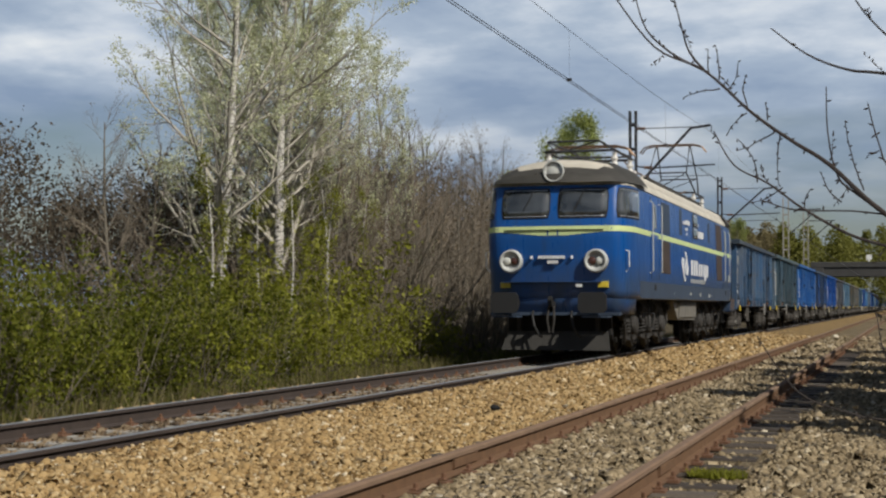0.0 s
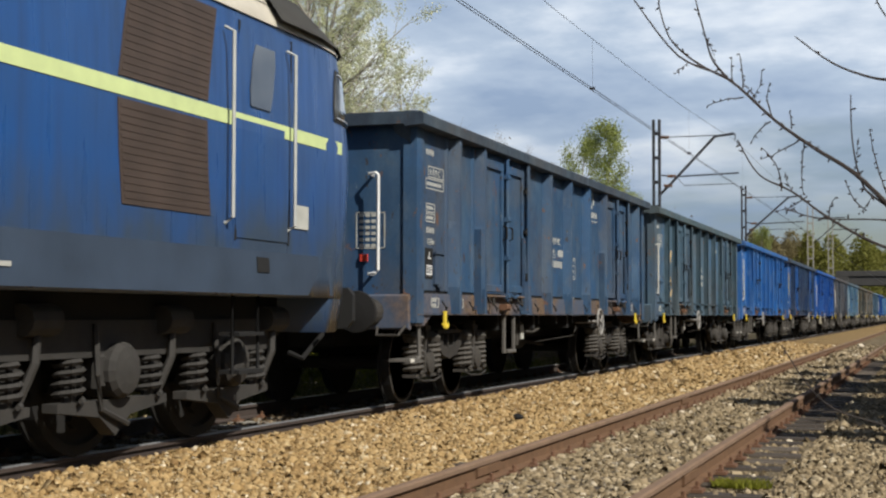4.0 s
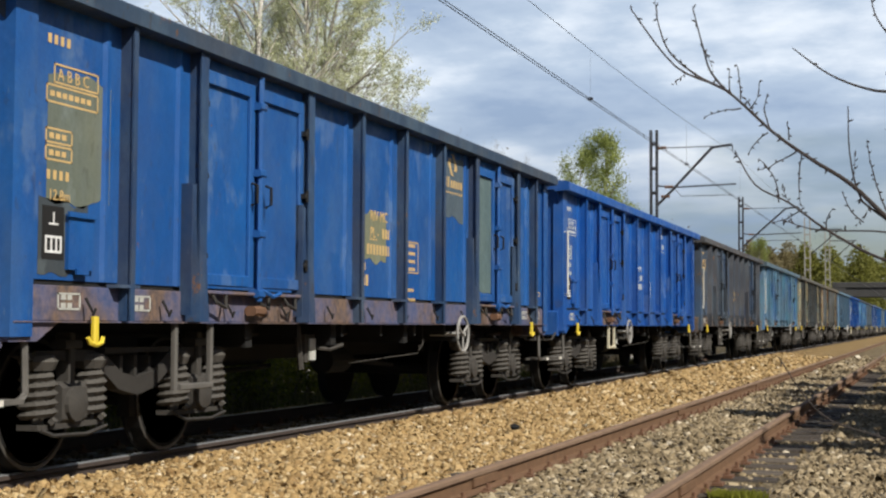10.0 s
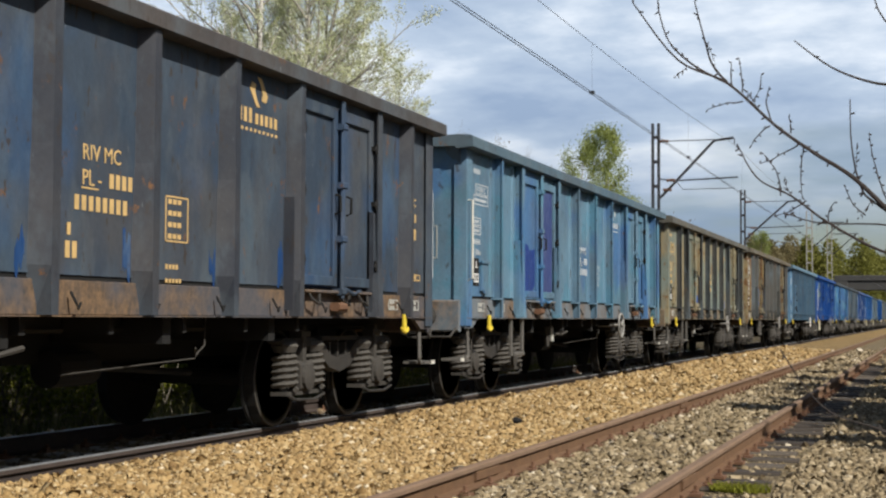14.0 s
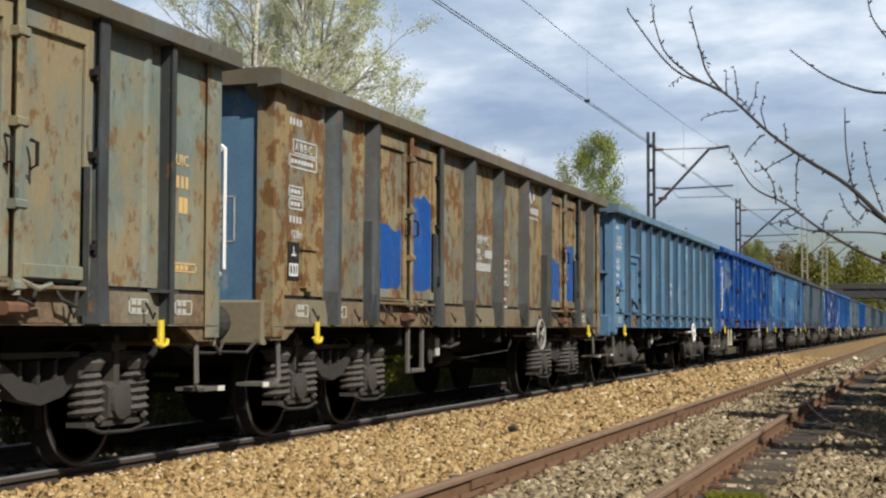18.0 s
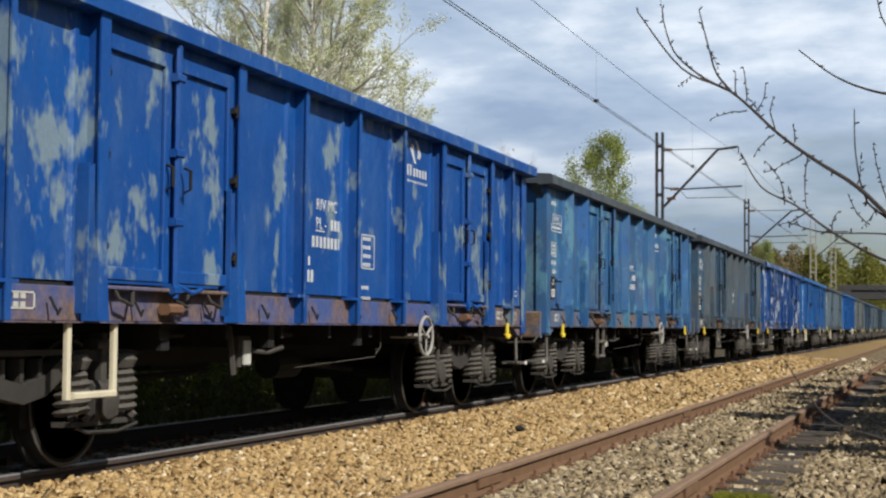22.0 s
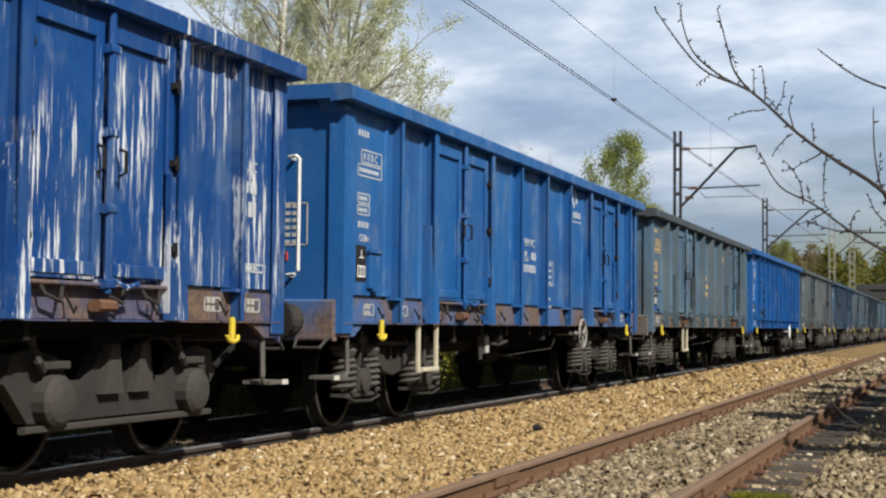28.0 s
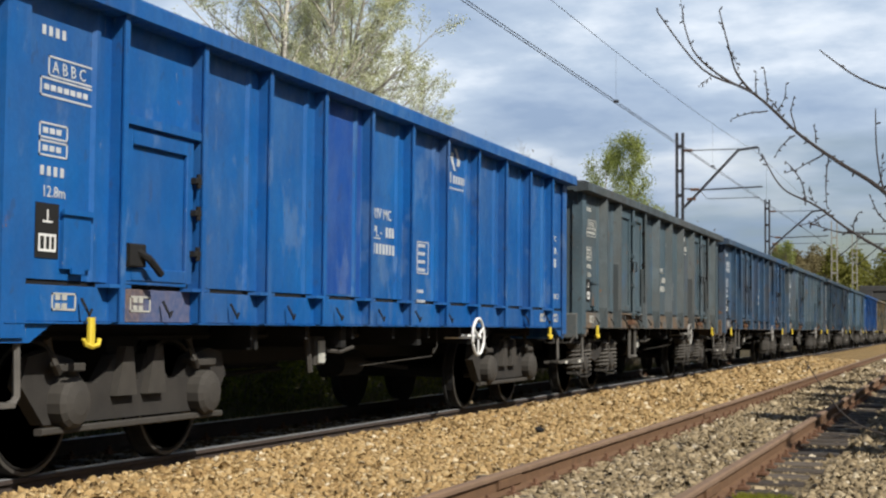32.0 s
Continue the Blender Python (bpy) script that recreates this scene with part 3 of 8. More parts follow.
def rail_mesh(name, x, top, y0, y1, worn):
    """A flat-bottomed rail with its foot, web and head."""
    h = 0.155
    z = top - h
    prof = [(-0.070, z), (0.070, z), (0.070, z + 0.012), (0.012, z + 0.03), (0.010, top - 0.042), (0.036, top - 0.034), (0.036, top - 0.008), (0.026, top),
            (-0.026, top), (-0.036, top - 0.008), (-0.036, top - 0.034), (-0.010, top - 0.042), (-0.012, z + 0.03), (-0.070, z + 0.012)]
    e = new(name)
    e.location = (x, 0, 0)
    bm = bmesh.new()
    prism(bm, prof, 1, y0, y1)
    part("rail_profile", bm, M["rail_dark"] if worn else M["rail_rust"], e)
    if not worn:
        bm = bmesh.new()
        prism(bm, [(-0.037, top - 0.034), (0.037, top - 0.034), (0.038, top - 0.007), (0.027, top + 0.003), (-0.027, top + 0.003), (-0.038, top - 0.007)], 1, y0, y1)
        part("rail_head", bm, M["rail_brown"], e, "brown rusted rail head")
        # fish-plated joints
        for yj in (10.4, 19.5, 28.6):
            bm = bmesh.new()
            bx(bm, (0.012, yj - 0.3, z + 0.04), (0.032, yj + 0.3, top - 0.045), 0.006)
            part("fish_plate", bm, M["rail_rust"], e)
    if worn:
        bm = bmesh.new()
        prism(bm, [(-0.031, top - 0.001), (0.033, top - 0.006), (0.026, top + 0.002), (-0.022, top + 0.002)], 1, y0, y1)
        part("running_band", bm, M["rail_top"], e, "worn bright running surface")
    return e


def clip_mesh():
    bm = bmesh.new()
    bx(bm, (-0.15, -0.075, -0.012), (0.15, 0.075, 0.012))
    for s in (-1, 1):
        bx(bm, (s * 0.10 - 0.022, -0.035, 0.012), (s * 0.10 + 0.022, 0.035, 0.032), 0.006)
        turned(bm, [(0.012, 0.016), (0.062, 0.016), (0.066, 0.008)], (s * 0.105, 0, 0), "z", 6)
    me = bpy.data.meshes.new("rail_chair")
    bm.to_mesh(me)
    bm.free()
    me.materials.append(M["rust"])
    return me


chair_me = clip_mesh()
for x, top, worn, lab in ((MAIN + 0.754, RAIL_Z, True, "running rail with a bright worn head on tan ballast"), (MAIN - 0.754, RAIL_Z, True, "running rail with a bright worn head on tan ballast"),
                          (SIDING - 0.754, SIDE_Z, False, "rust-brown rail of the disused siding"), (SIDING + 0.754, SIDE_Z, False, "rust-brown rail of the disused siding")):
    r = tagged(rail_mesh("rail", x, top, -30, 520, worn), lab, "rail", "rails of the running line" if worn else "rails of the siding")
    for k in range(72):
        c = new("rail_chair", chair_me)
        c.parent = r
        c.location = (0, 7.2 + 0.6 * k, top - 0.152)

sl = bmesh.new()
bx(sl, (-1.28, -0.12, -0.15), (1.28, 0.12, 0.0), 0.018)
sleeper_me = bpy.data.meshes.new("sleeper")
sl.to_mesh(sleeper_me)
sl.free()
sleeper_me.materials.append(M["sleeper"])
rs = random.Random(5)
for k in range(72):
    s = tagged(new("sleeper", sleeper_me), "dark weathered wooden sleeper half sunk in stones under the siding", "sleeper", "sleepers of the siding")
    s.matrix_basis = pose(SIDING + rs.uniform(-0.05, 0.05), 7.2 + 0.6 * k + rs.uniform(-0.03, 0.03), SIDE_Z - 0.162, 0, rs.uniform(-0.6, 0.6), rs.uniform(-1.5, 1.5))
cs = bmesh.new()
prism(cs, [(-0.13, -0.2), (0.13, -0.2), (0.10, 0.0), (-0.10, 0.0)], 0, -1.25, 1.25)
cs_me = bpy.data.meshes.new("concrete_sleeper")
cs.to_mesh(cs_me)
cs.free()
cs_me.materials.append(M["concrete"])
for k in range(72):
    s = tagged(new("concrete_sleeper", cs_me), "concrete sleeper sunk in tan ballast under the running line", "sleeper", "sleepers of the running line")
    s.location = (MAIN, 7.2 + 0.6 * k, RAIL_Z - 0.158)

# a dark lump on the ballast and a tuft of moss by the siding
bm = bmesh.new()
bmesh.ops.create_icosphere(bm, subdivisions=2, radius=0.075)
for v in bm.verts:
    v.co *= 0.8 + 0.5 * noise.noise(v.co * 9)
    v.co.z *= 0.6
lump = tagged(part("coal_lump", bm, M["under"]), "dark lump of coal lying on the tan ballast", "coal")
lump.location = (-4.47, 15.8, 0.04)
rng = np.random.default_rng(8)


def blades(name, count, radius, height, material, label, cat, at, kind=""):
    v, f = [], []
    for i in range(count):
        a, d = rng.uniform(0, math.tau), radius * math.sqrt(rng.uniform())
        x, y = at[0] + d * math.cos(a), at[1] + d * math.sin(a) * 0.7
        h, t = height * rng.uniform(0.4, 1), rng.uniform(0, math.tau)
        lean = rng.normal(0, 0.35, 2) * h
        w = 0.006
        b = len(v)
        v += [(x - w * math.cos(t), y - w * math.sin(t), at[2]), (x + w * math.cos(t), y + w * math.sin(t), at[2]), (x + lean[0], y + lean[1], at[2] + h)]
        f.append((b, b + 1, b + 2))
    me = bpy.data.meshes.new(name)
    me.from_pydata(v, [], f)
    return tagged(link(name, me, material), label, cat, kind=kind)


blades("moss_tuft", 900, 0.22, 0.07, M["leaf_yellow"], "low yellow-green moss tuft between the stones", "moss", (-1.33, 10.7, -0.06))

# ---------------------------------------------------------------- overhead line
CONTACT_Z, HANG_Z = 5.88, 7.50


def mast(y, x, height, lattice=True):
    e = tagged(new("catenary_mast"), "dark steel catenary mast with a bracket over the track", "mast", "masts of the overhead line")
    e.location = (x, y, 0)
    for s in (-1, 1):
        bm = bmesh.new()
        prism(bm, [(s * 0.15, -0.08), (s * 0.065, -0.08), (s * 0.065, 0.08), (s * 0.15, 0.08)], 2, -0.5, height)
        part("channel", bm, M["mast"], e)
    for k in range(int(height / 0.9)):
        bm = bmesh.new()
        bx(bm, (-0.10, -0.05, 0.6 + 0.9 * k), (0.10, 0.05, 0.72 + 0.9 * k))
        part("batten", bm, M["mast"], e)
    tip = MAIN - x
    bm = bmesh.new()
    tube(bm, [(0.1, 0, height - 0.66), (tip - 0.7, 0, height - 0.66)], 0.018)
    part("stay_rod", bm, M["mast"], e)
    bm = bmesh.new()
    tube(bm, [(0.14, 0, height - 2.75), (0.45, 0, height - 2.45), (tip - 0.75, 0, height - 0.7), (tip - 0.05, 0, height - 0.62)], 0.05, 8)
    part("bracket_tube", bm, M["mast"], e)
    bm = bmesh.new()
    tube(bm, [(0.14, 0, height - 2.05), (0.75, 0, height - 2.12), (tip + 0.1, 0, height - 2.05)], 0.03)
    part("registration_arm", bm, M["mast"], e)
    for (ax, az) in ((0.42, height - 2.45), (0.55, height - 2.1), (0.3, height - 0.66)):
        bm = bmesh.new()
        turned(bm, [(-0.16, 0.03), (-0.12, 0.07), (-0.06, 0.04), (0, 0.07), (0.06, 0.04), (0.12, 0.07), (0.16, 0.03)], (ax, 0, az), "x", 10)
        part("insulator", bm, M["rust"], e)
    bm = bmesh.new()
    tube(bm, [(0.75, 0, height - 2.15), (1.0, 0, height - 2.45), (tip, 0, CONTACT_Z + 0.05)], 0.014)
    part("steady_arm", bm, M["mast"], e)
    tube_bm = bmesh.new()
    tube(tube_bm, [(tip - 0.02, 0, height - 0.62), (tip - 0.02, 0, HANG_Z)], 0.02)
    part("suspension_clamp", tube_bm, M["mast"], e)
    return e


mast(52.4, -9.50, 8.37)
mast(80.8, -9.80, 8.37)
for y, x, h in ((126.5, -9.75, 10.5), (152.5, -9.75, 11.0)):
    e = tagged(new("far_mast"), "pale concrete catenary mast far along the line", "mast", "far masts of the overhead line")
    e.location = (x, y, 0)
    for s in (-1, 1):
        bm = bmesh.new()
        prism(bm, [(s * 0.27, -0.10), (s * 0.18, -0.10), (s * 0.18, 0.10), (s * 0.27, 0.10)], 2, -0.6, h)
        part("leg", bm, M["mast_far"], e)
    for k in range(9):
        bm = bmesh.new()
        bx(bm, (-0.18, -0.08, 1 + k), (0.18, 0.08, 1.12 + k))
        part("rung", bm, M["mast_far"], e)
    bm = bmesh.new()
    tube(bm, [(0.2, 0, h - 1.0), (2.9, 0, h - 1.0)], 0.05)
    tube(bm, [(0.2, 0, h - 3.2), (2.6, 0, h - 1.1)], 0.05)
    part("bracket", bm, M["mast"], e)

MAST_Y = (-6.0, 52.4, 80.8, 126.5, 152.5, 230.0)


def hang(y):
    """Height of the messenger wire."""
    for a, b in zip(MAST_Y, MAST_Y[1:]):
        if a <= y <= b:
            u = (y - a) / (b - a)
            return HANG_Z - 4 * u * (1 - u) * 0.62 * ((b - a) / 60) ** 2
    return HANG_Z


for name, off, zf, r in (("contact_wire", 0.035, lambda y: CONTACT_Z, 0.008), ("contact_wire", -0.035, lambda y: CONTACT_Z, 0.008), ("messenger_wire", 0.0, hang, 0.006)):
    bm = bmesh.new()
    tube(bm, [(MAIN + off, y, zf(y)) for y in [-6 + 2.36 * k for k in range(101)]], r, 5)
    tagged(part(name, bm, M["wire"]), "thin dark overhead wire above the running line", "wire", "overhead wires")
for k in range(12):
    y = 4.0 + 12.6 * k
    bm = bmesh.new()
    tube(bm, [(MAIN, y, CONTACT_Z), (MAIN, y, hang(y))], 0.0022, 4)
    bx(bm, (MAIN - 0.05, y - 0.03, CONTACT_Z - 0.01), (MAIN + 0.05, y + 0.03, CONTACT_Z + 0.05))
    tagged(part("dropper", bm, M["wire"]), "thin dropper wire with a clamp on the contact wire", "wire", "droppers")

# ---------------------------------------------------------------- road bridge far along the line
e = tagged(new("road_bridge"), "dark concrete road bridge crossing far along the line", "bridge")
e.location = (0, 242, 0)
for name, lo, hi in (("deck", (-14.5, -4, 6.0), (60, 4, 7.4)), ("parapet", (-14.5, -4.2, 7.4), (60, -3.9, 8.3)), ("parapet", (-14.5, 3.9, 7.4), (60, 4.2, 8.3)),
                     ("abutment", (-17, -5, -0.5), (-12.5, 5, 7.4)), ("pier", (3.2, -3.5, -0.5), (4.4, 3.5, 6.0)), ("abutment", (24, -5, -0.5), (62, 5, 6.0))):
    bm = bmesh.new()
    bx(bm, lo, hi, 0.08 if name == "parapet" else 0)
    part(name, bm, M["bridge"], e)
bm = bmesh.new()
tube(bm, [(-5.5, -4.3, 8.3), (-5.5, -4.3, 9.4)], 0.12)
bx(bm, (-5.9, -4.4, 8.6), (-5.1, -4.2, 9.4))
part("sign", bm, M["white"], e, "small white sign on the parapet")

# ---------------------------------------------------------------- locomotive (its own space: z from the rail top, front towards -y)
NOSE, TAIL = -9.27, 8.95


def outline(z):
    """Half plan of the body at height z: points from the front's middle round the +x side to the rear's middle."""
    def end(z):
        return 0.22 * max(0, (z - 2.55) / 0.9) ** 1.2 + 0.16 * max(0, (2.3 - z) / 1.3) if z > 0 else 0
    back = end(z)
    half = 1.50 - 0.05 * max(0, (z - 2.6) / 0.85)
    pts = []
    yf = NOSE + back
    for k in range(9):
        x = 1.16 * k / 8
        pts.append((x, yf + 0.07 * (x / 1.16) ** 2))
    for k in range(1, 11):
        u = k / 10
        a, c, b = (1.16, yf + 0.07), (half - 0.02, yf + 0.17), (half, yf + 1.0)
        pts.append(tuple((1 - u) ** 2 * a[i] + 2 * u * (1 - u) * c[i] + u * u * b[i] for i in (0, 1)))
    yr = TAIL - back
    pts.append((half, 0.0))
    for k in range(0, 11):
        u = 1 - k / 10
        a, c, b = (1.16, yr - 0.07), (half - 0.02, yr - 0.17), (half, yr - 1.0)
        pts.append(tuple((1 - u) ** 2 * a[i] + 2 * u * (1 - u) * c[i] + u * u * b[i] for i in (0, 1)))
    for k in range(7, -1, -1):
        x = 1.16 * k / 8
        pts.append((x, yr - 0.07 * (x / 1.16) ** 2))
    return pts


def skin(s, z, off=0.0):
    """The point of the body's side s metres round from the front's middle (negative: the other side)."""
    pts = outline(z)
    left = abs(s)
    for a, b in zip(pts, pts[1:]):
        d = math.dist(a, b)
        if left <= d:
            u = left / d
            x, y = a[0] + (b[0] - a[0]) * u, a[1] + (b[1] - a[1]) * u
            nx, ny = (b[1] - a[1]) / d, -(b[0] - a[0]) / d
            return Vector(((x + nx * off) * (1 if s >= 0 else -1), y + ny * off, z))
        left -= d
    return Vector((0, pts[-1][1], z))


def along(y):
    """The way round to a place y on the flat side."""
    return 1.16 + 1.02 + (y - (NOSE + 1.0)) + 0.03


def patch(name, s0, s1, z0, z1, material, parent, off=0.006, label="", ns=None, nz=1, smooth=False, cut=0.0):
    """A thin plate lying on the body's skin. cut: how far its upper and lower corners are taken off."""
    ns = ns or max(1, int(abs(s1 - s0) / 0.14))
    bm = bmesh.new()
    rows = []
    for j in range(nz + 1):
        z = z0 + (z1 - z0) * j / nz
        inset = cut if j in (0, nz) and nz > 1 else 0
        rows.append([(s0 + inset + (s1 - s0 - 2 * inset) * i / ns, z) for i in range(ns + 1)])
    outer = [[bm.verts.new(skin(s, z, off)) for s, z in r] for r in rows]
    inner = [[bm.verts.new(skin(s, z, -0.01)) for s, z in r] for r in rows]
    for j in range(nz):
        for i in range(ns):
            bm.faces.new((outer[j][i], outer[j][i + 1], outer[j + 1][i + 1], outer[j + 1][i]))
    for i in range(ns):
        for j in (0, nz):
            bm.faces.new((outer[j][i], outer[j][i + 1], inner[j][i + 1], inner[j][i]))
    for j in range(nz):
        for i in (0, ns):
            bm.faces.new((outer[j][i], outer[j + 1][i], inner[j + 1][i], inner[j][i]))
    return part(name, bm, material, parent, label, smooth)


def window(s0, s1, z0, z1, parent, name="window"):
    w = patch(name, s0 - 0.022, s1 + 0.022, z0 - 0.022, z1 + 0.022, M["rubber"], parent, 0.012, nz=4, cut=0.03)
    patch("pane", s0, s1, z0, z1, M["glass"], w, 0.020, "dark reflecting glass", nz=4, cut=0.03, smooth=True)
    t = 0.010
    for a, b, c, d in ((s0 + 0.04, s1 - 0.04, z1 - 0.022, z1 - 0.022 + t), (s0 + 0.04, s1 - 0.04, z0 + 0.01, z0 + 0.01 + t)):
        patch("trim", a, b, c, d, M["silver"], w, 0.024)
    return w


def bars(parent, rows, material, place, depth=0.004, name="marking"):
    """Markings as plain bars on a flat side: rows (u0, u1, z0, z1); place: x of the side's surface."""
    bm = bmesh.new()
    for a, b, c, d in rows:
        bx(bm, (place - 0.002, a, c), (place + depth, b, d))
    return part(name, bm, material, parent)


def loco_wheelset(parent, y, r=0.625, gauge=0.75):
    bm = bmesh.new()
    tube(bm, [(-gauge - 0.2, 0, 0), (gauge + 0.2, 0, 0)], 0.09, 10)
    for s in (-1, 1):
        turned(bm, [(s * (gauge - 0.07), r + 0.028), (s * (gauge - 0.04), r + 0.025), (s * (gauge - 0.035), r), (s * (gauge + 0.065), r - 0.006), (s * (gauge + 0.068), r - 0.08),
                    (s * (gauge + 0.03), r - 0.1), (s * (gauge + 0.02), 0.2), (s * (gauge + 0.09), 0.18), (s * (gauge + 0.09), 0.02)], (0, 0, 0), "x", 26)
        for k in range(6):
            a = k * math.tau / 6
            bx(bm, (s * (gauge + 0.045) - 0.03, 0.36 * math.cos(a) - 0.05, 0.36 * math.sin(a) - 0.05), (s * (gauge + 0.045) + 0.03, 0.36 * math.cos(a) + 0.05, 0.36 * math.sin(a) + 0.05))
    w = part("wheelset", bm, M["wheel"], parent)
    w.location = (0, y, r)
    return w


def pantograph(parent, y, raised, z0=4.12):
    """A diamond pantograph on its insulators."""
    e = new("pantograph")
    e.parent = parent
    e.location = (0, y, z0)
    bm = bmesh.new()
    for s in (-1, 1):
        tube(bm, [(s * 0.75, -1.1, 0.22), (s * 0.75, 1.1, 0.22)], 0.03)
        tube(bm, [(-0.75, s * 1.1, 0.22), (0.75, s * 1.1, 0.22)], 0.03)
    part("base_frame", bm, M["mast"], e)
    for sx in (-1, 1):
        for sy in (-1, 1):
            bm = bmesh.new()
            turned(bm, [(-0.12, 0.05), (-0.06, 0.08), (0.0, 0.05), (0.06, 0.085), (0.12, 0.05), (0.2, 0.05)], (sx * 0.72, sy * 0.9, 0), "z", 10)
            part("insulator", bm, M["porcelain"], e)
    h = 1.42 if raised else 0.10
    knee = 0.55 if raised else 0.10
    wide = 1.15 if raised else 1.75
    for sy in (-1, 1):
        for sx in (-1, 1):
            bm = bmesh.new()
            tube(bm, [(sx * 0.7, sy * 0.3, 0.26), (sx * 0.55, sy * wide, 0.26 + knee), (sx * 0.5, sy * 0.12, 0.26 + h)], [0.028, 0.024, 0.02])
            part("arm", bm, M["mast"], e)
        bm = bmesh.new()
        tube(bm, [(-0.55, sy * wide, 0.26 + knee), (0.55, sy * wide, 0.26 + knee)], 0.022)
        part("cross_tube", bm, M["mast"], e)
        bm = bmesh.new()
        tube(bm, [(-0.7, sy * 0.3, 0.26), (0.55, sy * wide, 0.26 + knee)], 0.014)
        part("brace", bm, M["mast"], e)
    bm = bmesh.new()
    for sy in (-0.16, 0.16):
        pts = [(-0.98, sy, h + 0.10), (-0.85, sy, h + 0.26), (-0.6, sy, h + 0.32), (0.6, sy, h + 0.32), (0.85, sy, h + 0.26), (0.98, sy, h + 0.10)]
        tube(bm, pts, 0.022)
    tube(bm, [(-0.5, -0.16, h + 0.29), (-0.5, 0.16, h + 0.29)], 0.02)
    tube(bm, [(0.5, -0.16, h + 0.29), (0.5, 0.16, h + 0.29)], 0.02)
    part("collector_head", bm, M["copper"], e)
    return e


def coupling_front(parent, y):
    """Hook, screw coupling and hoses on an end beam at y, facing -y."""
    bm = bmesh.new()
    prism(bm, [(y - 0.30, 1.02), (y, 1.00), (y, 1.10), (y - 0.18, 1.13), (y - 0.28, 1.22), (y - 0.36, 1.14)], 0, -0.04, 0.04)
    part("draw_hook", bm, M["under"], parent)
    bm = bmesh.new()
    tube(bm, [(-0.05, y - 0.2, 1.02), (-0.07, y - 0.26, 0.75), (-0.03, y - 0.24, 0.5), (0.03, y - 0.24, 0.5), (0.07, y - 0.26, 0.75), (0.05, y - 0.2, 1.02)], 0.024)
    part("screw_coupling", bm, M["bogie"], parent)
    for s in (-0.42, 0.36):
        bm = bmesh.new()
        tube(bm, [(s, y + 0.02, 0.92), (s + 0.02, y - 0.12, 0.84), (s + 0.08, y - 0.2, 0.62), (s + 0.16, y - 0.14, 0.45), (s + 0.2, y - 0.05, 0.42)], 0.026)
        part("brake_hose", bm, M["rubber"], parent)


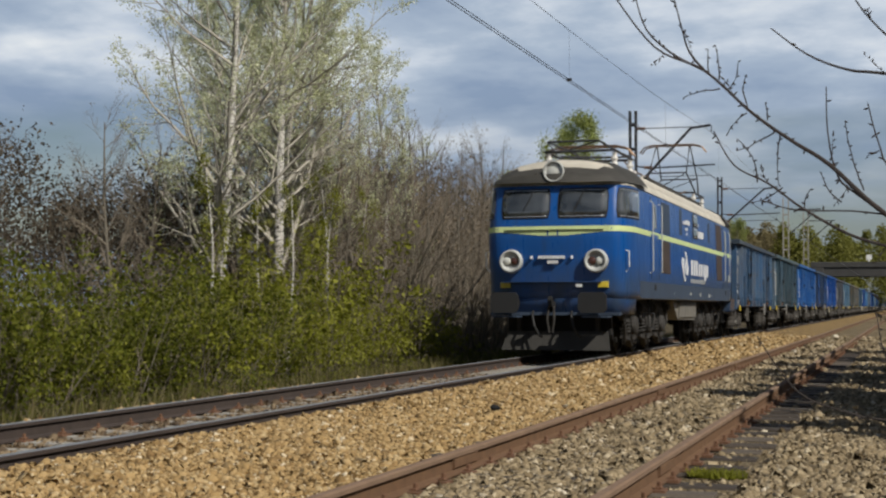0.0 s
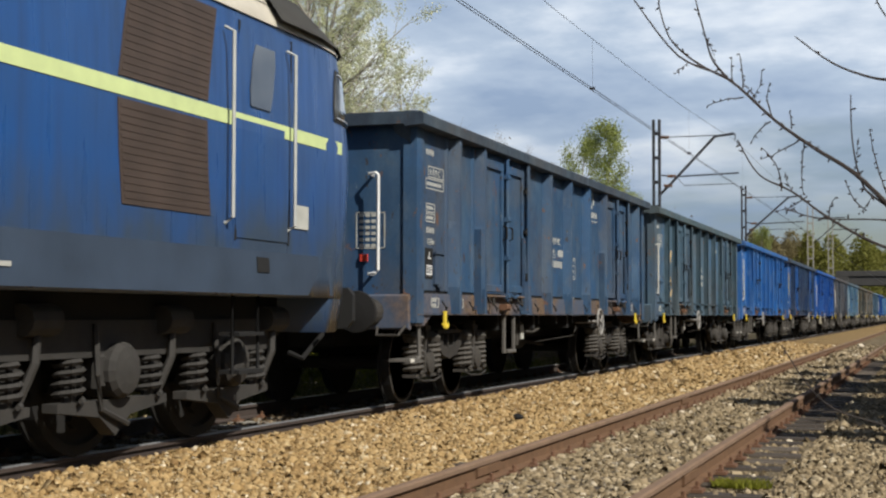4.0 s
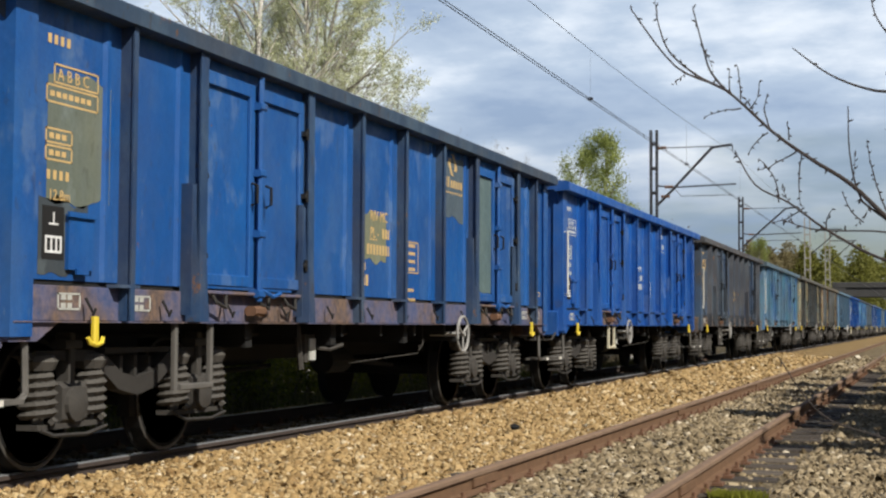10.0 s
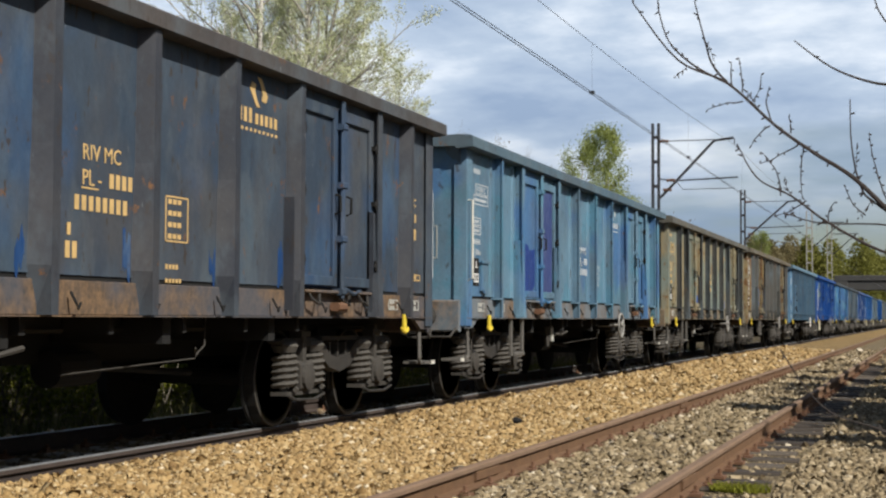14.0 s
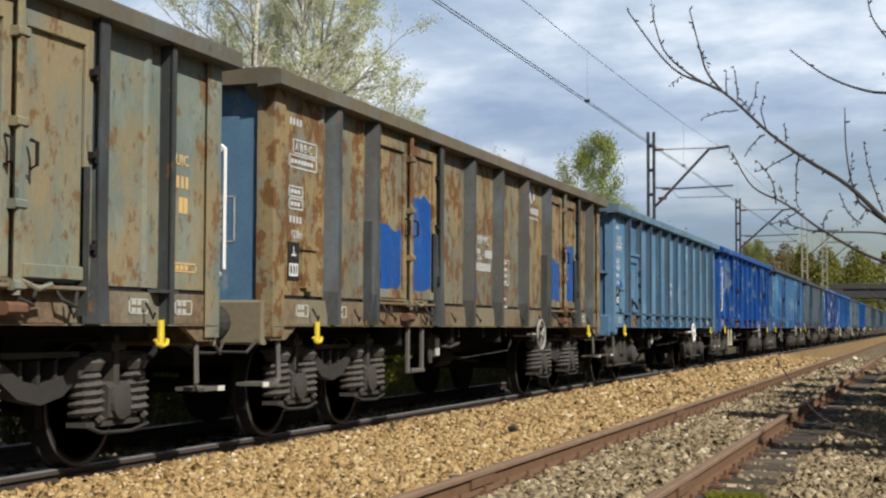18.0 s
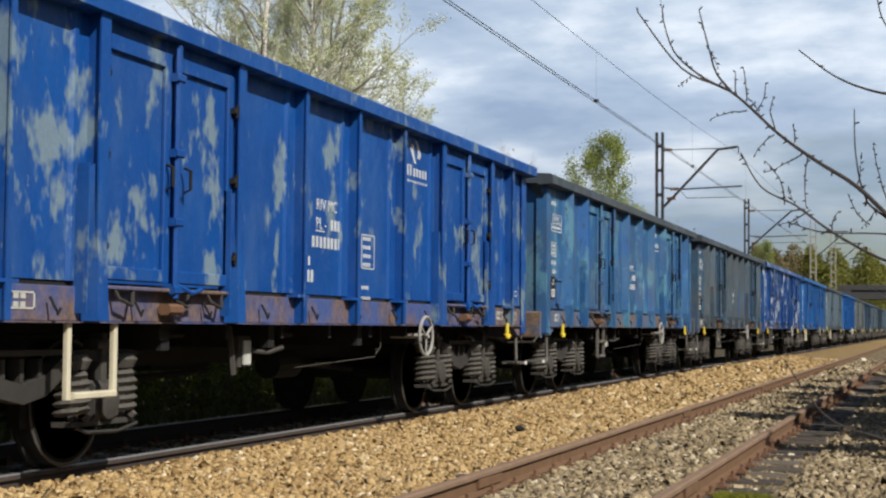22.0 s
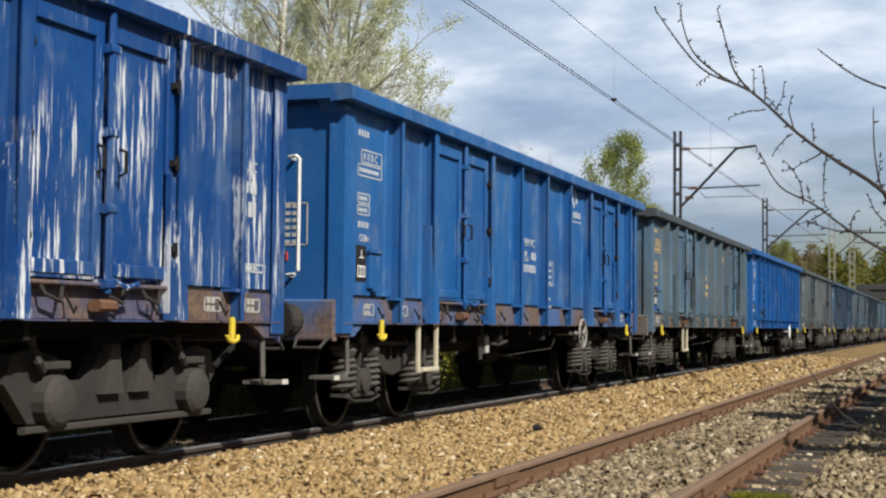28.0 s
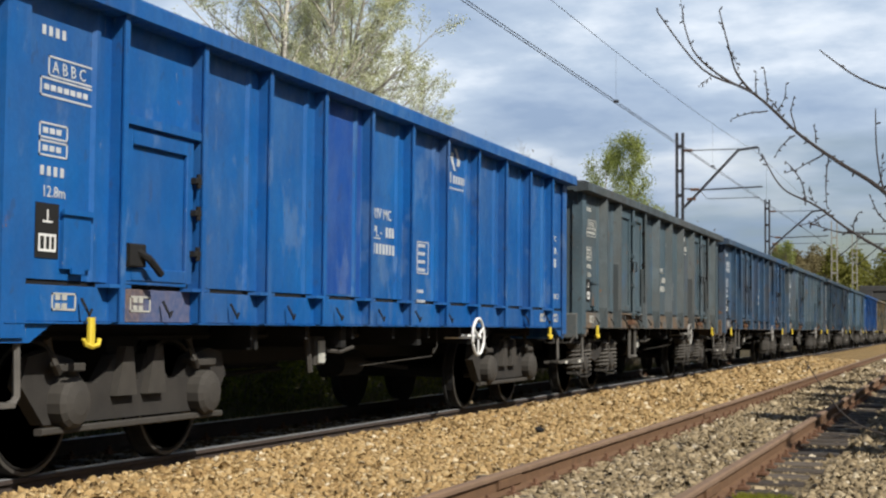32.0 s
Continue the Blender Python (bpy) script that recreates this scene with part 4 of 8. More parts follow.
def make_loco():
    e = tagged(new("locomotive"), "blue electric locomotive with a pale green stripe and cream roof", "locomotive")
    # body shell, from the skirt to the gutter
    levels = [1.17, 1.35, 1.55, 2.0, 2.3, 2.55, 2.8, 3.1, 3.42]
    bm = bmesh.new()
    rings = []
    for z in levels:
        pts = outline(z)
        loop = pts + [(-x, y) for x, y in reversed(pts[1:-1])]
        rings.append([bm.verts.new((x, y, z)) for x, y in loop])
    n = len(rings[0])
    for A, B in zip(rings, rings[1:]):
        for i in range(n):
            bm.faces.new((A[i], A[(i + 1) % n], B[(i + 1) % n], B[i]))
    bm.faces.new(rings[0][::-1])
    part("body_shell", bm, M["loco_blue"], e, "glossy deep blue paint", True)
    # the blue aprons under the buffer beams
    for sgn, y0 in ((1, NOSE), (-1, TAIL)):
        bm = bmesh.new()
        top = [(x, y) for x, y in outline(1.2) if (y < -8.25 if sgn > 0 else y > 7.95)]
        if sgn < 0:
            top = top[::-1]
        ring = top + [(-x, y) for x, y in reversed(top[1:])]
        A = [bm.verts.new((x * 0.995, y, 1.18)) for x, y in ring]
        B = [bm.verts.new((x * 0.97, y + 0.04 * sgn, 0.86)) for x, y in ring]
        for i in range(len(ring) - 1):
            bm.faces.new((A[i], A[i + 1], B[i + 1], B[i]))
        bm.faces.new(B)
        part("end_apron", bm, M["loco_blue"], e, smooth=True)
    # roof
    bm = bmesh.new()
    rings = []
    for z, k, inset in ((3.42, 1.012, 0.0), (3.47, 1.005, 0.02), (3.62, 0.945, 0.10)):
        loop = [(x * k, y + (inset if y < 0 else -inset)) for x, y in outline(3.42)]
        loop += [(-x, y) for x, y in reversed(loop[1:-1])]
        rings.append([bm.verts.new((x, y, z)) for x, y in loop])
    n = len(rings[0])
    for A, B in zip(rings, rings[1:]):
        for i in range(n):
            bm.faces.new((A[i], A[(i + 1) % n], B[(i + 1) % n], B[i]))
    bm.faces.new(rings[-1])
    part("roof_edge", bm, M["roof_cream"], e, "cream-painted roof edge above the gutter", True)
    bm = bmesh.new()
    sect = [(1.40, 3.615), (1.26, 3.78), (0.95, 3.93), (0.5, 4.02), (0.0, 4.05)]
    sect = sect + [(-x, z) for x, z in reversed(sect[:-1])]
    rings = []
    for y, k, dz in ((NOSE + 0.42, 0.80, -0.20), (NOSE + 0.8, 0.93, -0.06), (NOSE + 1.5, 0.99, 0.0), (TAIL - 1.5, 0.99, 0.0), (TAIL - 0.8, 0.93, -0.06), (TAIL - 0.42, 0.80, -0.20)):
        rings.append([bm.verts.new((x * k, y, max(3.5, z + dz * (z - 3.3) / 0.75))) for x, z in sect])
    for A, B in zip(rings, rings[1:]):
        for i in range(len(sect) - 1):
            bm.faces.new((A[i], A[i + 1], B[i + 1], B[i]))
    bm.faces.new(rings[0])
    bm.faces.new(rings[-1][::-1])
    part("roof", bm, M["roof_cream"], e, "weathered cream roof", True)
    for sgn, a, b in ((1, NOSE + 0.06, NOSE + 2.1), (-1, TAIL - 2.1, TAIL - 0.06)):
        bm = bmesh.new()
        rings = []
        for u in (0, 0.12, 0.3, 0.6, 1.0):
            y = a + (b - a) * (u if sgn > 0 else 1 - u)
            k = (0.74 + 0.26 * min(1, u * 2.2) ** 0.6) * 1.02
            lift = -0.42 * (1 - min(1, u * 1.6)) ** 1.5
            rings.append([bm.verts.new((x * k, y, max(3.46, z + 0.012 + lift * (z - 3.45) / 0.6))) for x, z in [(1.50, 3.46)] + sect + [(-1.50, 3.46)]])
        for A, B in zip(rings, rings[1:]):
            for i in range(len(sect) + 1):
                bm.faces.new((A[i], A[i + 1], B[i + 1], B[i]))
        bm.faces.new(rings[0])
        part("cab_roof", bm, M["roof_dark"], e, "sooty dark cab roof", True)
    # stripe, skirt band, grilles
    stripe_len = along(TAIL - 0.15)
    for s in (-1, 1):
        patch("stripe", *sorted((s * 1.045, s * 2.5)), 2.49, 2.60, M["stripe"], e, 0.008, ns=18)
        patch("stripe", *sorted((s * 2.49, s * stripe_len)), 2.49, 2.60, M["stripe"], e, ns=30)
    patch("front_stripe", -1.05, 1.05, 2.49, 2.60, M["stripe"], e, ns=24)
    for k in range(7):
        w = 1.05 - 0.12 * k
        patch("front_stripe", -w, w, 2.498 - 0.012 * (k + 1), 2.50 - 0.012 * k, M["stripe"], e, ns=18)
    for s in (-0.12, 0.08):
        patch("front_stripe_mark", s, s + 0.03, 2.42, 2.52, M["loco_blue"], e, 0.012)
    patch("front_rail", -1.0, 1.0, 2.515, 2.53, M["rubber"], e, 0.03, ns=18)
    patch("skirt_band", along(-8.1), along(7.9), 1.185, 1.53, M["loco_band"], e, 0.004, "dirty grey lower band", ns=20)
    for y0, y1, z0, z1, mat_ in ((-5.3, -4.1, 2.63, 3.34, "loco_band"), (-5.3, -4.1, 1.75, 2.47, "loco_panel"), (4.35, 5.6, 2.62, 3.36, "loco_panel"), (4.35, 5.6, 1.76, 2.47, "loco_panel"),
                                 (2.55, 2.95, 2.75, 3.3, "loco_band"), (-2.62, -2.22, 2.72, 3.36, "loco_band")):
        g = patch("grille", along(y0), along(y1), z0, z1, M[mat_], e, 0.008, "rust-stained ventilation grille", nz=2)
        if y1 - y0 > 1:
            for k in range(1, 14):
                z = z0 + (z1 - z0) * k / 14
                patch("louvre", along(y0 + 0.03), along(y1 - 0.03), z - 0.012, z + 0.012, M[mat_], g, 0.012, ns=1)
    # doors with their hand rails, steps under them
    for y0, y1 in ((-6.69, -5.72), (6.0, 6.95)):
        d = patch("door", along(y0), along(y1), 1.62, 3.33, M["loco_blue"], e, 0.010, "blue side door", nz=2, ns=1)
        patch("gasket", along(y0) - 0.02, along(y0), 1.6, 3.35, M["rubber"], d, 0.012, ns=1)
        patch("gasket", along(y1), along(y1) + 0.02, 1.6, 3.35, M["rubber"], d, 0.012, ns=1)
        patch("door_pane", along(y0 + 0.27), along(y1 - 0.27), 2.68, 3.2, M["glass"], d, 0.018, nz=4, cut=0.03)
        for y in (y0 - 0.09, y1 + 0.09):
            bm = bmesh.new()
            tube(bm, [(1.50, y, 1.72), (1.57, y, 1.76), (1.57, y, 3.2), (1.49, y, 3.24)], 0.016)
            part("hand_rail", bm, M["lamp_rim"], e, "light grey hand rail")
        patch("step_hole", along(y0 + 0.35), along(y1 - 0.38), 1.36, 1.48, M["rubber"], e, 0.012, ns=1)
        for z in (0.55, 0.85):
            bm = bmesh.new()
            bx(bm, (1.28, y0 + 0.25, z), (1.46, y1 - 0.25, z + 0.03))
            tube(bm, [(1.40, y0 + 0.25, z), (1.40, y0 + 0.25, 1.2)], 0.014)
            tube(bm, [(1.40, y1 - 0.25, z), (1.40, y1 - 0.25, 1.2)], 0.014)
            part("step", bm, M["under"], e)
    # windows
    window(0.10, 1.06, 2.78, 3.34, e, "windscreen")
    window(-1.06, -0.10, 2.78, 3.34, e, "windscreen")
    window(1.27, 2.36, 2.78, 3.35, e, "cab_side_window")
    window(-2.36, -1.27, 2.78, 3.35, e, "cab_side_window")
    window(along(-0.35), along(0.45), 3.08, 3.36, e)
    window(along(-0.35), along(0.45), 2.76, 3.02, e)
    back = along(TAIL - 0.9)
    window(back - 0.05, back + 0.6, 2.80, 3.25, e, "cab_side_window")
    bm = bmesh.new()
    for x in (0.62, -0.4):
        tube(bm, [tuple(skin(x, 3.36, 0.05)), tuple(skin(x - 0.12, 3.1, 0.05)), tuple(skin(x - 0.22, 2.9, 0.05))], 0.009)
    part("wiper", bm, M["rubber"], e)
    # lamps
    for x in (-0.86, 0.86):
        p = skin(x, 1.91, 0.0)
        h = new("headlight")
        h.parent = e
        h.location = p
        bm = bmesh.new()
        turned(bm, [(0.05, 0.235), (-0.08, 0.235), (-0.14, 0.225), (-0.15, 0.20), (-0.13, 0.175), (-0.10, 0.17), (-0.05, 0.1), (-0.05, 0.01)], (0, 0, 0), "y", 28)
        part("housing", bm, M["lamp_rim"], h, "pale grey lamp ring", True)
        for dx, m_ in ((-0.075, "lens" if x < 0 else "lens_red"), (0.075, "lens_red" if x < 0 else "lens")):
            bm = bmesh.new()
            turned(bm, [(-0.06, 0.078), (-0.105, 0.076), (-0.118, 0.05), (-0.122, 0.01)], (dx, 0, 0), "y", 18)
            part("lens", bm, M[m_], h, smooth=True)
    h = new("roof_headlight")
    h.parent = e
    h.location = (0, NOSE + 0.13, 3.69)
    bm = bmesh.new()
    turned(bm, [(0.9, 0.15), (0.02, 0.20), (-0.03, 0.205)], (0, 0, 0), "y", 28)
    part("housing", bm, M["roof_dark"], h, smooth=True)
    bm = bmesh.new()
    turned(bm, [(-0.02, 0.215), (-0.09, 0.215), (-0.10, 0.19), (-0.06, 0.17), (0.0, 0.08), (0.0, 0.01)], (0, 0, 0), "y", 28)
    part("rim", bm, M["lamp_rim"], h, smooth=True)
    bm = bmesh.new()
    turned(bm, [(0.02, 0.165), (-0.035, 0.16), (-0.06, 0.1), (-0.068, 0.01)], (0, 0, 0), "y", 24)
    part("lens", bm, M["lens"], h, smooth=True)
    for s in (-0.36, 0.36):
        bm = bmesh.new()
        turned(bm, [(0.25, 0.06), (-0.04, 0.085), (-0.09, 0.08), (-0.06, 0.06), (-0.05, 0.01)], (s, NOSE + 0.16, 3.575), "y", 16)
        part("marker_lamp", bm, M["loco_panel"], e)
    for s, m_ in ((-1.0, "yellow"), (0.98, "yellow")):
        bm = bmesh.new()
        p = skin(s, 1.44, 0.0)
        bx(bm, (p.x - 0.10, p.y - 0.07, 1.385), (p.x + 0.10, p.y + 0.05, 1.505), 0.01)
        part("jumper_socket", bm, M[m_], e, "yellow jumper cable box")
    bm = bmesh.new()
    bx(bm, (0.48, NOSE - 0.06, 1.40), (0.58, NOSE + 0.1, 1.45))
    part("socket", bm, M["white"], e)
    patch("front_ledge", -1.05, 0.95, 1.49, 1.51, M["loco_blue"], e, 0.15, ns=14)
    bars_bm = bmesh.new()
    for k, (a, b) in enumerate(((-0.46, -0.36), (-0.30, 0.30), (0.36, 0.44))):
        for j in range(int((b - a) / 0.055)):
            bx(bars_bm, (a + 0.055 * j, NOSE - 0.012, 1.955), (a + 0.055 * j + 0.036, NOSE + 0.05, 2.015))
    for j in range(4):
        bx(bars_bm, (-0.11 + 0.055 * j, NOSE - 0.012, 1.86), (-0.075 + 0.055 * j, NOSE + 0.05, 1.92))
    part("front_number", bars_bm, M["white"], e, "row of small white marks")
    for s in (-1, 1):
        bm = bmesh.new()
        tube(bm, [tuple(skin(s * 1.5, 2.12, 0.0)), tuple(skin(s * 1.5, 2.10, 0.08)), tuple(skin(s * 1.5, 1.80, 0.08)), tuple(skin(s * 1.5, 1.70, 0.0))], 0.014)
        part("grab_iron", bm, M["white"], e)
    # buffers, coupling, plough
    for end_y, d in ((NOSE + 0.12, -1), (TAIL - 0.12, 1)):
        for x in (-0.875, 0.875):
            bm = bmesh.new()
            turned(bm, [(0, 0.17), (d * 0.30, 0.16), (d * 0.31, 0.11), (d * 0.52, 0.11)], (x, end_y, 1.09), "y", 16)
            bf = part("buffer", bm, M["under"], e, smooth=False)
            bm = bmesh.new()
            poly = [(x + sx * a, 1.09 + sz * b) for sx, sz, pts in ((1, 1, ((0.28, 0.13), (0.22, 0.2))), (-1, 1, ((0.22, 0.2), (0.28, 0.13))), (-1, -1, ((0.28, 0.13), (0.22, 0.2))), (1, -1, ((0.22, 0.2), (0.28, 0.13)))) for a, b in pts]
            prism(bm, poly, 1, min(end_y + d * 0.50, end_y + d * 0.57), max(end_y + d * 0.50, end_y + d * 0.57))
            part("buffer_head", bm, M["rubber"], bf, "wide blackened buffer plate")
    coupling_front(e, NOSE + 0.05)
    bm = bmesh.new()
    bx(bm, (-1.3, NOSE + 0.1, 0.84), (1.3, NOSE + 0.35, 0.9))
    for x in (-0.9, 0.9):
        bx(bm, (x - 0.25, NOSE - 0.35, 0.80), (x + 0.25, NOSE + 0.1, 0.83))
    part("foot_plate", bm, M["loco_band"], e)
    bm = bmesh.new()
    hexa(bm, [(-1.10, NOSE + 0.16, 0.15), (1.10, NOSE + 0.16, 0.15), (1.10, NOSE + 0.21, 0.15), (-1.10, NOSE + 0.21, 0.15),
              (-1.02, NOSE + 0.36, 0.52), (1.02, NOSE + 0.36, 0.52), (1.02, NOSE + 0.41, 0.52), (-1.02, NOSE + 0.41, 0.52)])
    for x in (-0.8, 0.8):
        bx(bm, (x - 0.04, NOSE + 0.4, 0.4), (x + 0.04, NOSE + 0.6, 0.95))
    part("plough", bm, M["plough"], e, "dusty dark track plough")
    # side marks: plain bars and a two-piece emblem
    x = 1.502
    bm = bmesh.new()
    yy, zz = -1.70, 1.99
    for sgn in (1, -1):
        poly = [(-0.62, 0.05), (-0.50, 0.25), (-0.20, 0.22), (-0.28, 0.02), (-0.12, -0.24), (0.10, -0.44), (-0.18, -0.42), (-0.38, -0.20)]
        prism(bm, [(yy + sgn * a * 0.9, zz + sgn * b * 0.84) for a, b in poly], 0, x - 0.002, x + 0.005)
    prism(bm, [(yy - 0.10, zz - 0.05), (yy + 0.02, zz - 0.18), (yy + 0.14, zz + 0.02), (yy + 0.02, zz + 0.16)], 0, x - 0.002, x + 0.005)
    part("emblem", bm, M["white"], e, "white swirl emblem")
    big = []
    for a, w, z0, z1 in ((-0.72, 0.38, 1.80, 2.18), (-0.26, 0.36, 1.80, 2.18), (0.16, 0.36, 1.80, 2.18), (0.66, 0.34, 1.80, 2.12), (1.06, 0.36, 1.80, 2.12), (1.48, 0.22, 1.80, 2.12), (1.76, 0.36, 1.70, 2.12), (2.18, 0.40, 1.80, 2.12)):
        big.append((a + 0.05, a + w - 0.05, z0, z1))
    for r_ in big:
        bars(e, [r_], M["white"], x, name="lettering_block")
    small = [(-0.72 + 0.30 * k, -0.72 + 0.30 * k + 0.13, 1.60, 1.71) for k in range(9)]
    bars(e, small, M["pale"], x, name="lettering")
    row = [(-2.05 + 0.13 * k, -2.05 + 0.13 * k + 0.08, 3.02, 3.13 if k > 2 else 3.08) for k in range(9)]
    row += [(-1.65 + 0.1 * k, -1.65 + 0.1 * k + 0.06, 2.88, 2.94) for k in range(4)] + [(-1.5 + 0.1 * k, -1.5 + 0.1 * k + 0.06, 2.76, 2.82) for k in range(2)]
    row += [(0.62 + 0.13 * k, 0.62 + 0.13 * k + 0.085, 2.79, 2.97) for k in range(8)] + [(0.62, 0.72, 3.08, 3.14)]
    bars(e, row, M["white"], x, name="side_number")
    row = [(7.15, 7.45, 1.75, 1.95), (6.0 - 9.6, 6.1 - 9.6, 1.30, 1.33), (-0.9, -0.7, 1.30, 1.36), (0.9, 1.1, 1.28, 1.36), (2.6, 2.8, 1.26, 1.34), (3.0, 3.2, 1.30, 1.33)]
    bars(e, row, M["pale"], x + 0.006, name="data_plate")
    # underframe
    bm = bmesh.new()
    bx(bm, (-1.1, -8.0, 0.95), (1.1, 7.7, 1.19))
    # added near-black block fills the shaded space behind the plough
    bx(bm, (-1.05, NOSE + 0.55, 0.45), (1.05, NOSE + 0.75, 1.0))
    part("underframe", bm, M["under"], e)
    bm = bmesh.new()
    prism(bm, [(-2.6, 1.16), (-1.75, 0.70), (1.2, 0.66), (1.2, 1.16)], 0, 0.6, 1.32)
    part("equipment_box", bm, M["box_grey"], e, "beige-grey equipment boxes")
    for a, b in ((-1.72, -0.8), (-0.76, 0.75), (0.8, 1.18)):
        bm = bmesh.new()
        bx(bm, (1.30, a, 0.74), (1.36, b, 1.12), 0.01)
        part("box_cover", bm, M["box_grey"], e)
    bm = bmesh.new()
    bx(bm, (-1.3, -1.7, 0.6), (0.6, 1.3, 1.16))
    part("equipment_box", bm, M["under"], e)
    # bogies
    for cy in (-5.05, 5.0):
        g = new("bogie")
        g.parent = e
        g.location = (0, cy, 0)
        for s in (-1, 1):
            bm = bmesh.new()
            prism(bm, [(-2.75, 0.88), (-2.6, 0.98), (2.6, 0.98), (2.75, 0.88), (2.45, 0.72), (-2.45, 0.72)], 0, min(s * 0.98, s * 1.12), max(s * 0.98, s * 1.12))
            part("side_frame", bm, M["loco_gear"], g)
        bm = bmesh.new()
        bx(bm, (-0.98, -0.4, 0.6), (0.98, 0.4, 0.95))
        part("cross_beam", bm, M["under"], g)
        for dy in (-2.32, 2.32):
            bm = bmesh.new()
            bx(bm, (-0.98, dy - 0.07, 0.7), (0.98, dy + 0.07, 0.9))
            part("end_beam", bm, M["under"], g)
        for ay in (-1.75, 0.0, 1.75):
            loco_wheelset(g, ay)
            bm = bmesh.new()
            turned(bm, [(0.95, 0.2), (1.18, 0.2), (1.22, 0.17), (1.24, 0.1), (1.25, 0.02)], (0, ay, 0.625), "x", 16)
            bx(bm, (0.98, ay - 0.24, 0.5), (1.14, ay + 0.24, 0.74), 0.02)
            part("axle_box", bm, M["loco_gear"], g, "dust-coated axle box")
            bm = bmesh.new()
            prism(bm, [(ay - 0.72, 0.36), (ay - 0.2, 0.30), (ay, 0.16), (ay + 0.2, 0.30), (ay + 0.72, 0.36), (ay + 0.72, 0.42), (ay - 0.72, 0.42)], 0, 1.0, 1.12)
            part("spring_beam", bm, M["loco_gear"], g)
            for dy in (-0.52, 0.52):
                bm = bmesh.new()
                coil(bm, (1.07, ay + dy, 0.43), 0.10, 0.27, 4, 0.022)
                tube(bm, [(1.07, ay + dy, 0.42), (1.07, ay + dy, 0.74)], 0.05)
                part("coil_spring", bm, M["loco_gear"], g)
            bm = bmesh.new()
            turned(bm, [(-0.18, 0.11), (0.16, 0.11), (0.2, 0.06)], (1.14, ay + 0.75, 0.98), "y", 12)
            tube(bm, [(1.15, ay + 0.75, 0.98), (1.18, ay + 0.68, 0.7), (1.1, ay + 0.62, 0.45)], 0.03)
            part("brake_cylinder", bm, M["loco_gear"], g)
            bm = bmesh.new()
            tube(bm, [(1.14, ay - 0.3, 0.95), (1.18, ay - 0.33, 0.6), (1.14, ay - 0.22, 0.36), (1.16, ay + 0.1, 0.24)], 0.022)
            part("brake_rod", bm, M["loco_gear"], g)
        bm = bmesh.new()
        tube(bm, [(1.12, -2.9, 1.1), (1.14, -2.7, 0.6), (1.1, -2.5, 0.3)], 0.035)
        part("sand_pipe", bm, M["loco_gear"], g)
    # roof gear
    pantograph(e, -5.7, False)
    pantograph(e, 6.3, True)
    for y in (-3.4, -2.2, -1.0, 0.2, 1.4, 2.6, 3.8):
        bm = bmesh.new()
        turned(bm, [(0, 0.05), (0.05, 0.08), (0.1, 0.05), (0.15, 0.08), (0.2, 0.04)], (0.55, y, 4.0), "z", 10)
        part("roof_insulator", bm, M["porcelain"], e)
    bm = bmesh.new()
    tube(bm, [(0.55, -4.6, 4.32), (0.55, -3.4, 4.2), (0.55, 3.8, 4.2), (0.55, 5.0, 4.36)], 0.022)
    part("busbar", bm, M["copper"], e)
    bm = bmesh.new()
    for k in range(26):
        bx(bm, (0.86, -3.9 + 0.35 * k, 3.96), (0.95, -3.75 + 0.35 * k, 4.02))
    bx(bm, (0.84, -4.0, 3.94), (0.97, 5.2, 3.965))
    part("roof_walk", bm, M["roof_dark"], e, "dark slatted roof walkway")
    bm = bmesh.new()
    bx(bm, (-0.5, -0.9, 4.0), (0.3, 1.2, 4.25), 0.05)
    part("resistor_hood", bm, M["roof_dark"], e)
    return e


loco = make_loco()
LOCO_Y = 36.97

# ---------------------------------------------------------------- open wagons (own space: z from the rail top, front towards -y)
SIDE = 1.34                      # the side plates' face
FLOOR, LIP, TOP = 1.03, 1.29, 3.07


def panel(parent, y0, y1, z0=LIP, z1=TOP, crease=True):
    """A side plate with a pressed crease by its trailing edge."""
    bm = bmesh.new()
    xs = [(y0, SIDE), (y1, SIDE)]
    if crease:
        c = y1 - 0.20
        xs = [(y0, SIDE), (c - 0.05, SIDE), (c - 0.02, SIDE + 0.022), (c + 0.02, SIDE + 0.022), (c + 0.05, SIDE), (y1, SIDE)]
    front = [[bm.verts.new((x, y, z)) for y, x in xs] for z in (z0, z1)]
    back = [[bm.verts.new((SIDE - 0.03, y, z)) for y, x in xs] for z in (z0, z1)]
    for i in range(len(xs) - 1):
        bm.faces.new((front[0][i], front[0][i + 1], front[1][i + 1], front[1][i]))
        bm.faces.new((back[0][i], back[1][i], back[1][i + 1], back[0][i + 1]))
        bm.faces.new((front[0][i], back[0][i], back[0][i + 1], front[0][i + 1]))
        bm.faces.new((front[1][i], front[1][i + 1], back[1][i + 1], back[1][i]))
    part("side_panel", bm, M["paint_fresh"], parent)


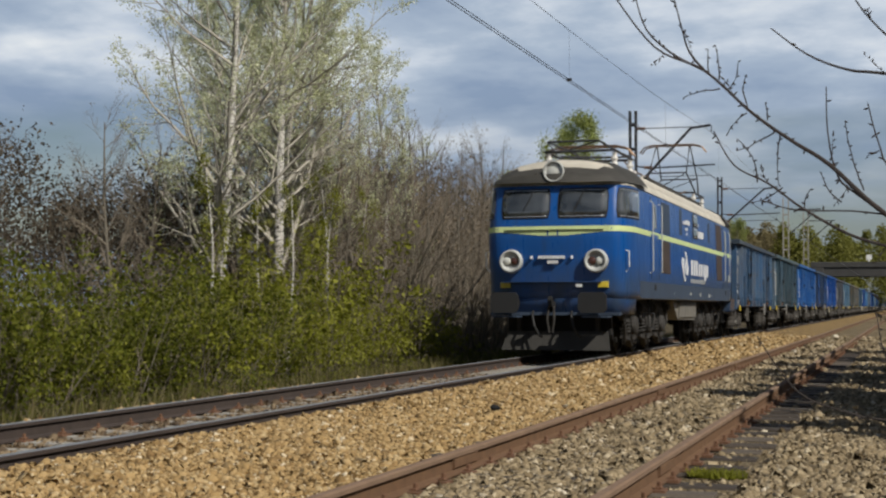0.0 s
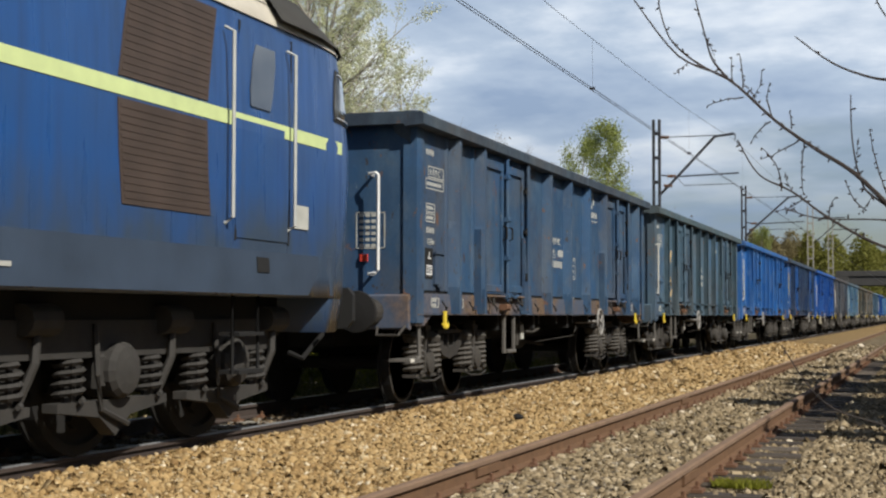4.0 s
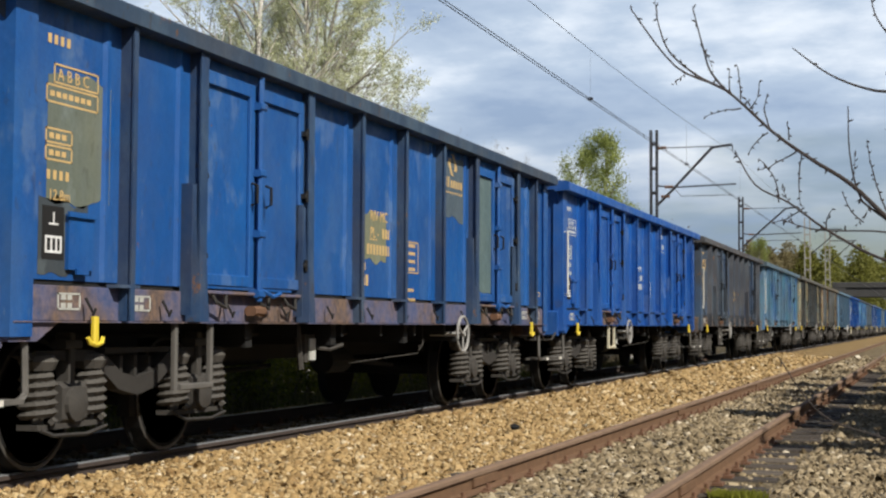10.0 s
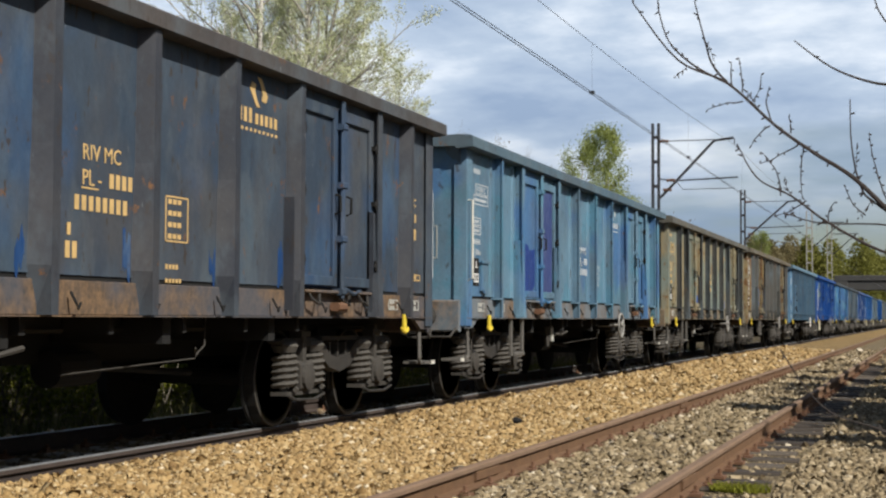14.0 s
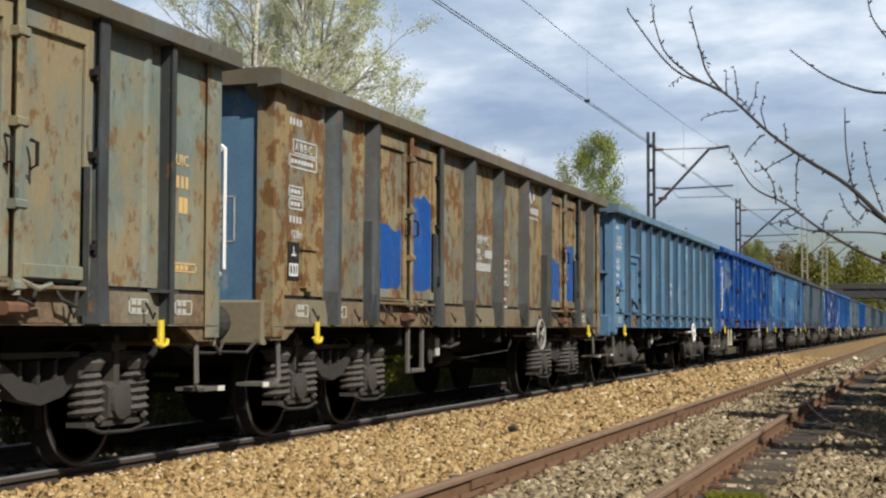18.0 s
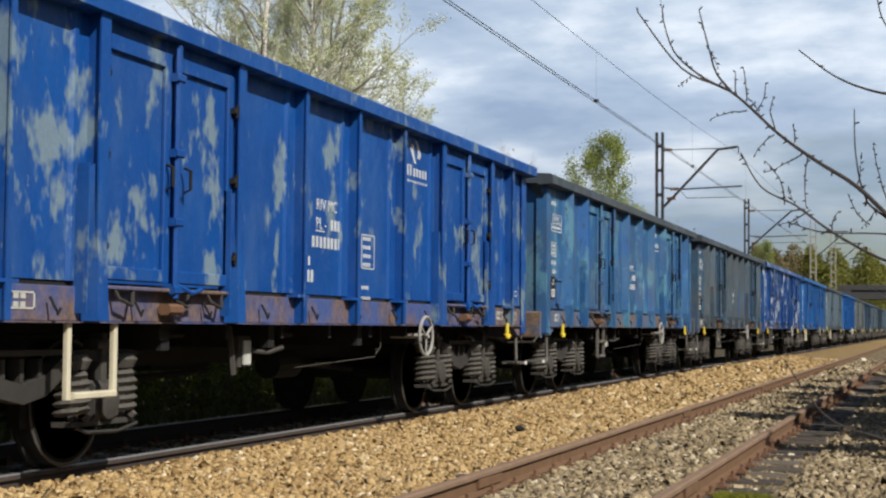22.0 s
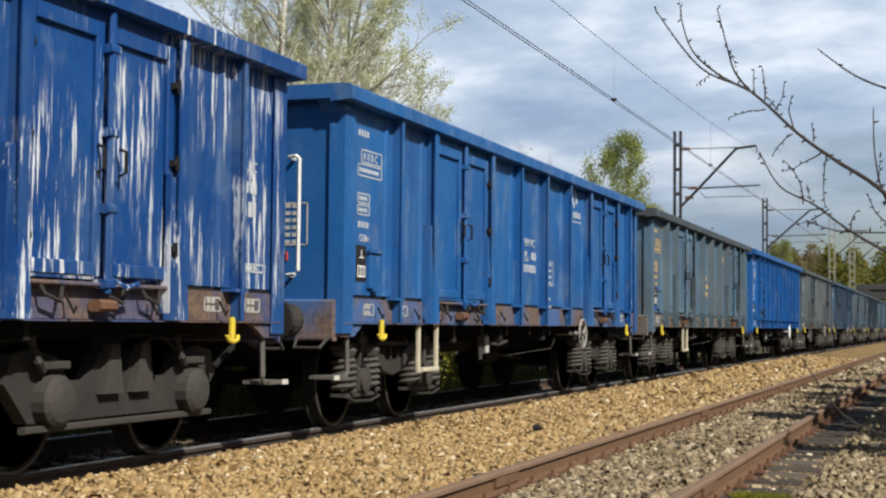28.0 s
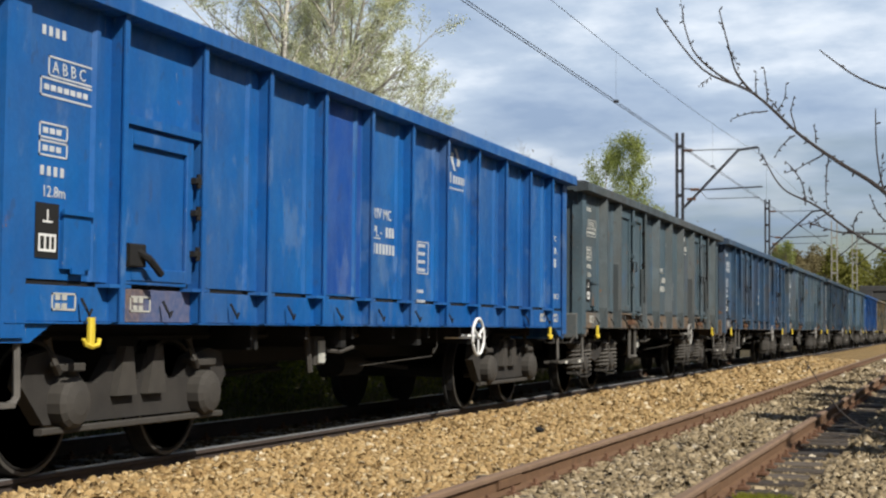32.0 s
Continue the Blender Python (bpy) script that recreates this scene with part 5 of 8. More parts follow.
def rib(parent, y, wide=0.055, deep=0.115, post=False):
    """A rolled upright; door posts carry a heavier lower half beside a narrow slot."""
    wide = 0.10 if post else wide
    bm = bmesh.new()
    a, b, f = wide * 0.30, wide * 0.32 + (0.026 if post else 0.010), deep - 0.014
    prism(bm, [(SIDE - 0.01, y - a), (SIDE + f, y - a), (SIDE + f, y - b), (SIDE + deep, y - b), (SIDE + deep, y + b), (SIDE + f, y + b), (SIDE + f, y + a), (SIDE - 0.01, y + a)], 2, FLOOR, TOP + 0.01)
    if post:
        hexa(bm, [(SIDE, y - 0.10, FLOOR), (SIDE + deep + 0.02, y - 0.07, FLOOR), (SIDE + deep + 0.02, y + 0.07, FLOOR), (SIDE, y + 0.10, FLOOR),
                  (SIDE, y - 0.08, 2.02), (SIDE + deep - 0.02, y - 0.035, 2.08), (SIDE + deep - 0.02, y + 0.035, 2.08), (SIDE, y + 0.08, 2.02)])
    else:
        # foot gussets over the sill
        for d in (-1, 1):
            hexa(bm, [(SIDE, y + d * a, LIP - 0.035), (SIDE + deep, y + d * a, LIP - 0.035), (SIDE + deep - 0.02, y + d * 0.13, LIP - 0.035), (SIDE, y + d * 0.15, LIP - 0.035),
                      (SIDE, y + d * a, LIP - 0.012), (SIDE + deep, y + d * a, LIP - 0.012), (SIDE + deep - 0.02, y + d * 0.13, LIP - 0.012), (SIDE, y + d * 0.15, LIP - 0.012)])
    part("rib", bm, M["paint_fresh"], parent)
    if post:
        slot_bar(parent, y)


def slot_bar(parent, y):
    bm = bmesh.new()
    bx(bm, (SIDE, y - 0.150, FLOOR + 0.05), (SIDE + 0.10, y - 0.138, 2.06))
    part("post_flange", bm, M["paint_fresh"], parent)


def rib_pressed(parent, y, post=False, deep=0.115):
    """A pressed upright: narrow above, broad and sloping below, pinched again at its foot."""
    bm = bmesh.new()
    rows = ((FLOOR, 0.05, 0.05, 0.04), (1.34, 0.15, 0.14, 0.045), (2.0, 0.13, 0.10, 0.045), (2.1, 0.12, 0.05, 0.045), (TOP + 0.01, 0.11, 0.05, 0.045))
    rings = [[bm.verts.new(p) for p in ((SIDE - 0.01, y - a, z), (SIDE + deep, y - c, z), (SIDE + deep, y + c, z), (SIDE - 0.01, y + b, z))] for z, a, b, c in rows]
    for A, B in zip(rings, rings[1:]):
        for i in range(4):
            bm.faces.new((A[i], A[(i + 1) % 4], B[(i + 1) % 4], B[i]))
    bm.faces.new(rings[0][::-1])
    bm.faces.new(rings[-1])
    part("rib", bm, M["paint_fresh"], parent)
    if post:
        slot_bar(parent, y)


def sill_panels(parent, ys, doors):
    """The sole bar's outer plates, one to a bay; those under the doors are caked with dirt."""
    for k, (a, b) in enumerate(zip(ys, ys[1:])):
        bm = bmesh.new()
        bx(bm, (SIDE - 0.04, a + 0.004, FLOOR), (SIDE + 0.012, b - 0.004, LIP - 0.035), 0.004)
        if k in doors:
            part("door_sill", bm, M["sill_dirt"], parent, "door sill caked with brown dirt")
        else:
            part("sill_panel", bm, M["sill"], parent)


def corner_rail(parent):
    bm = bmesh.new()
    x, y = SIDE + 0.085, -6.40
    tube(bm, [(SIDE, y, 2.44), (x, y, 2.44), (x, y, 1.50), (SIDE, y, 1.46)], 0.016)
    part("corner_rail", bm, M["pale_steel"], parent, "pale hand rail on the corner post")


def step_frame(parent, y0, y1, material, rungs=1, z0=0.52):
    """A hanging foot step of flat bar."""
    bm = bmesh.new()
    w = 0.045
    for y in (y0, y1 - w):
        bx(bm, (1.30, y, z0), (1.345, y + w, 1.03), 0.008)
    for k in range(rungs):
        z = z0 + 0.24 * k
        bx(bm, (1.28, y0 + w, z), (1.37, y1 - w, z + 0.045), 0.008)
    part("foot_step", bm, M[material], parent, "bent flat-bar foot step")


def door_leaf(parent, y0, y1, hinge_at, z0=LIP + 0.02, z1=TOP - 0.10):
    bm = bmesh.new()
    bx(bm, (SIDE - 0.03, y0, z0), (SIDE + 0.03, y1, z1))
    w = 0.09
    for a in ((y0, y0 + w, z0, z1), (y1 - w, y1, z0, z1), (y0 + w, y1 - w, z0, z0 + w), (y0 + w, y1 - w, z1 - w * 1.2, z1)):
        bx(bm, (SIDE + 0.03, a[0], a[2]), (SIDE + 0.062, a[1], a[3]), 0.006)
    d = part("door_leaf", bm, M["paint_fresh"], parent)
    for z in (z0 + 0.22, (z0 + z1) / 2, z1 - 0.28):
        bm = bmesh.new()
        bx(bm, (SIDE + 0.06, hinge_at - 0.06, z - 0.022), (SIDE + 0.105, hinge_at + 0.035, z + 0.022), 0.006)
        tube(bm, [(SIDE + 0.095, hinge_at, z - 0.05), (SIDE + 0.095, hinge_at, z + 0.05)], 0.018)
        part("hinge", bm, M["under"], d)
    return d


def hook(parent, y, z=1.13):
    bm = bmesh.new()
    tube(bm, [(SIDE + 0.05, y - 0.03, z + 0.05), (SIDE + 0.09, y - 0.03, z - 0.02), (SIDE + 0.09, y, z - 0.06), (SIDE + 0.09, y + 0.03, z - 0.02)], 0.010, 5)
    part("tie_hook", bm, M["under"], parent)


def rope_hook(parent, y):
    bm = bmesh.new()
    bx(bm, (SIDE + 0.02, y - 0.028, 0.88), (SIDE + 0.06, y + 0.028, 1.06), 0.01)
    tube(bm, [(SIDE + 0.045, y - 0.09, 0.92), (SIDE + 0.05, y - 0.07, 0.885), (SIDE + 0.05, y, 0.87), (SIDE + 0.05, y + 0.07, 0.885), (SIDE + 0.045, y + 0.09, 0.92)], 0.016)
    part("rope_hook", bm, M["yellow"], parent, "yellow-painted rope hook")


def wagon_wheelset(parent, y, r=0.46):
    bm = bmesh.new()
    tube(bm, [(-1.0, 0, 0), (1.0, 0, 0)], 0.075, 10)
    g = 0.75
    for s in (-1, 1):
        turned(bm, [(s * (g - 0.065), r + 0.028), (s * (g - 0.04), r + 0.024), (s * (g - 0.034), r), (s * (g + 0.064), r - 0.005), (s * (g + 0.066), r - 0.055),
                    (s * (g + 0.03), r - 0.075), (s * (g - 0.01), 0.16), (s * (g + 0.06), 0.14), (s * (g + 0.06), 0.02)], (0, 0, 0), "x", 28)
        for k in range(3):
            a = k * math.tau / 3
            bx(bm, (s * (g + 0.012) - 0.012, 0.27 * math.cos(a) - 0.04, 0.27 * math.sin(a) - 0.02), (s * (g + 0.012) + 0.016, 0.27 * math.cos(a) + 0.04, 0.27 * math.sin(a) + 0.02))
    plain = len(bm.faces)
    turned(bm, [(g + 0.0655, r - 0.034), (g + 0.0685, r - 0.032), (g + 0.0685, r - 0.008), (g + 0.0655, r - 0.006)], (0, 0, 0), "x", 28)
    bm.faces.ensure_lookup_table()
    for f in bm.faces[plain:plain + 84]:
        f.material_index = 1
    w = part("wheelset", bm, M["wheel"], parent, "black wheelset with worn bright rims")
    w.data.materials.append(M["tread"])
    w.location = (0, y, r)
    return w


def bogie_cast(parent, y):
    """Cast bogie: two axle boxes between coil springs, joined by a sagging side frame."""
    g = new("bogie")
    g.parent = parent
    g.location = (0, y, 0)
    for s in (1, -1):
        lo, hi = sorted((s * 0.97, s * 1.09))
        bm = bmesh.new()
        arm = [(-1.42, 0.80), (-1.30, 0.83), (-0.62, 0.83), (-0.42, 0.78), (-0.22, 0.66), (0.0, 0.62), (0.22, 0.66), (0.42, 0.78), (0.62, 0.83), (1.30, 0.83), (1.42, 0.80)]
        prism(bm, arm + [(1.30, 0.77), (0.66, 0.75), (0.50, 0.69), (0.26, 0.54), (0.0, 0.49), (-0.26, 0.54), (-0.50, 0.69), (-0.66, 0.75), (-1.30, 0.77)], 0, lo, hi)
        for k in (-0.2, 0.0, 0.2):
            bx(bm, (lo, k - 0.02, 0.63), (hi - 0.02 * s, k + 0.02, 0.78))
        bx(bm, (lo, -0.45, 0.80), (hi, 0.45, 0.84))
        part("side_frame", bm, M["bogie"], g, "dusty sagging side frame")
    for ay in (-0.9, 0.9):
        wagon_wheelset(g, ay)
        bm = bmesh.new()
        bx(bm, (0.94, ay - 0.15, 0.33), (1.14, ay + 0.15, 0.62), 0.04)
        turned(bm, [(1.14, 0.125), (1.17, 0.12), (1.185, 0.06), (1.19, 0.02)], (0, ay, 0.47), "x", 14)
        bx(bm, (1.0, ay - 0.035, 0.6), (1.12, ay + 0.035, 0.95), 0.01)
        bx(bm, (1.0, ay - 0.10, 0.84), (1.13, ay + 0.10, 0.90), 0.01)
        bx(bm, (0.96, ay - 0.40, 0.31), (1.12, ay + 0.40, 0.345))
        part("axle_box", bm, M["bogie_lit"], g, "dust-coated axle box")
        for dy in (-0.30, 0.30):
            bm = bmesh.new()
            coil(bm, (1.05, ay + dy, 0.365), 0.108, 0.30, 5, 0.026, 12)
            tube(bm, [(1.05, ay + dy, 0.34), (1.05, ay + dy, 0.72)], 0.045)
            turned(bm, [(0.70, 0.10), (0.76, 0.13), (0.80, 0.10)], (1.05, ay + dy, 0), "z", 10)
            part("coil_spring", bm, M["spring"], g, "pale dusty coil spring")
        bm = bmesh.new()
        tube(bm, [(1.12, ay - 0.36, 0.31), (1.15, ay - 0.26, 0.272), (1.16, ay + 0.12, 0.262), (1.14, ay + 0.40, 0.30)], 0.014, 5)
        part("safety_bar", bm, M["bogie"], g)
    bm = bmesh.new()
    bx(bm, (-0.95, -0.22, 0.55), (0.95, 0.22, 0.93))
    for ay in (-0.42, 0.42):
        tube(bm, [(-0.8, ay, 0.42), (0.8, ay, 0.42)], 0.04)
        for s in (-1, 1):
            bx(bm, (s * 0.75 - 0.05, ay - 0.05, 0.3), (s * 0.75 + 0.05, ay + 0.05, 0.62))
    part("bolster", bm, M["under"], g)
    return g


def bogie_plate(parent, y):
    """Plate-frame bogie with rounded pedestals round the axle boxes."""
    g = new("bogie")
    g.parent = parent
    g.location = (0, y, 0)
    for s in (1, -1):
        lo, hi = sorted((s * 0.97, s * 1.07))
        bm = bmesh.new()
        prism(bm, [(-1.35, 0.62), (-1.1, 0.36), (1.1, 0.36), (1.35, 0.62), (1.28, 0.80), (1.08, 0.84), (0.78, 0.78), (0.66, 0.62), (0.45, 0.62), (0.28, 0.80), (0.12, 0.80), (0.04, 0.62),
                   (-0.04, 0.62), (-0.12, 0.80), (-0.28, 0.80), (-0.45, 0.62), (-0.66, 0.62), (-0.78, 0.78), (-1.08, 0.84), (-1.28, 0.80)], 0, lo, hi)
        part("side_frame", bm, M["bogie"], g, "plate side frame coated with brake dust")
    bm = bmesh.new()
    bx(bm, (1.07, -1.2, 0.30), (1.13, 1.2, 0.345), 0.008)
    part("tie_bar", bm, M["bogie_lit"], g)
    for ay in (-0.9, 0.9):
        wagon_wheelset(g, ay)
        bm = bmesh.new()
        turned(bm, [(0.95, 0.17), (1.17, 0.17), (1.20, 0.14), (1.22, 0.08), (1.225, 0.02)], (0, ay, 0.50), "x", 16)
        bx(bm, (1.02, ay - 0.16, 0.70), (1.14, ay + 0.16, 0.76), 0.01)
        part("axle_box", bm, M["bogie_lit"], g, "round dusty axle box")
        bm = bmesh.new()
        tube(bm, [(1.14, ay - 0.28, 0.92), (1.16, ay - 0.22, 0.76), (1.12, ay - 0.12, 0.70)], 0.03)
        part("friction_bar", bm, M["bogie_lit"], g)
    for dy in (-0.2, 0.2):
        bm = bmesh.new()
        prism(bm, [(dy - 0.13, 0.52), (dy + 0.13, 0.52), (dy + 0.07, 0.86), (dy - 0.03, 0.86)], 0, 1.06, 1.13)
        part("wedge", bm, M["bogie_lit"], g)
    bm = bmesh.new()
    bx(bm, (-0.95, -0.2, 0.5), (0.95, 0.2, 0.93))
    for ay in (-0.42, 0.42):
        tube(bm, [(-0.8, ay, 0.42), (0.8, ay, 0.42)], 0.04)
    part("bolster", bm, M["under"], g)
    return g


def hand_wheel(parent, y, material):
    bm = bmesh.new()
    r, x, z = 0.205, 1.47, 0.91
    n = 24
    ring = [(x, y + r * math.cos(k * math.tau / n), z + r * math.sin(k * math.tau / n)) for k in range(n + 1)]
    tube(bm, ring, 0.018, 6, caps=False)
    for k in range(3):
        a = math.pi / 2 + math.pi + k * math.tau / 3
        tube(bm, [(x, y, z), (x, y + r * math.cos(a), z + r * math.sin(a))], 0.014)
    tube(bm, [(x - 0.4, y, z), (x + 0.03, y, z)], 0.03)
    part("hand_wheel", bm, material, parent, "pale three-spoked hand brake wheel")


def common(e):
    """What both kinds of wagon share: rim, ends, far side, sole bar, buffers and gear."""
    bm = bmesh.new()
    prism(bm, [(1.27, 3.05), (1.49, 3.07), (1.49, 3.185), (1.45, 3.21), (1.27, 3.22)], 1, -6.60, 6.60)
    part("top_rim", bm, M["paint_fresh"], e)
    bm = bmesh.new()
    prism(bm, [(-1.27, 3.05), (-1.49, 3.07), (-1.49, 3.185), (-1.27, 3.22)], 1, -6.60, 6.60)
    part("top_rim", bm, M["paint_fresh"], e)
    bm = bmesh.new()
    bx(bm, (-SIDE, -6.46, FLOOR), (-SIDE + 0.04, 6.46, 3.1))
    for k in range(11):
        bx(bm, (-SIDE - 0.1, -5.3 + 1.05 * k, FLOOR), (-SIDE, -5.2 + 1.05 * k, 3.1))
    part("far_side", bm, M["paint_fresh"], e)
    bm = bmesh.new()
    bx(bm, (-1.30, -6.44, 1.14), (1.30, 6.44, 1.24))
    part("floor", bm, M["rust"], e)
    for d in (-1, 1):
        y = d * 6.46
        bm = bmesh.new()
        lo, hi = sorted((y, y - d * 0.05))
        bx(bm, (-1.30, lo, 1.24), (1.30, hi, 3.1))
        part("end_wall", bm, M["paint_fresh"], e)
        bm = bmesh.new()
        lo, hi = sorted((d * 6.46, d * 6.60))
        prism(bm, [(lo, 3.08), (hi, 3.08), (hi, 3.185), (lo, 3.215)], 0, -1.27, 1.27)
        part("end_rim", bm, M["paint_fresh"], e)
        for s in (-1, 1):
            bm = bmesh.new()
            hexa(bm, [(s * 1.30, y, 2.86), (s * 1.12, y, 3.0), (s * 1.12, y + d * 0.02, 3.0), (s * 1.30, y + d * 0.02, 2.86),
                      (s * 1.30, y, 3.09), (s * 1.12, y, 3.09), (s * 1.12, y + d * 0.12, 3.09), (s * 1.30, y + d * 0.12, 3.09)])
            part("gusset", bm, M["paint_fresh"], e)
        bm = bmesh.new()
        prism(bm, [(1.22, y - d * 0.10), (SIDE + 0.03, y - d * 0.22), (SIDE + 0.03, y + d * 0.015), (1.22, y + d * 0.03)], 2, FLOOR - 0.10, TOP + 0.02)
        part("corner_post", bm, M["paint_fresh"], e)
        bm = bmesh.new()
        lo, hi = sorted((d * 6.44, d * 6.56))
        bx(bm, (-1.30, lo, 0.86), (1.30, hi, 1.24), 0.02)
        part("buffer_beam", bm, M["sill"], e)
        for x in (-0.875, 0.875):
            bm = bmesh.new()
            turned(bm, [(0, 0.15), (d * 0.05, 0.15), (d * 0.08, 0.115), (d * 0.28, 0.115), (d * 0.29, 0.08), (d * 0.38, 0.08)], (x, d * 6.56, 1.05), "y", 14)
            b = part("buffer", bm, M["bogie"], e)
            bm = bmesh.new()
            turned(bm, [(d * 0.38, 0.12), (d * 0.40, 0.225), (d * 0.435, 0.22), (d * 0.455, 0.1), (d * 0.46, 0.02)], (x, d * 6.56, 1.05), "y", 18)
            part("buffer_head", bm, M["under"], b)
        bm = bmesh.new()
        tube(bm, [(0, d * 6.56, 1.05), (0, d * 6.75, 1.04), (0, d * 7.02, 0.93)], 0.04)
        tube(bm, [(0.3, d * 6.56, 0.95), (0.32, d * 6.6, 0.8), (0.22, d * 6.9, 0.55), (0.1, d * 7.0, 0.62)], 0.028)
        part("coupling", bm, M["under"], e)
        # grab iron on the end, hand rail under the buffer, shunter's step
        bm = bmesh.new()
        gx = 0.98 if d < 0 else 1.10
        tube(bm, [(gx - 0.12, y, 2.54), (gx - 0.12, y + d * 0.12, 2.55), (gx - 0.03, y + d * 0.16, 2.555), (gx, y + d * 0.16, 2.53), (gx, y + d * 0.16, 1.50), (gx - 0.03, y + d * 0.15, 1.47), (gx - 0.12, y + d * 0.13, 1.46), (gx - 0.12, y, 1.46)], 0.018)
        part("grab_iron", bm, M["white"], e, "white-painted grab iron")
        bm = bmesh.new()
        tube(bm, [(0.95, d * 6.56, 0.88), (1.0, d * 6.72, 0.80), (1.25, d * 6.72, 0.80), (1.27, d * 6.56, 0.90)], 0.016)
        part("shunter_handle", bm, M["bogie_lit"], e)
        bm = bmesh.new()
        tube(bm, [(1.30, d * 6.22, 0.92), (1.31, d * 6.22, 0.58), (1.31, d * 6.25, 0.54), (1.31, d * 6.30, 0.53)], 0.024)
        lo, hi = sorted((d * 6.28, d * 6.60))
        bx(bm, (1.10, lo, 0.515), (1.35, hi, 0.545))
        part("corner_step", bm, M["step_grey"], e, "dusty bent corner step")
        bm = bmesh.new()
        lo, hi = sorted((d * 6.50, d * 6.605))
        bx(bm, (1.345, lo, 0.510), (1.358, hi, 0.550))
        part("step_tip", bm, M["pale_steel"], e, "white-painted step tip")
        rope_hook(e, d * 5.55)
    bm = bmesh.new()
    bx(bm, (0.72, -6.50, 1.60), (0.80, -6.46, 1.68))
    part("lamp_bracket", bm, M["red"], e, "small red reflector")
    for d in (-1, 1):
        # the corner plate hangs below the sill and runs up to it in a slant
        bm = bmesh.new()
        prism(bm, [(d * 6.455, 0.90), (d * 6.16, 0.90), (d * 5.90, FLOOR), (d * 5.90, FLOOR + 0.02), (d * 6.455, FLOOR + 0.02)], 0, SIDE - 0.035, SIDE + 0.008)
        part("corner_plate", bm, M["sill"], e)
    # lit cross bearers end in brackets under the side
    for k in range(7):
        bm = bmesh.new()
        y = -3.1 + 1.03 * k
        prism(bm, [(y - 0.03, 0.90), (y + 0.03, 0.90), (y + 0.03, FLOOR - 0.012), (y - 0.03, FLOOR - 0.012)], 0, 0.9, SIDE - 0.06)
        part("bearer", bm, M["under"], e)
    bm = bmesh.new()
    bx(bm, (SIDE - 0.04, -6.44, LIP - 0.035), (SIDE - 0.012, 6.44, LIP))
    part("drain_gap", bm, M["under"], e)
    bm = bmesh.new()
    bx(bm, (SIDE - 0.02, -6.44, FLOOR - 0.012), (SIDE + 0.035, 6.44, FLOOR - 0.002))
    part("bottom_flange", bm, M["sill"], e)
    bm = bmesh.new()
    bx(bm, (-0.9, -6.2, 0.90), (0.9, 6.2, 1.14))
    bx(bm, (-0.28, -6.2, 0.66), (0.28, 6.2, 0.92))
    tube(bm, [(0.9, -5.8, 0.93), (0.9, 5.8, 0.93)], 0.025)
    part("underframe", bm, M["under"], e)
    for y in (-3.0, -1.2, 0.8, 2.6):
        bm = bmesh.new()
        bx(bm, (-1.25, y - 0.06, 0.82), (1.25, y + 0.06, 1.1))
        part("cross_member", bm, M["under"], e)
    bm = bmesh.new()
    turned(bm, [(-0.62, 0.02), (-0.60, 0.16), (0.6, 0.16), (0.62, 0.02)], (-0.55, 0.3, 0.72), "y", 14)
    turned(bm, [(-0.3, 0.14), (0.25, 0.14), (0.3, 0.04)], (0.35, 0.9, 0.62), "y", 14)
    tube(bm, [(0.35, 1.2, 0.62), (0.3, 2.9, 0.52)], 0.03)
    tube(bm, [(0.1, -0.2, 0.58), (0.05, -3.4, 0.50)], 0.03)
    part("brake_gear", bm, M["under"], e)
    v = new("brake_lever")
    v.parent = e
    bm = bmesh.new()
    bx(bm, (1.05, -1.55, 0.66), (1.12, -1.33, 0.92), 0.01)
    tube(bm, [(1.1, -1.42, 0.80), (1.22, -1.2, 0.78), (1.26, -1.0, 0.82)], 0.02)
    tube(bm, [(1.1, -1.7, 1.0), (1.12, -1.65, 0.6)], 0.03)
    part("lever", bm, M["bogie_lit"], v)
    bm = bmesh.new()
    bx(bm, (1.13, -1.50, 0.68), (1.145, -1.37, 0.88))
    part("lever_plate", bm, M["pale"], v, "worn white lever plate")
    bm = bmesh.new()
    tube(bm, [(1.2, 1.5, 1.03), (1.22, 1.45, 0.8), (1.22, 1.3, 0.72), (1.25, 1.25, 0.78)], 0.008, 5)
    tube(bm, [(1.0, -0.2, 0.62), (1.22, 1.3, 0.70)], 0.006, 5)
    part("release_wire", bm, M["bogie_lit"], e)
    for k in range(12):
        hook(e, -5.65 + 1.0 * k)
    bm = bmesh.new()
    bx(bm, (SIDE, -5.86, 1.36), (SIDE + 0.03, -5.56, 1.72))
    bx(bm, (SIDE + 0.03, -5.88, 1.70), (SIDE + 0.05, -5.54, 1.735))
    bx(bm, (SIDE + 0.03, -5.78, 1.33), (SIDE + 0.045, -5.64, 1.37))
    part("label_holder", bm, M["paint_fresh"], e)
    bm = bmesh.new()
    bx(bm, (SIDE, -6.12, 1.42), (SIDE + 0.006, -5.88, 1.76))
    d_ = part("data_plate", bm, M["under"], e, "black plate with white marks")
    bm = bmesh.new()
    for a, b, c, d in ((-6.09, -5.91, 1.46, 1.475), (-6.09, -5.91, 1.555, 1.57), (-6.09, -6.075, 1.475, 1.555), (-6.03, -6.015, 1.475, 1.555), (-5.975, -5.96, 1.475, 1.555), (-5.925, -5.91, 1.475, 1.555), (-6.05, -5.95, 1.64, 1.652), (-6.005, -5.995, 1.652, 1.72)):
        bx(bm, (SIDE + 0.006, a, c), (SIDE + 0.010, b, d))
    part("plate_marking", bm, M["white"], d_)


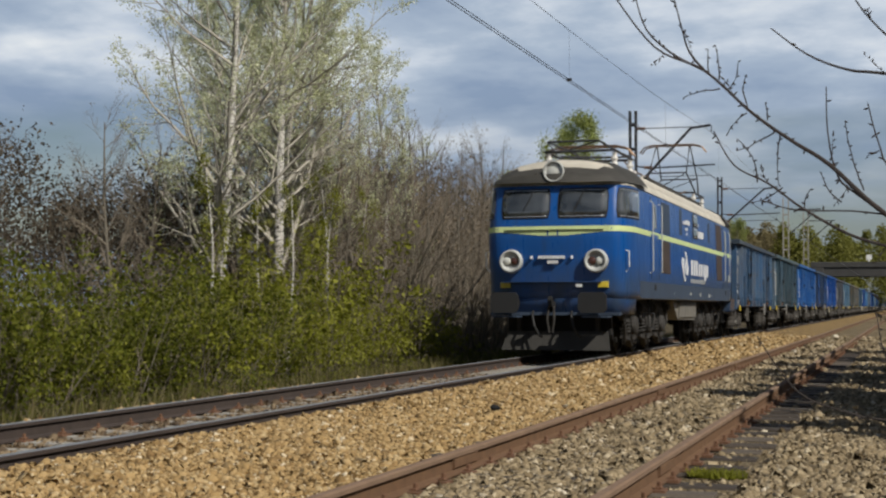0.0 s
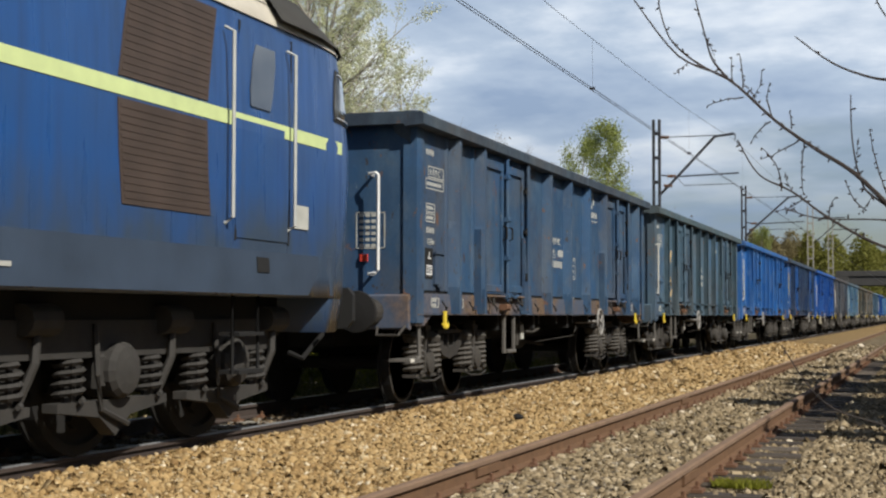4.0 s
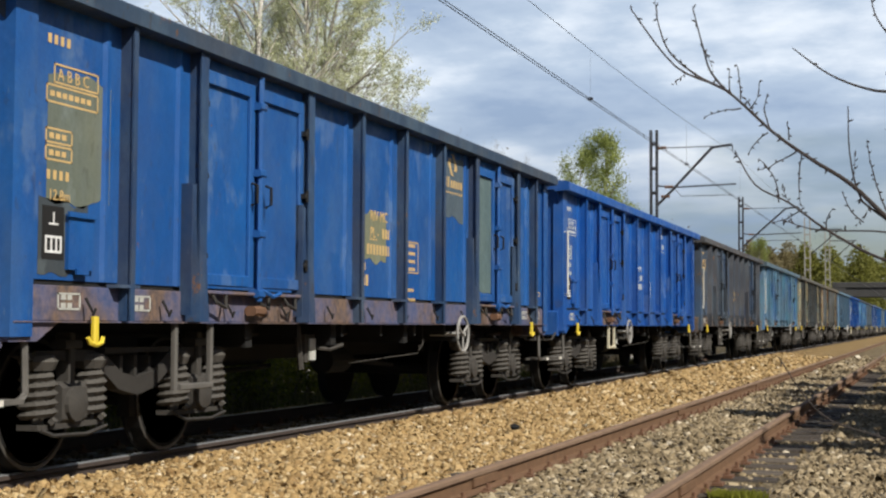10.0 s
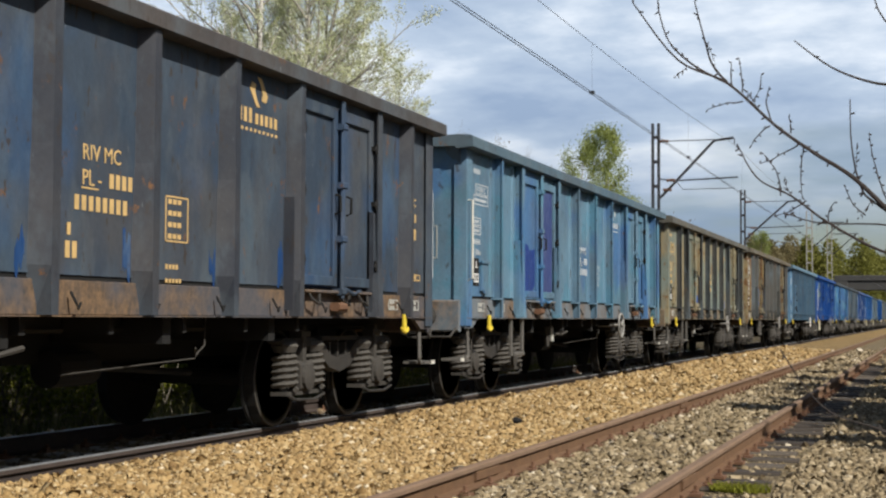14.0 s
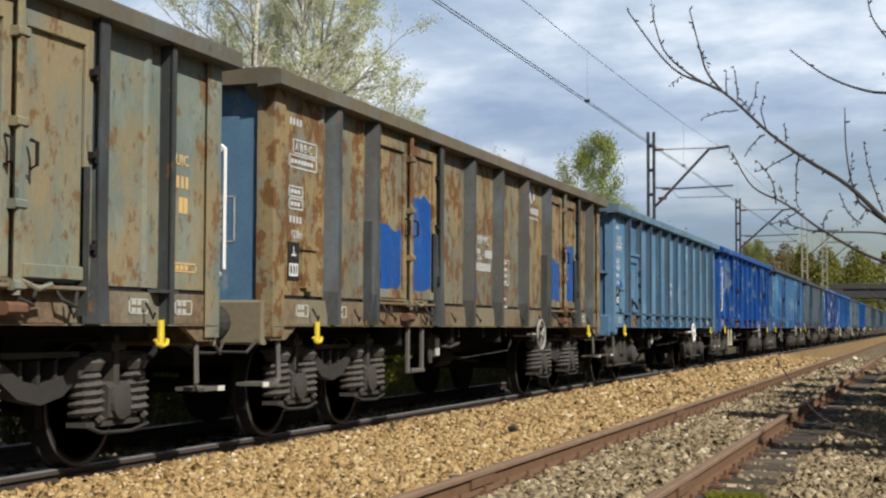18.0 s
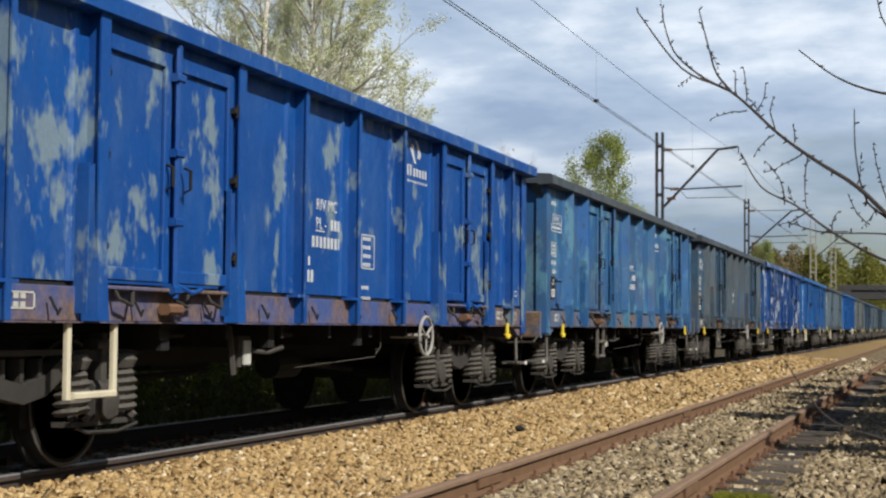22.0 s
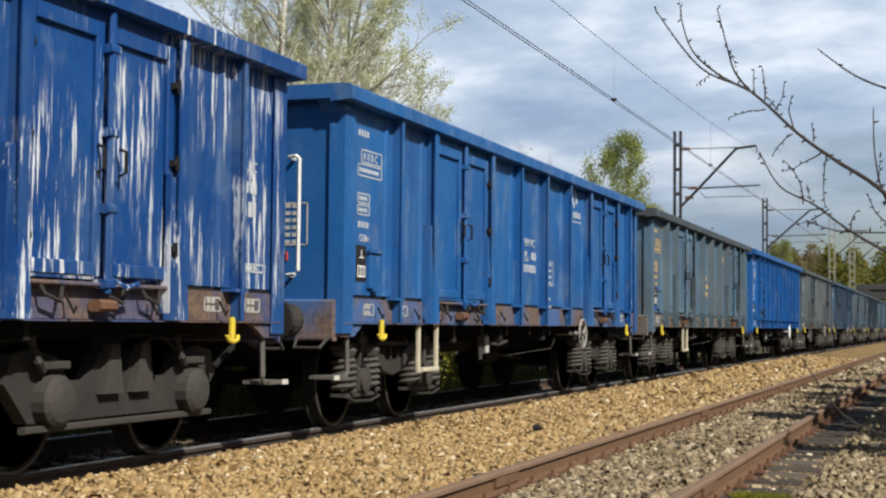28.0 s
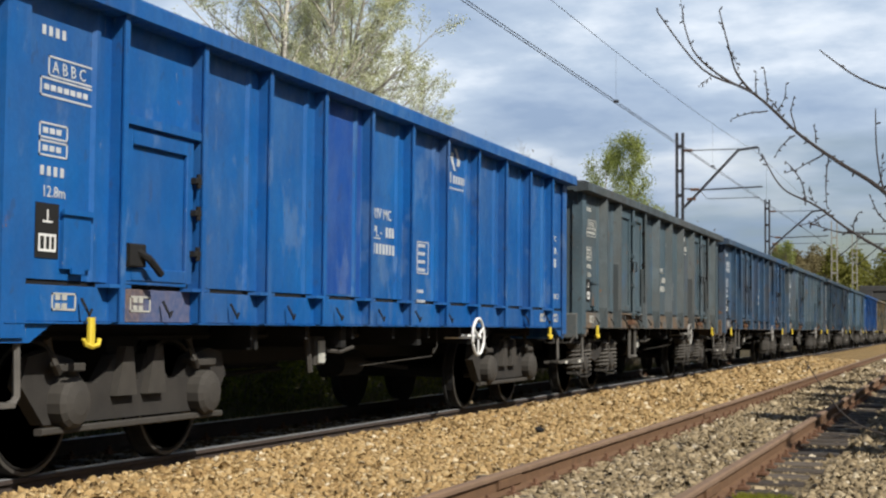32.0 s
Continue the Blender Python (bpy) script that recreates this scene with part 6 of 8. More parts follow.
# upright positions
POSTS_A = (-5.20, -4.20, -2.20, -0.95, 0.28, 1.53, 2.78, 4.64, 5.58)
RIBS_B = tuple(-5.30 + 1.075 * k for k in range(11))


def wagon_with_doors(pressed=False, bogie=None):
    bogie = bogie or bogie_cast
    e = new("open_wagon")
    common(e)
    p = POSTS_A
    panel(e, -6.44, p[0])
    panel(e, p[0], p[1])
    for a, b in ((2, 3), (3, 4), (4, 5), (5, 6), (7, 8)):
        panel(e, p[a], p[b], crease=not pressed)
    panel(e, p[8], 6.44, crease=False)
    for i, y in enumerate(p):
        if pressed and i not in (2, 7):
            rib_pressed(e, y, post=i in (1, 6))
        else:
            rib(e, y, post=i in (1, 2, 6, 7))
    sill_panels(e, (-6.44,) + p + (6.44,), (2, 7))
    for y0, y1 in ((p[1], p[2]), (p[6], p[7])):
        mid = (y0 + y1) / 2
        bm = bmesh.new()
        bx(bm, (SIDE - 0.02, y0, TOP - 0.10), (SIDE + 0.03, y1, TOP))
        part("door_head", bm, M["paint_fresh"], e)
        door_leaf(e, y0 + 0.06, mid - 0.03, y0 + 0.06)
        door_leaf(e, mid + 0.03, y1 - 0.06, y1 - 0.06)
        bm = bmesh.new()
        tube(bm, [(SIDE + 0.095, mid, 1.20), (SIDE + 0.095, mid, TOP - 0.03)], 0.028)
        for z in (1.26, 1.75, 2.25, 2.8):
            bx(bm, (SIDE + 0.03, mid - 0.06, z - 0.03), (SIDE + 0.13, mid + 0.06, z + 0.03), 0.01)
        tube(bm, [(SIDE + 0.1, mid, 1.30), (SIDE + 0.16, mid + 0.14, 1.24), (SIDE + 0.17, mid + 0.26, 1.27)], 0.018)
        part("lock_bar", bm, M["paint_fresh"], e)
        for s in (-0.10, 0.16):
            bm = bmesh.new()
            tube(bm, [(SIDE + 0.07, mid + s, 1.98), (SIDE + 0.12, mid + s, 2.0), (SIDE + 0.12, mid + s, 2.14), (SIDE + 0.07, mid + s, 2.16)], 0.013)
            part("door_handle", bm, M["under"], e)
        for y in (y0 + 0.35, mid + 0.12, y1 - 0.35):
            bm = bmesh.new()
            tube(bm, [(SIDE + 0.06, y - 0.12, 1.26), (SIDE + 0.1, y - 0.1, 1.18), (SIDE + 0.1, y + 0.06, 1.14), (SIDE + 0.07, y + 0.12, 1.24)], 0.014)
            part("door_catch", bm, M["bogie"], e)
        bm = bmesh.new()
        bx(bm, (SIDE + 0.0, y0 + 0.12, LIP - 0.05), (SIDE + 0.09, y1 - 0.12, LIP - 0.02), 0.008)
        part("threshold", bm, M["sill_dirt"], e, "rusty door threshold")
        bm = bmesh.new()
        bx(bm, (SIDE + 0.02, mid - 0.1, 1.08), (SIDE + 0.12, mid + 0.1, 1.16), 0.02)
        part("door_stop", bm, M["rust"], e)
    bogie(e, -4.5)
    bogie(e, 4.5)
    hand_wheel(e, 2.15, M["wheel_grey"])
    return e


def wagon_small_doors():
    e = new("open_wagon")
    common(e)
    p = RIBS_B
    panel(e, -6.44, p[0])
    panel(e, p[0], p[1], 2.40, TOP, False)
    for a, b in zip(p[1:], p[2:]):
        panel(e, a, b)
    panel(e, p[-1], 6.44, crease=False)
    for y in p:
        rib(e, y)
    bm = bmesh.new()
    bx(bm, (SIDE - 0.03, p[0], 2.36), (SIDE + 0.09, p[1], 2.42))
    part("door_head", bm, M["paint_fresh"], e)
    sill_panels(e, (-6.44,) + p + (6.44,), (1,))
    door_leaf(e, p[0] + 0.09, p[1] - 0.08, p[1] - 0.06, LIP + 0.02, 2.34)
    bm = bmesh.new()
    tube(bm, [(SIDE + 0.07, p[0] + 0.2, 1.52), (SIDE + 0.14, p[0] + 0.28, 1.46), (SIDE + 0.15, p[0] + 0.42, 1.36)], 0.026)
    bx(bm, (SIDE + 0.06, p[0] + 0.1, 1.40), (SIDE + 0.10, p[0] + 0.3, 1.56), 0.01)
    part("door_handle", bm, M["under"], e)
    bm = bmesh.new()
    bx(bm, (0.2, -6.62, 1.98), (1.28, -6.46, 2.03))
    bx(bm, (0.2, -6.48, 1.7), (0.26, -6.46, 2.0))
    part("end_platform", bm, M["paint_fresh"], e)
    bogie_plate(e, -4.5)
    bogie_plate(e, 4.5)
    hand_wheel(e, 2.15, M["white"])
    return e


# ---- markings that sit on a wagon
def bar_mesh(name, rows):
    bm = bmesh.new()
    for a, b, c, d in rows:
        bx(bm, (SIDE - 0.001, a, c), (SIDE + 0.004, b, d))
    me = bpy.data.meshes.new(name)
    bm.to_mesh(me)
    bm.free()
    return me


def framed(y, z, w, h, n):
    """A framed table of small unreadable lines."""
    t = 0.012
    rows = [(y, y + w, z, z + t), (y, y + w, z + h - t, z + h), (y, y + t, z, z + h), (y + w - t, y + w, z, z + h)]
    for k in range(n):
        zz = z + h * (k + 0.5) / n
        rows += [(y + 0.04 + 0.07 * j, y + 0.04 + 0.07 * j + 0.05, zz - 0.018, zz + 0.018) for j in range(int((w - 0.08) / 0.07))]
    return rows


def chars(y, z, n, h=0.07, w=0.036, gap=0.034):
    return [(y + k * (w + gap), y + k * (w + gap) + w, z, z + h) for k in range(n)]


ME_DATA = bar_mesh("data_table", framed(-6.02, 2.55, 0.52, 0.13, 0) + framed(-6.10, 2.42, 0.60, 0.12, 1) + framed(-6.10, 2.16, 0.30, 0.10, 1) + framed(-6.10, 2.05, 0.30, 0.10, 1)
                   + chars(-6.08, 1.93, 4, 0.06) + chars(-6.09, 2.80, 4, 0.06))
ME_ROWS = bar_mesh("number_block", chars(-0.16, 1.89, 4, 0.10, 0.05, 0.03) + chars(-0.58, 1.72, 8, 0.10, 0.05, 0.035) + chars(-0.66, 1.55, 1, 0.08) + chars(-0.68, 1.40, 2, 0.11, 0.05, 0.03) + [(-0.50, -0.30, 1.865, 1.877)])
ME_GRID = bar_mesh("load_table", framed(0.55, 1.66, 0.34, 0.34, 4) + chars(0.56, 1.46, 4, 0.035, 0.03, 0.02) + chars(0.56, 1.36, 5, 0.03, 0.03, 0.02))
ME_REAR = bar_mesh("rear_marking", chars(5.82, 2.05, 3, 0.09) + chars(5.86, 1.86, 2, 0.12, 0.06, 0.01) + framed(5.78, 1.42, 0.36, 0.07, 1))
ME_LETTER = bar_mesh("lettering", chars(1.70, 2.47, 3, 0.12, 0.05, 0.04) + chars(2.0, 2.47, 5, 0.09, 0.05, 0.04) + chars(1.74, 2.40, 9, 0.025, 0.035, 0.045))
ME_END = bar_mesh("end_table", framed(0.66, 1.74, 0.34, 0.40, 6))
for v in ME_END.vertices:
    v.co = (v.co.y, -6.462 - (v.co.x - SIDE), v.co.z)
ME_SOLE = bar_mesh("sole_mark", framed(0.0, 1.10, 0.26, 0.11, 2))
for v in ME_SOLE.vertices:
    v.co.x += 0.013
bm = bmesh.new()
for sgn in (1, -1):
    prism(bm, [(2.02 + sgn * a * 0.27, 2.76 + sgn * b * 0.29) for a, b in ((-0.62, 0.05), (-0.50, 0.25), (-0.20, 0.22), (-0.28, 0.02), (-0.12, -0.24), (0.10, -0.44), (-0.18, -0.42), (-0.38, -0.20))], 0, SIDE - 0.001, SIDE + 0.004)
ME_EMBLEM = bpy.data.meshes.new("emblem")
bm.to_mesh(ME_EMBLEM)
bm.free()
ME_RIV = text_mesh("RIV MC", 0.15)
ME_RIV.transform(pose(SIDE + 0.003, -0.50, 2.06, 90, 0, 90))
ME_PL = text_mesh("PL -", 0.15)
ME_PL.transform(pose(SIDE + 0.003, -0.50, 1.89, 90, 0, 90))
ME_LIMIT = text_mesh("A B B C", 0.11)
ME_LIMIT.transform(pose(SIDE + 0.003, -5.98, 2.575, 90, 0, 90))
ME_LENGTH = text_mesh("12.8m", 0.10)
ME_LENGTH.transform(pose(SIDE + 0.003, -6.06, 1.80, 90, 0, 90))
ME_UIC = text_mesh("UIC", 0.12)
ME_UIC.transform(pose(SIDE + 0.003, 5.80, 2.22, 90, 0, 90))
for me in (ME_DATA, ME_ROWS, ME_GRID, ME_REAR, ME_LETTER, ME_SOLE, ME_END, ME_EMBLEM, ME_RIV, ME_PL, ME_LIMIT, ME_LENGTH, ME_UIC):
    me.materials.append(M["white"])


def mark(wagon, me, material, name="marking", dy=0.0, dz=0.0):
    ob = new(name, me)
    ob.parent = wagon
    ob.location = (0, dy, dz)
    if name != "emblem":
        tagged(ob, kind="stuff")
    ob.material_slots[0].link = "OBJECT"
    ob.material_slots[0].material = material
    return ob


def patch_on(wagon, y0, y1, z0, z1, color, label, ragged=0.05, seed=1, x=SIDE + 0.002):
    """A repainted patch with an uneven edge, on a side plate or a door."""
    r = random.Random(seed)
    bm = bmesh.new()
    n = 14
    ph = [r.uniform(0, math.tau) for k in range(4)]

    def waver(u, k):
        return ragged * (0.6 * math.sin(5.2 * u + ph[k]) + 0.4 * math.sin(13.0 * u + ph[k + 1])) + r.uniform(-0.2, 0.2) * ragged
    pts = [(y0 + (y1 - y0) * k / n, z0 + waver(k / n, 0)) for k in range(n + 1)] + [(y1 - (y1 - y0) * k / n, z1 + waver(k / n, 2)) for k in range(n + 1)]
    prism(bm, pts, 0, x - 0.004, x + 0.0005)
    ob = part("paint_patch", bm, M["paint_fresh"], wagon, label)
    ob.color = (*color, 0.5)


def dress(wagon, color, seed, paint, label, trim=None, sill="sill", rim=None):
    """Give a wagon its own paint; trim: another colour on its uprights and rim; sill: the finish of its sole bar."""
    tagged(wagon, label, "wagon", "wagons of the train")
    for ob in wagon.children_recursive:
        if ob.type != "MESH":
            continue
        ob.color = (*color, seed)
        now = ob.data.materials[0]
        kind = ob.name.split(".")[0]
        want = now
        if now == M["paint_fresh"]:
            want = M[paint]
        if rim and kind in ("top_rim", "end_rim", "gusset"):
            ob.color = (*rim, seed)
            want = M["paint_trim"]
        if trim and kind in ("rib", "post_flange"):
            ob.color = (*trim, seed)
            want = M["paint_trim"]
        if now == M["sill"]:
            want = M[paint if sill == "paint" else sill]
        if want != now:
            ob.material_slots[0].link = "OBJECT"
            ob.material_slots[0].material = want


# kind of body, colour, paint, marking colour, label
FLEET = [
    ("c", (0.032, 0.078, 0.150), "paint_worn", "pale", "slate-blue open wagon with worn paint and brown sole bar"),
    ("p", (0.068, 0.120, 0.165), "paint_worn", "pale", "grey-blue open wagon with faded marks and an orange scrawl"),
    ("a", (0.020, 0.125, 0.370), "paint_fresh", "white", "bright blue open wagon with clean white markings"),
    ("a", (0.010, 0.092, 0.310), "paint_fresh", "ochre", "blue open wagon with faded ochre patches and dirty sill"),
    ("a", (0.006, 0.088, 0.350), "paint_fresh", "white", "freshly painted vivid blue open wagon with white markings"),
    ("c", (0.044, 0.062, 0.088), "paint_worn", "ochre", "dark grey-blue open wagon with ochre markings and brown sill"),
    ("a", (0.130, 0.235, 0.320), "paint_patchy", "white", "pale blue open wagon with a dark blue repainted door"),
    ("a", (0.190, 0.215, 0.170), "paint_rusty", "ochre", "greenish grey open wagon stained with rust"),
    ("c", (0.185, 0.170, 0.115), "paint_scabbed", "white", "rust-scabbed tan open wagon with blue touched-up doors"),
    ("b", (0.110, 0.225, 0.345), "paint_light", "white", "light blue open wagon with close ribs and one small door"),
    ("a", (0.004, 0.068, 0.280), "paint_vivid", "white", "vivid blue open wagon with pale worn patches"),
    ("c", (0.026, 0.108, 0.250), "paint_patchy", "white", "faded grey-blue open wagon with yellow rope hooks"),
    ("c", (0.028, 0.074, 0.126), "paint_worn", "white", "dark slate open wagon with a bright blue repainted corner"),
    ("p", (0.006, 0.062, 0.230), "paint_drips", "white", "deep blue open wagon streaked with white drips"),
    ("a", (0.014, 0.115, 0.340), "paint_fresh", "white", "clean blue open wagon with white framed markings"),
    ("c", (0.100, 0.172, 0.235), "paint_worn", "ochre", "grey-green open wagon with faded ochre markings"),
    ("b", (0.008, 0.110, 0.350), "paint_fresh", "white", "bright blue open wagon with close ribs and one small door"),
    ("c", (0.072, 0.108, 0.125), "paint_worn", "pale", "pale grey-green open wagon with stained sides"),
    ("a", (0.036, 0.079, 0.137), "paint_worn", "white", "faded blue open wagon with worn sides"),
    ("c", (0.050, 0.079, 0.097), "paint_worn", "white", "grey-blue open wagon with worn sides"),
    ("a", (0.025, 0.050, 0.072), "paint_worn", "pale", "dark blue-grey open wagon with worn sides"),
    ("c", (0.043, 0.083, 0.108), "paint_worn", "white", "faded teal open wagon with worn sides"),
    ("a", (0.007, 0.065, 0.216), "paint_fresh", "white", "blue open wagon with white markings"),
    ("a", (0.061, 0.072, 0.065), "paint_rusty", "pale", "rust-stained grey open wagon"),
]
FLEET += [FLEET[k] for k in (19, 20, 22, 18, 21, 20)]
PITCH, FIRST_Y = 14.04, 54.125
# small differences of the couplings' slack
SLACK = {0: -0.06, 1: 0.03, 2: -0.05, 3: 0.18, 4: 0.03, 5: 0.02, 6: 0.16, 7: 0.12, 9: 0.05, 10: -0.04, 11: -0.03, 12: -0.13, 13: -0.22, 14: -0.08, 15: 0.15, 16: 0.17}

# colours of uprights and rims where they differ, finish of the sole bars, paint of the foot steps
# wagon 9: the darker upright colour holds the shade of the rib flanks
TRIM = {9: (0.080, 0.150, 0.215), 3: (0.018, 0.050, 0.120), 5: (0.042, 0.045, 0.055), 7: (0.050, 0.052, 0.050), 8: (0.060, 0.058, 0.050), 1: (0.050, 0.088, 0.110), 15: (0.070, 0.105, 0.130), 12: (0.050, 0.075, 0.095), 17: (0.085, 0.10, 0.10)}
RIM = {0: (0.040, 0.055, 0.075), 1: (0.075, 0.110, 0.118), 3: (0.035, 0.060, 0.100), 5: (0.078, 0.068, 0.064), 6: (0.10, 0.155, 0.19), 7: (0.135, 0.118, 0.085), 8: (0.165, 0.128, 0.075), 9: (0.13, 0.235, 0.31),
       11: (0.060, 0.072, 0.080), 12: (0.052, 0.066, 0.080), 15: (0.062, 0.074, 0.080), 17: (0.07, 0.08, 0.08)}
SILL = {1: "paint", 4: "paint", 9: "paint", 16: "paint", 3: "sill_dirt", 7: "sill_dirt", 6: "sill_dirt", 15: "sill_dirt"}
STEP = {4: "cream", 10: "cream", 14: "cream", 15: "cream"}

template = {"a": wagon_with_doors(), "p": wagon_with_doors(bogie=bogie_plate), "c": wagon_with_doors(pressed=True), "b": wagon_small_doors()}
used = set()
wagons = []
for i, (kind, color, paint, ink, label) in enumerate(FLEET):
    base = template[kind]
    if kind in used:
        w = copy_thing(base, Matrix())
    else:
        used.add(kind)
        w = base
    wagons.append((w, i))
for (w, i), (kind, color, paint, ink, label) in zip(wagons, FLEET):
    dress(w, color, (i * 0.37) % 1.0, paint, label, TRIM.get(i), SILL.get(i, "sill"), RIM.get(i))
    if kind != "b":
        early = kind == "c" or i == 4
        step_frame(w, *((-3.0, -2.50) if early else (-4.40, -3.80)), STEP.get(i, "step_grey"), 2 if i in (5, 11) else 1, 0.62 if i == 4 else 0.52)
    if i in (1, 2, 4, 5, 6, 10):
        corner_rail(w)
    m_ = M["chalk" if ink == "white" else ink]
    mark(w, ME_DATA, m_, "data_table")
    for y in (-5.95, -5.05, 5.15, 5.8):
        mark(w, ME_SOLE, M["pale"], "sole_mark", y)
    if i < 19:
        mark(w, ME_END, M["pale"], "end_table")
        near, mid, far = (-0.24, -0.12, -0.46) if kind == "b" else (0.0, 0.0, 0.0)
        mark(w, ME_RIV, m_, "lettering", near)
        mark(w, ME_LIMIT, m_, "lettering")
        mark(w, ME_LENGTH, m_, "lettering")
        mark(w, ME_PL, m_, "lettering", near)
        mark(w, ME_ROWS, m_, "number_block", near)
        mark(w, ME_GRID, m_, "load_table", 0.05 + mid, -0.09)
        mark(w, ME_LETTER, m_, "owner_lettering", 0.06 + far, 0.15)
        mark(w, ME_EMBLEM, m_, "emblem", 0.10 + far, 0.13)
        mark(w, ME_REAR, m_, "rear_marking")
        mark(w, ME_UIC, m_, "lettering")

by = {i: w for w, i in wagons}
for ob in by[15].children:
    if ob.name.startswith("hand_wheel"):
        bpy.data.objects.remove(ob)
        break
# some wagons carry their brake wheel nearer the front
for i in (1, 2, 4, 5):
    for ob in by[i].children:
        if ob.name.startswith("hand_wheel"):
            ob.location.y = -3.6 if i == 1 else -4.0
BLUE = (0.009, 0.082, 0.320)
DOOR_X = SIDE + 0.032
for y0, y1, z in ((-4.05, -3.34, 2.05), (-3.08, -2.37, 2.42), (2.95, 3.64, 2.0), (3.90, 4.55, 2.3)):
    patch_on(by[8], y0, y1, 1.42, z, BLUE, "bright blue touch-up on a door", seed=int(z * 100), x=DOOR_X)
patch_on(by[8], -0.75, -0.52, 1.32, 1.62, BLUE, "bright blue touch-up", seed=4)
patch_on(by[12], 0.36, 1.40, 1.32, 2.02, BLUE, "bright blue touch-up", seed=5)
patch_on(by[12], 1.62, 2.60, 1.32, 2.10, BLUE, "bright blue touch-up", seed=6)
patch_on(by[6], -4.05, -3.34, 1.42, 2.0, (0.02, 0.05, 0.22), "dark blue touch-up on a door", seed=7, x=DOOR_X)
patch_on(by[6], -3.08, -2.37, 1.42, 2.9, (0.05, 0.07, 0.20), "dark blue repainted door leaf", seed=8, x=DOOR_X)
patch_on(by[16], -1.95, -1.05, 1.31, 3.04, (0.006, 0.072, 0.33), "deeper blue repainted panel", 0.01, seed=9)
patch_on(by[9], -5.82, -5.5, 1.62, 1.85, BLUE, "bright blue touch-up", seed=10)
patch_on(by[3], -6.08, -5.34, 1.80, 2.62, (0.17, 0.18, 0.13), "faded yellowish label ground", 0.04, seed=11)
patch_on(by[3], -6.16, -5.60, 1.34, 1.80, (0.06, 0.07, 0.075), "faded grey label ground", 0.04, seed=12)
patch_on(by[3], -0.66, -0.05, 1.66, 2.12, (0.24, 0.23, 0.13), "faded yellowish label ground", 0.04, seed=13)
patch_on(by[7], -2.78, -2.42, 1.36, 1.60, BLUE, "bright blue touch-up on a door", 0.06, seed=14, x=DOOR_X)
patch_on(by[7], -4.40, -4.32, 1.34, 2.02, BLUE, "bright blue touch-up beside a door", 0.03, seed=15)
patch_on(by[7], 2.45, 2.66, 1.32, 1.50, BLUE, "bright blue touch-up", 0.03, seed=16)
patch_on(by[12], -0.80, -0.10, 1.36, 2.10, (0.050, 0.045, 0.040), "dark grey ground under the numbers", 0.05, seed=17)
patch_on(by[12], -6.1, -5.5, 1.36, 1.86, (0.055, 0.048, 0.042), "dark grey ground under the plate", 0.05, seed=18)
patch_on(by[12], 2.95, 3.60, 1.42, 2.05, BLUE, "bright blue touch-up on a door", 0.02, seed=19, x=DOOR_X)
patch_on(by[15], -6.1, -5.3, 1.32, 1.75, (0.010, 0.080, 0.36), "deep blue touch-up", 0.04, seed=20)
patch_on(by[3], 2.95, 3.62, 1.42, 2.88, (0.12, 0.17, 0.16), "faded grey-green door leaf", 0.01, seed=21, x=DOOR_X)
patch_on(by[3], 1.70, 2.60, 2.25, 2.95, (0.10, 0.13, 0.15), "faded ground under the emblem", 0.05, seed=22)
for k, y in enumerate((-1.22, 0.02, 1.28, 2.52)):
    patch_on(by[5], y, y + 0.10, 1.32, 1.50 + 0.1 * (k % 2), (0.016, 0.060, 0.175), "dull blue touch-up at the foot of an upright", 0.08, seed=30 + k)
for ob in by[8].children:
    if ob.name.startswith("end_wall"):
        ob.color = (0.10, 0.19, 0.29, 0.4)
        ob.material_slots[0].link = "OBJECT"
        ob.material_slots[0].material = M["paint_vivid"]
# a cream letter T on a door, warning triangles on two end walls
bm = bmesh.new()
bx(bm, (DOOR_X - 0.002, -2.96, 2.42), (DOOR_X + 0.004, -2.66, 2.51))
bx(bm, (DOOR_X - 0.002, -2.75, 2.36), (DOOR_X + 0.004, -2.66, 2.57))
part("letter_mark", bm, M["pale"], by[1], "cream painted letter mark")
for i in (2, 5):
    bm = bmesh.new()
    prism(bm, [(1.04, 2.26), (1.17, 2.26), (1.105, 2.40)], 1, -6.466, -6.458)
    part("warning_sign", bm, M["yellow"], by[i], "yellow triangular warning sign")
bm = bmesh.new()
for pts in ([(-4.95, 1.42), (-4.8, 1.62), (-4.55, 1.75), (-4.4, 1.6), (-4.55, 1.42), (-4.8, 1.36)], [(-4.9, 1.7), (-4.7, 1.95), (-4.5, 1.72)],
            [(-4.92, 1.98), (-4.92, 2.42), (-4.78, 2.15), (-4.66, 2.62), (-4.54, 2.15), (-4.42, 2.42), (-4.42, 1.98)], [(-4.85, 1.36), (-4.5, 1.32)]):
    tube(bm, [(SIDE + 0.003, y, z) for y, z in pts], 0.016, 4)
part("scrawl", bm, M["ochre"], by[1], "orange sprayed scrawl")

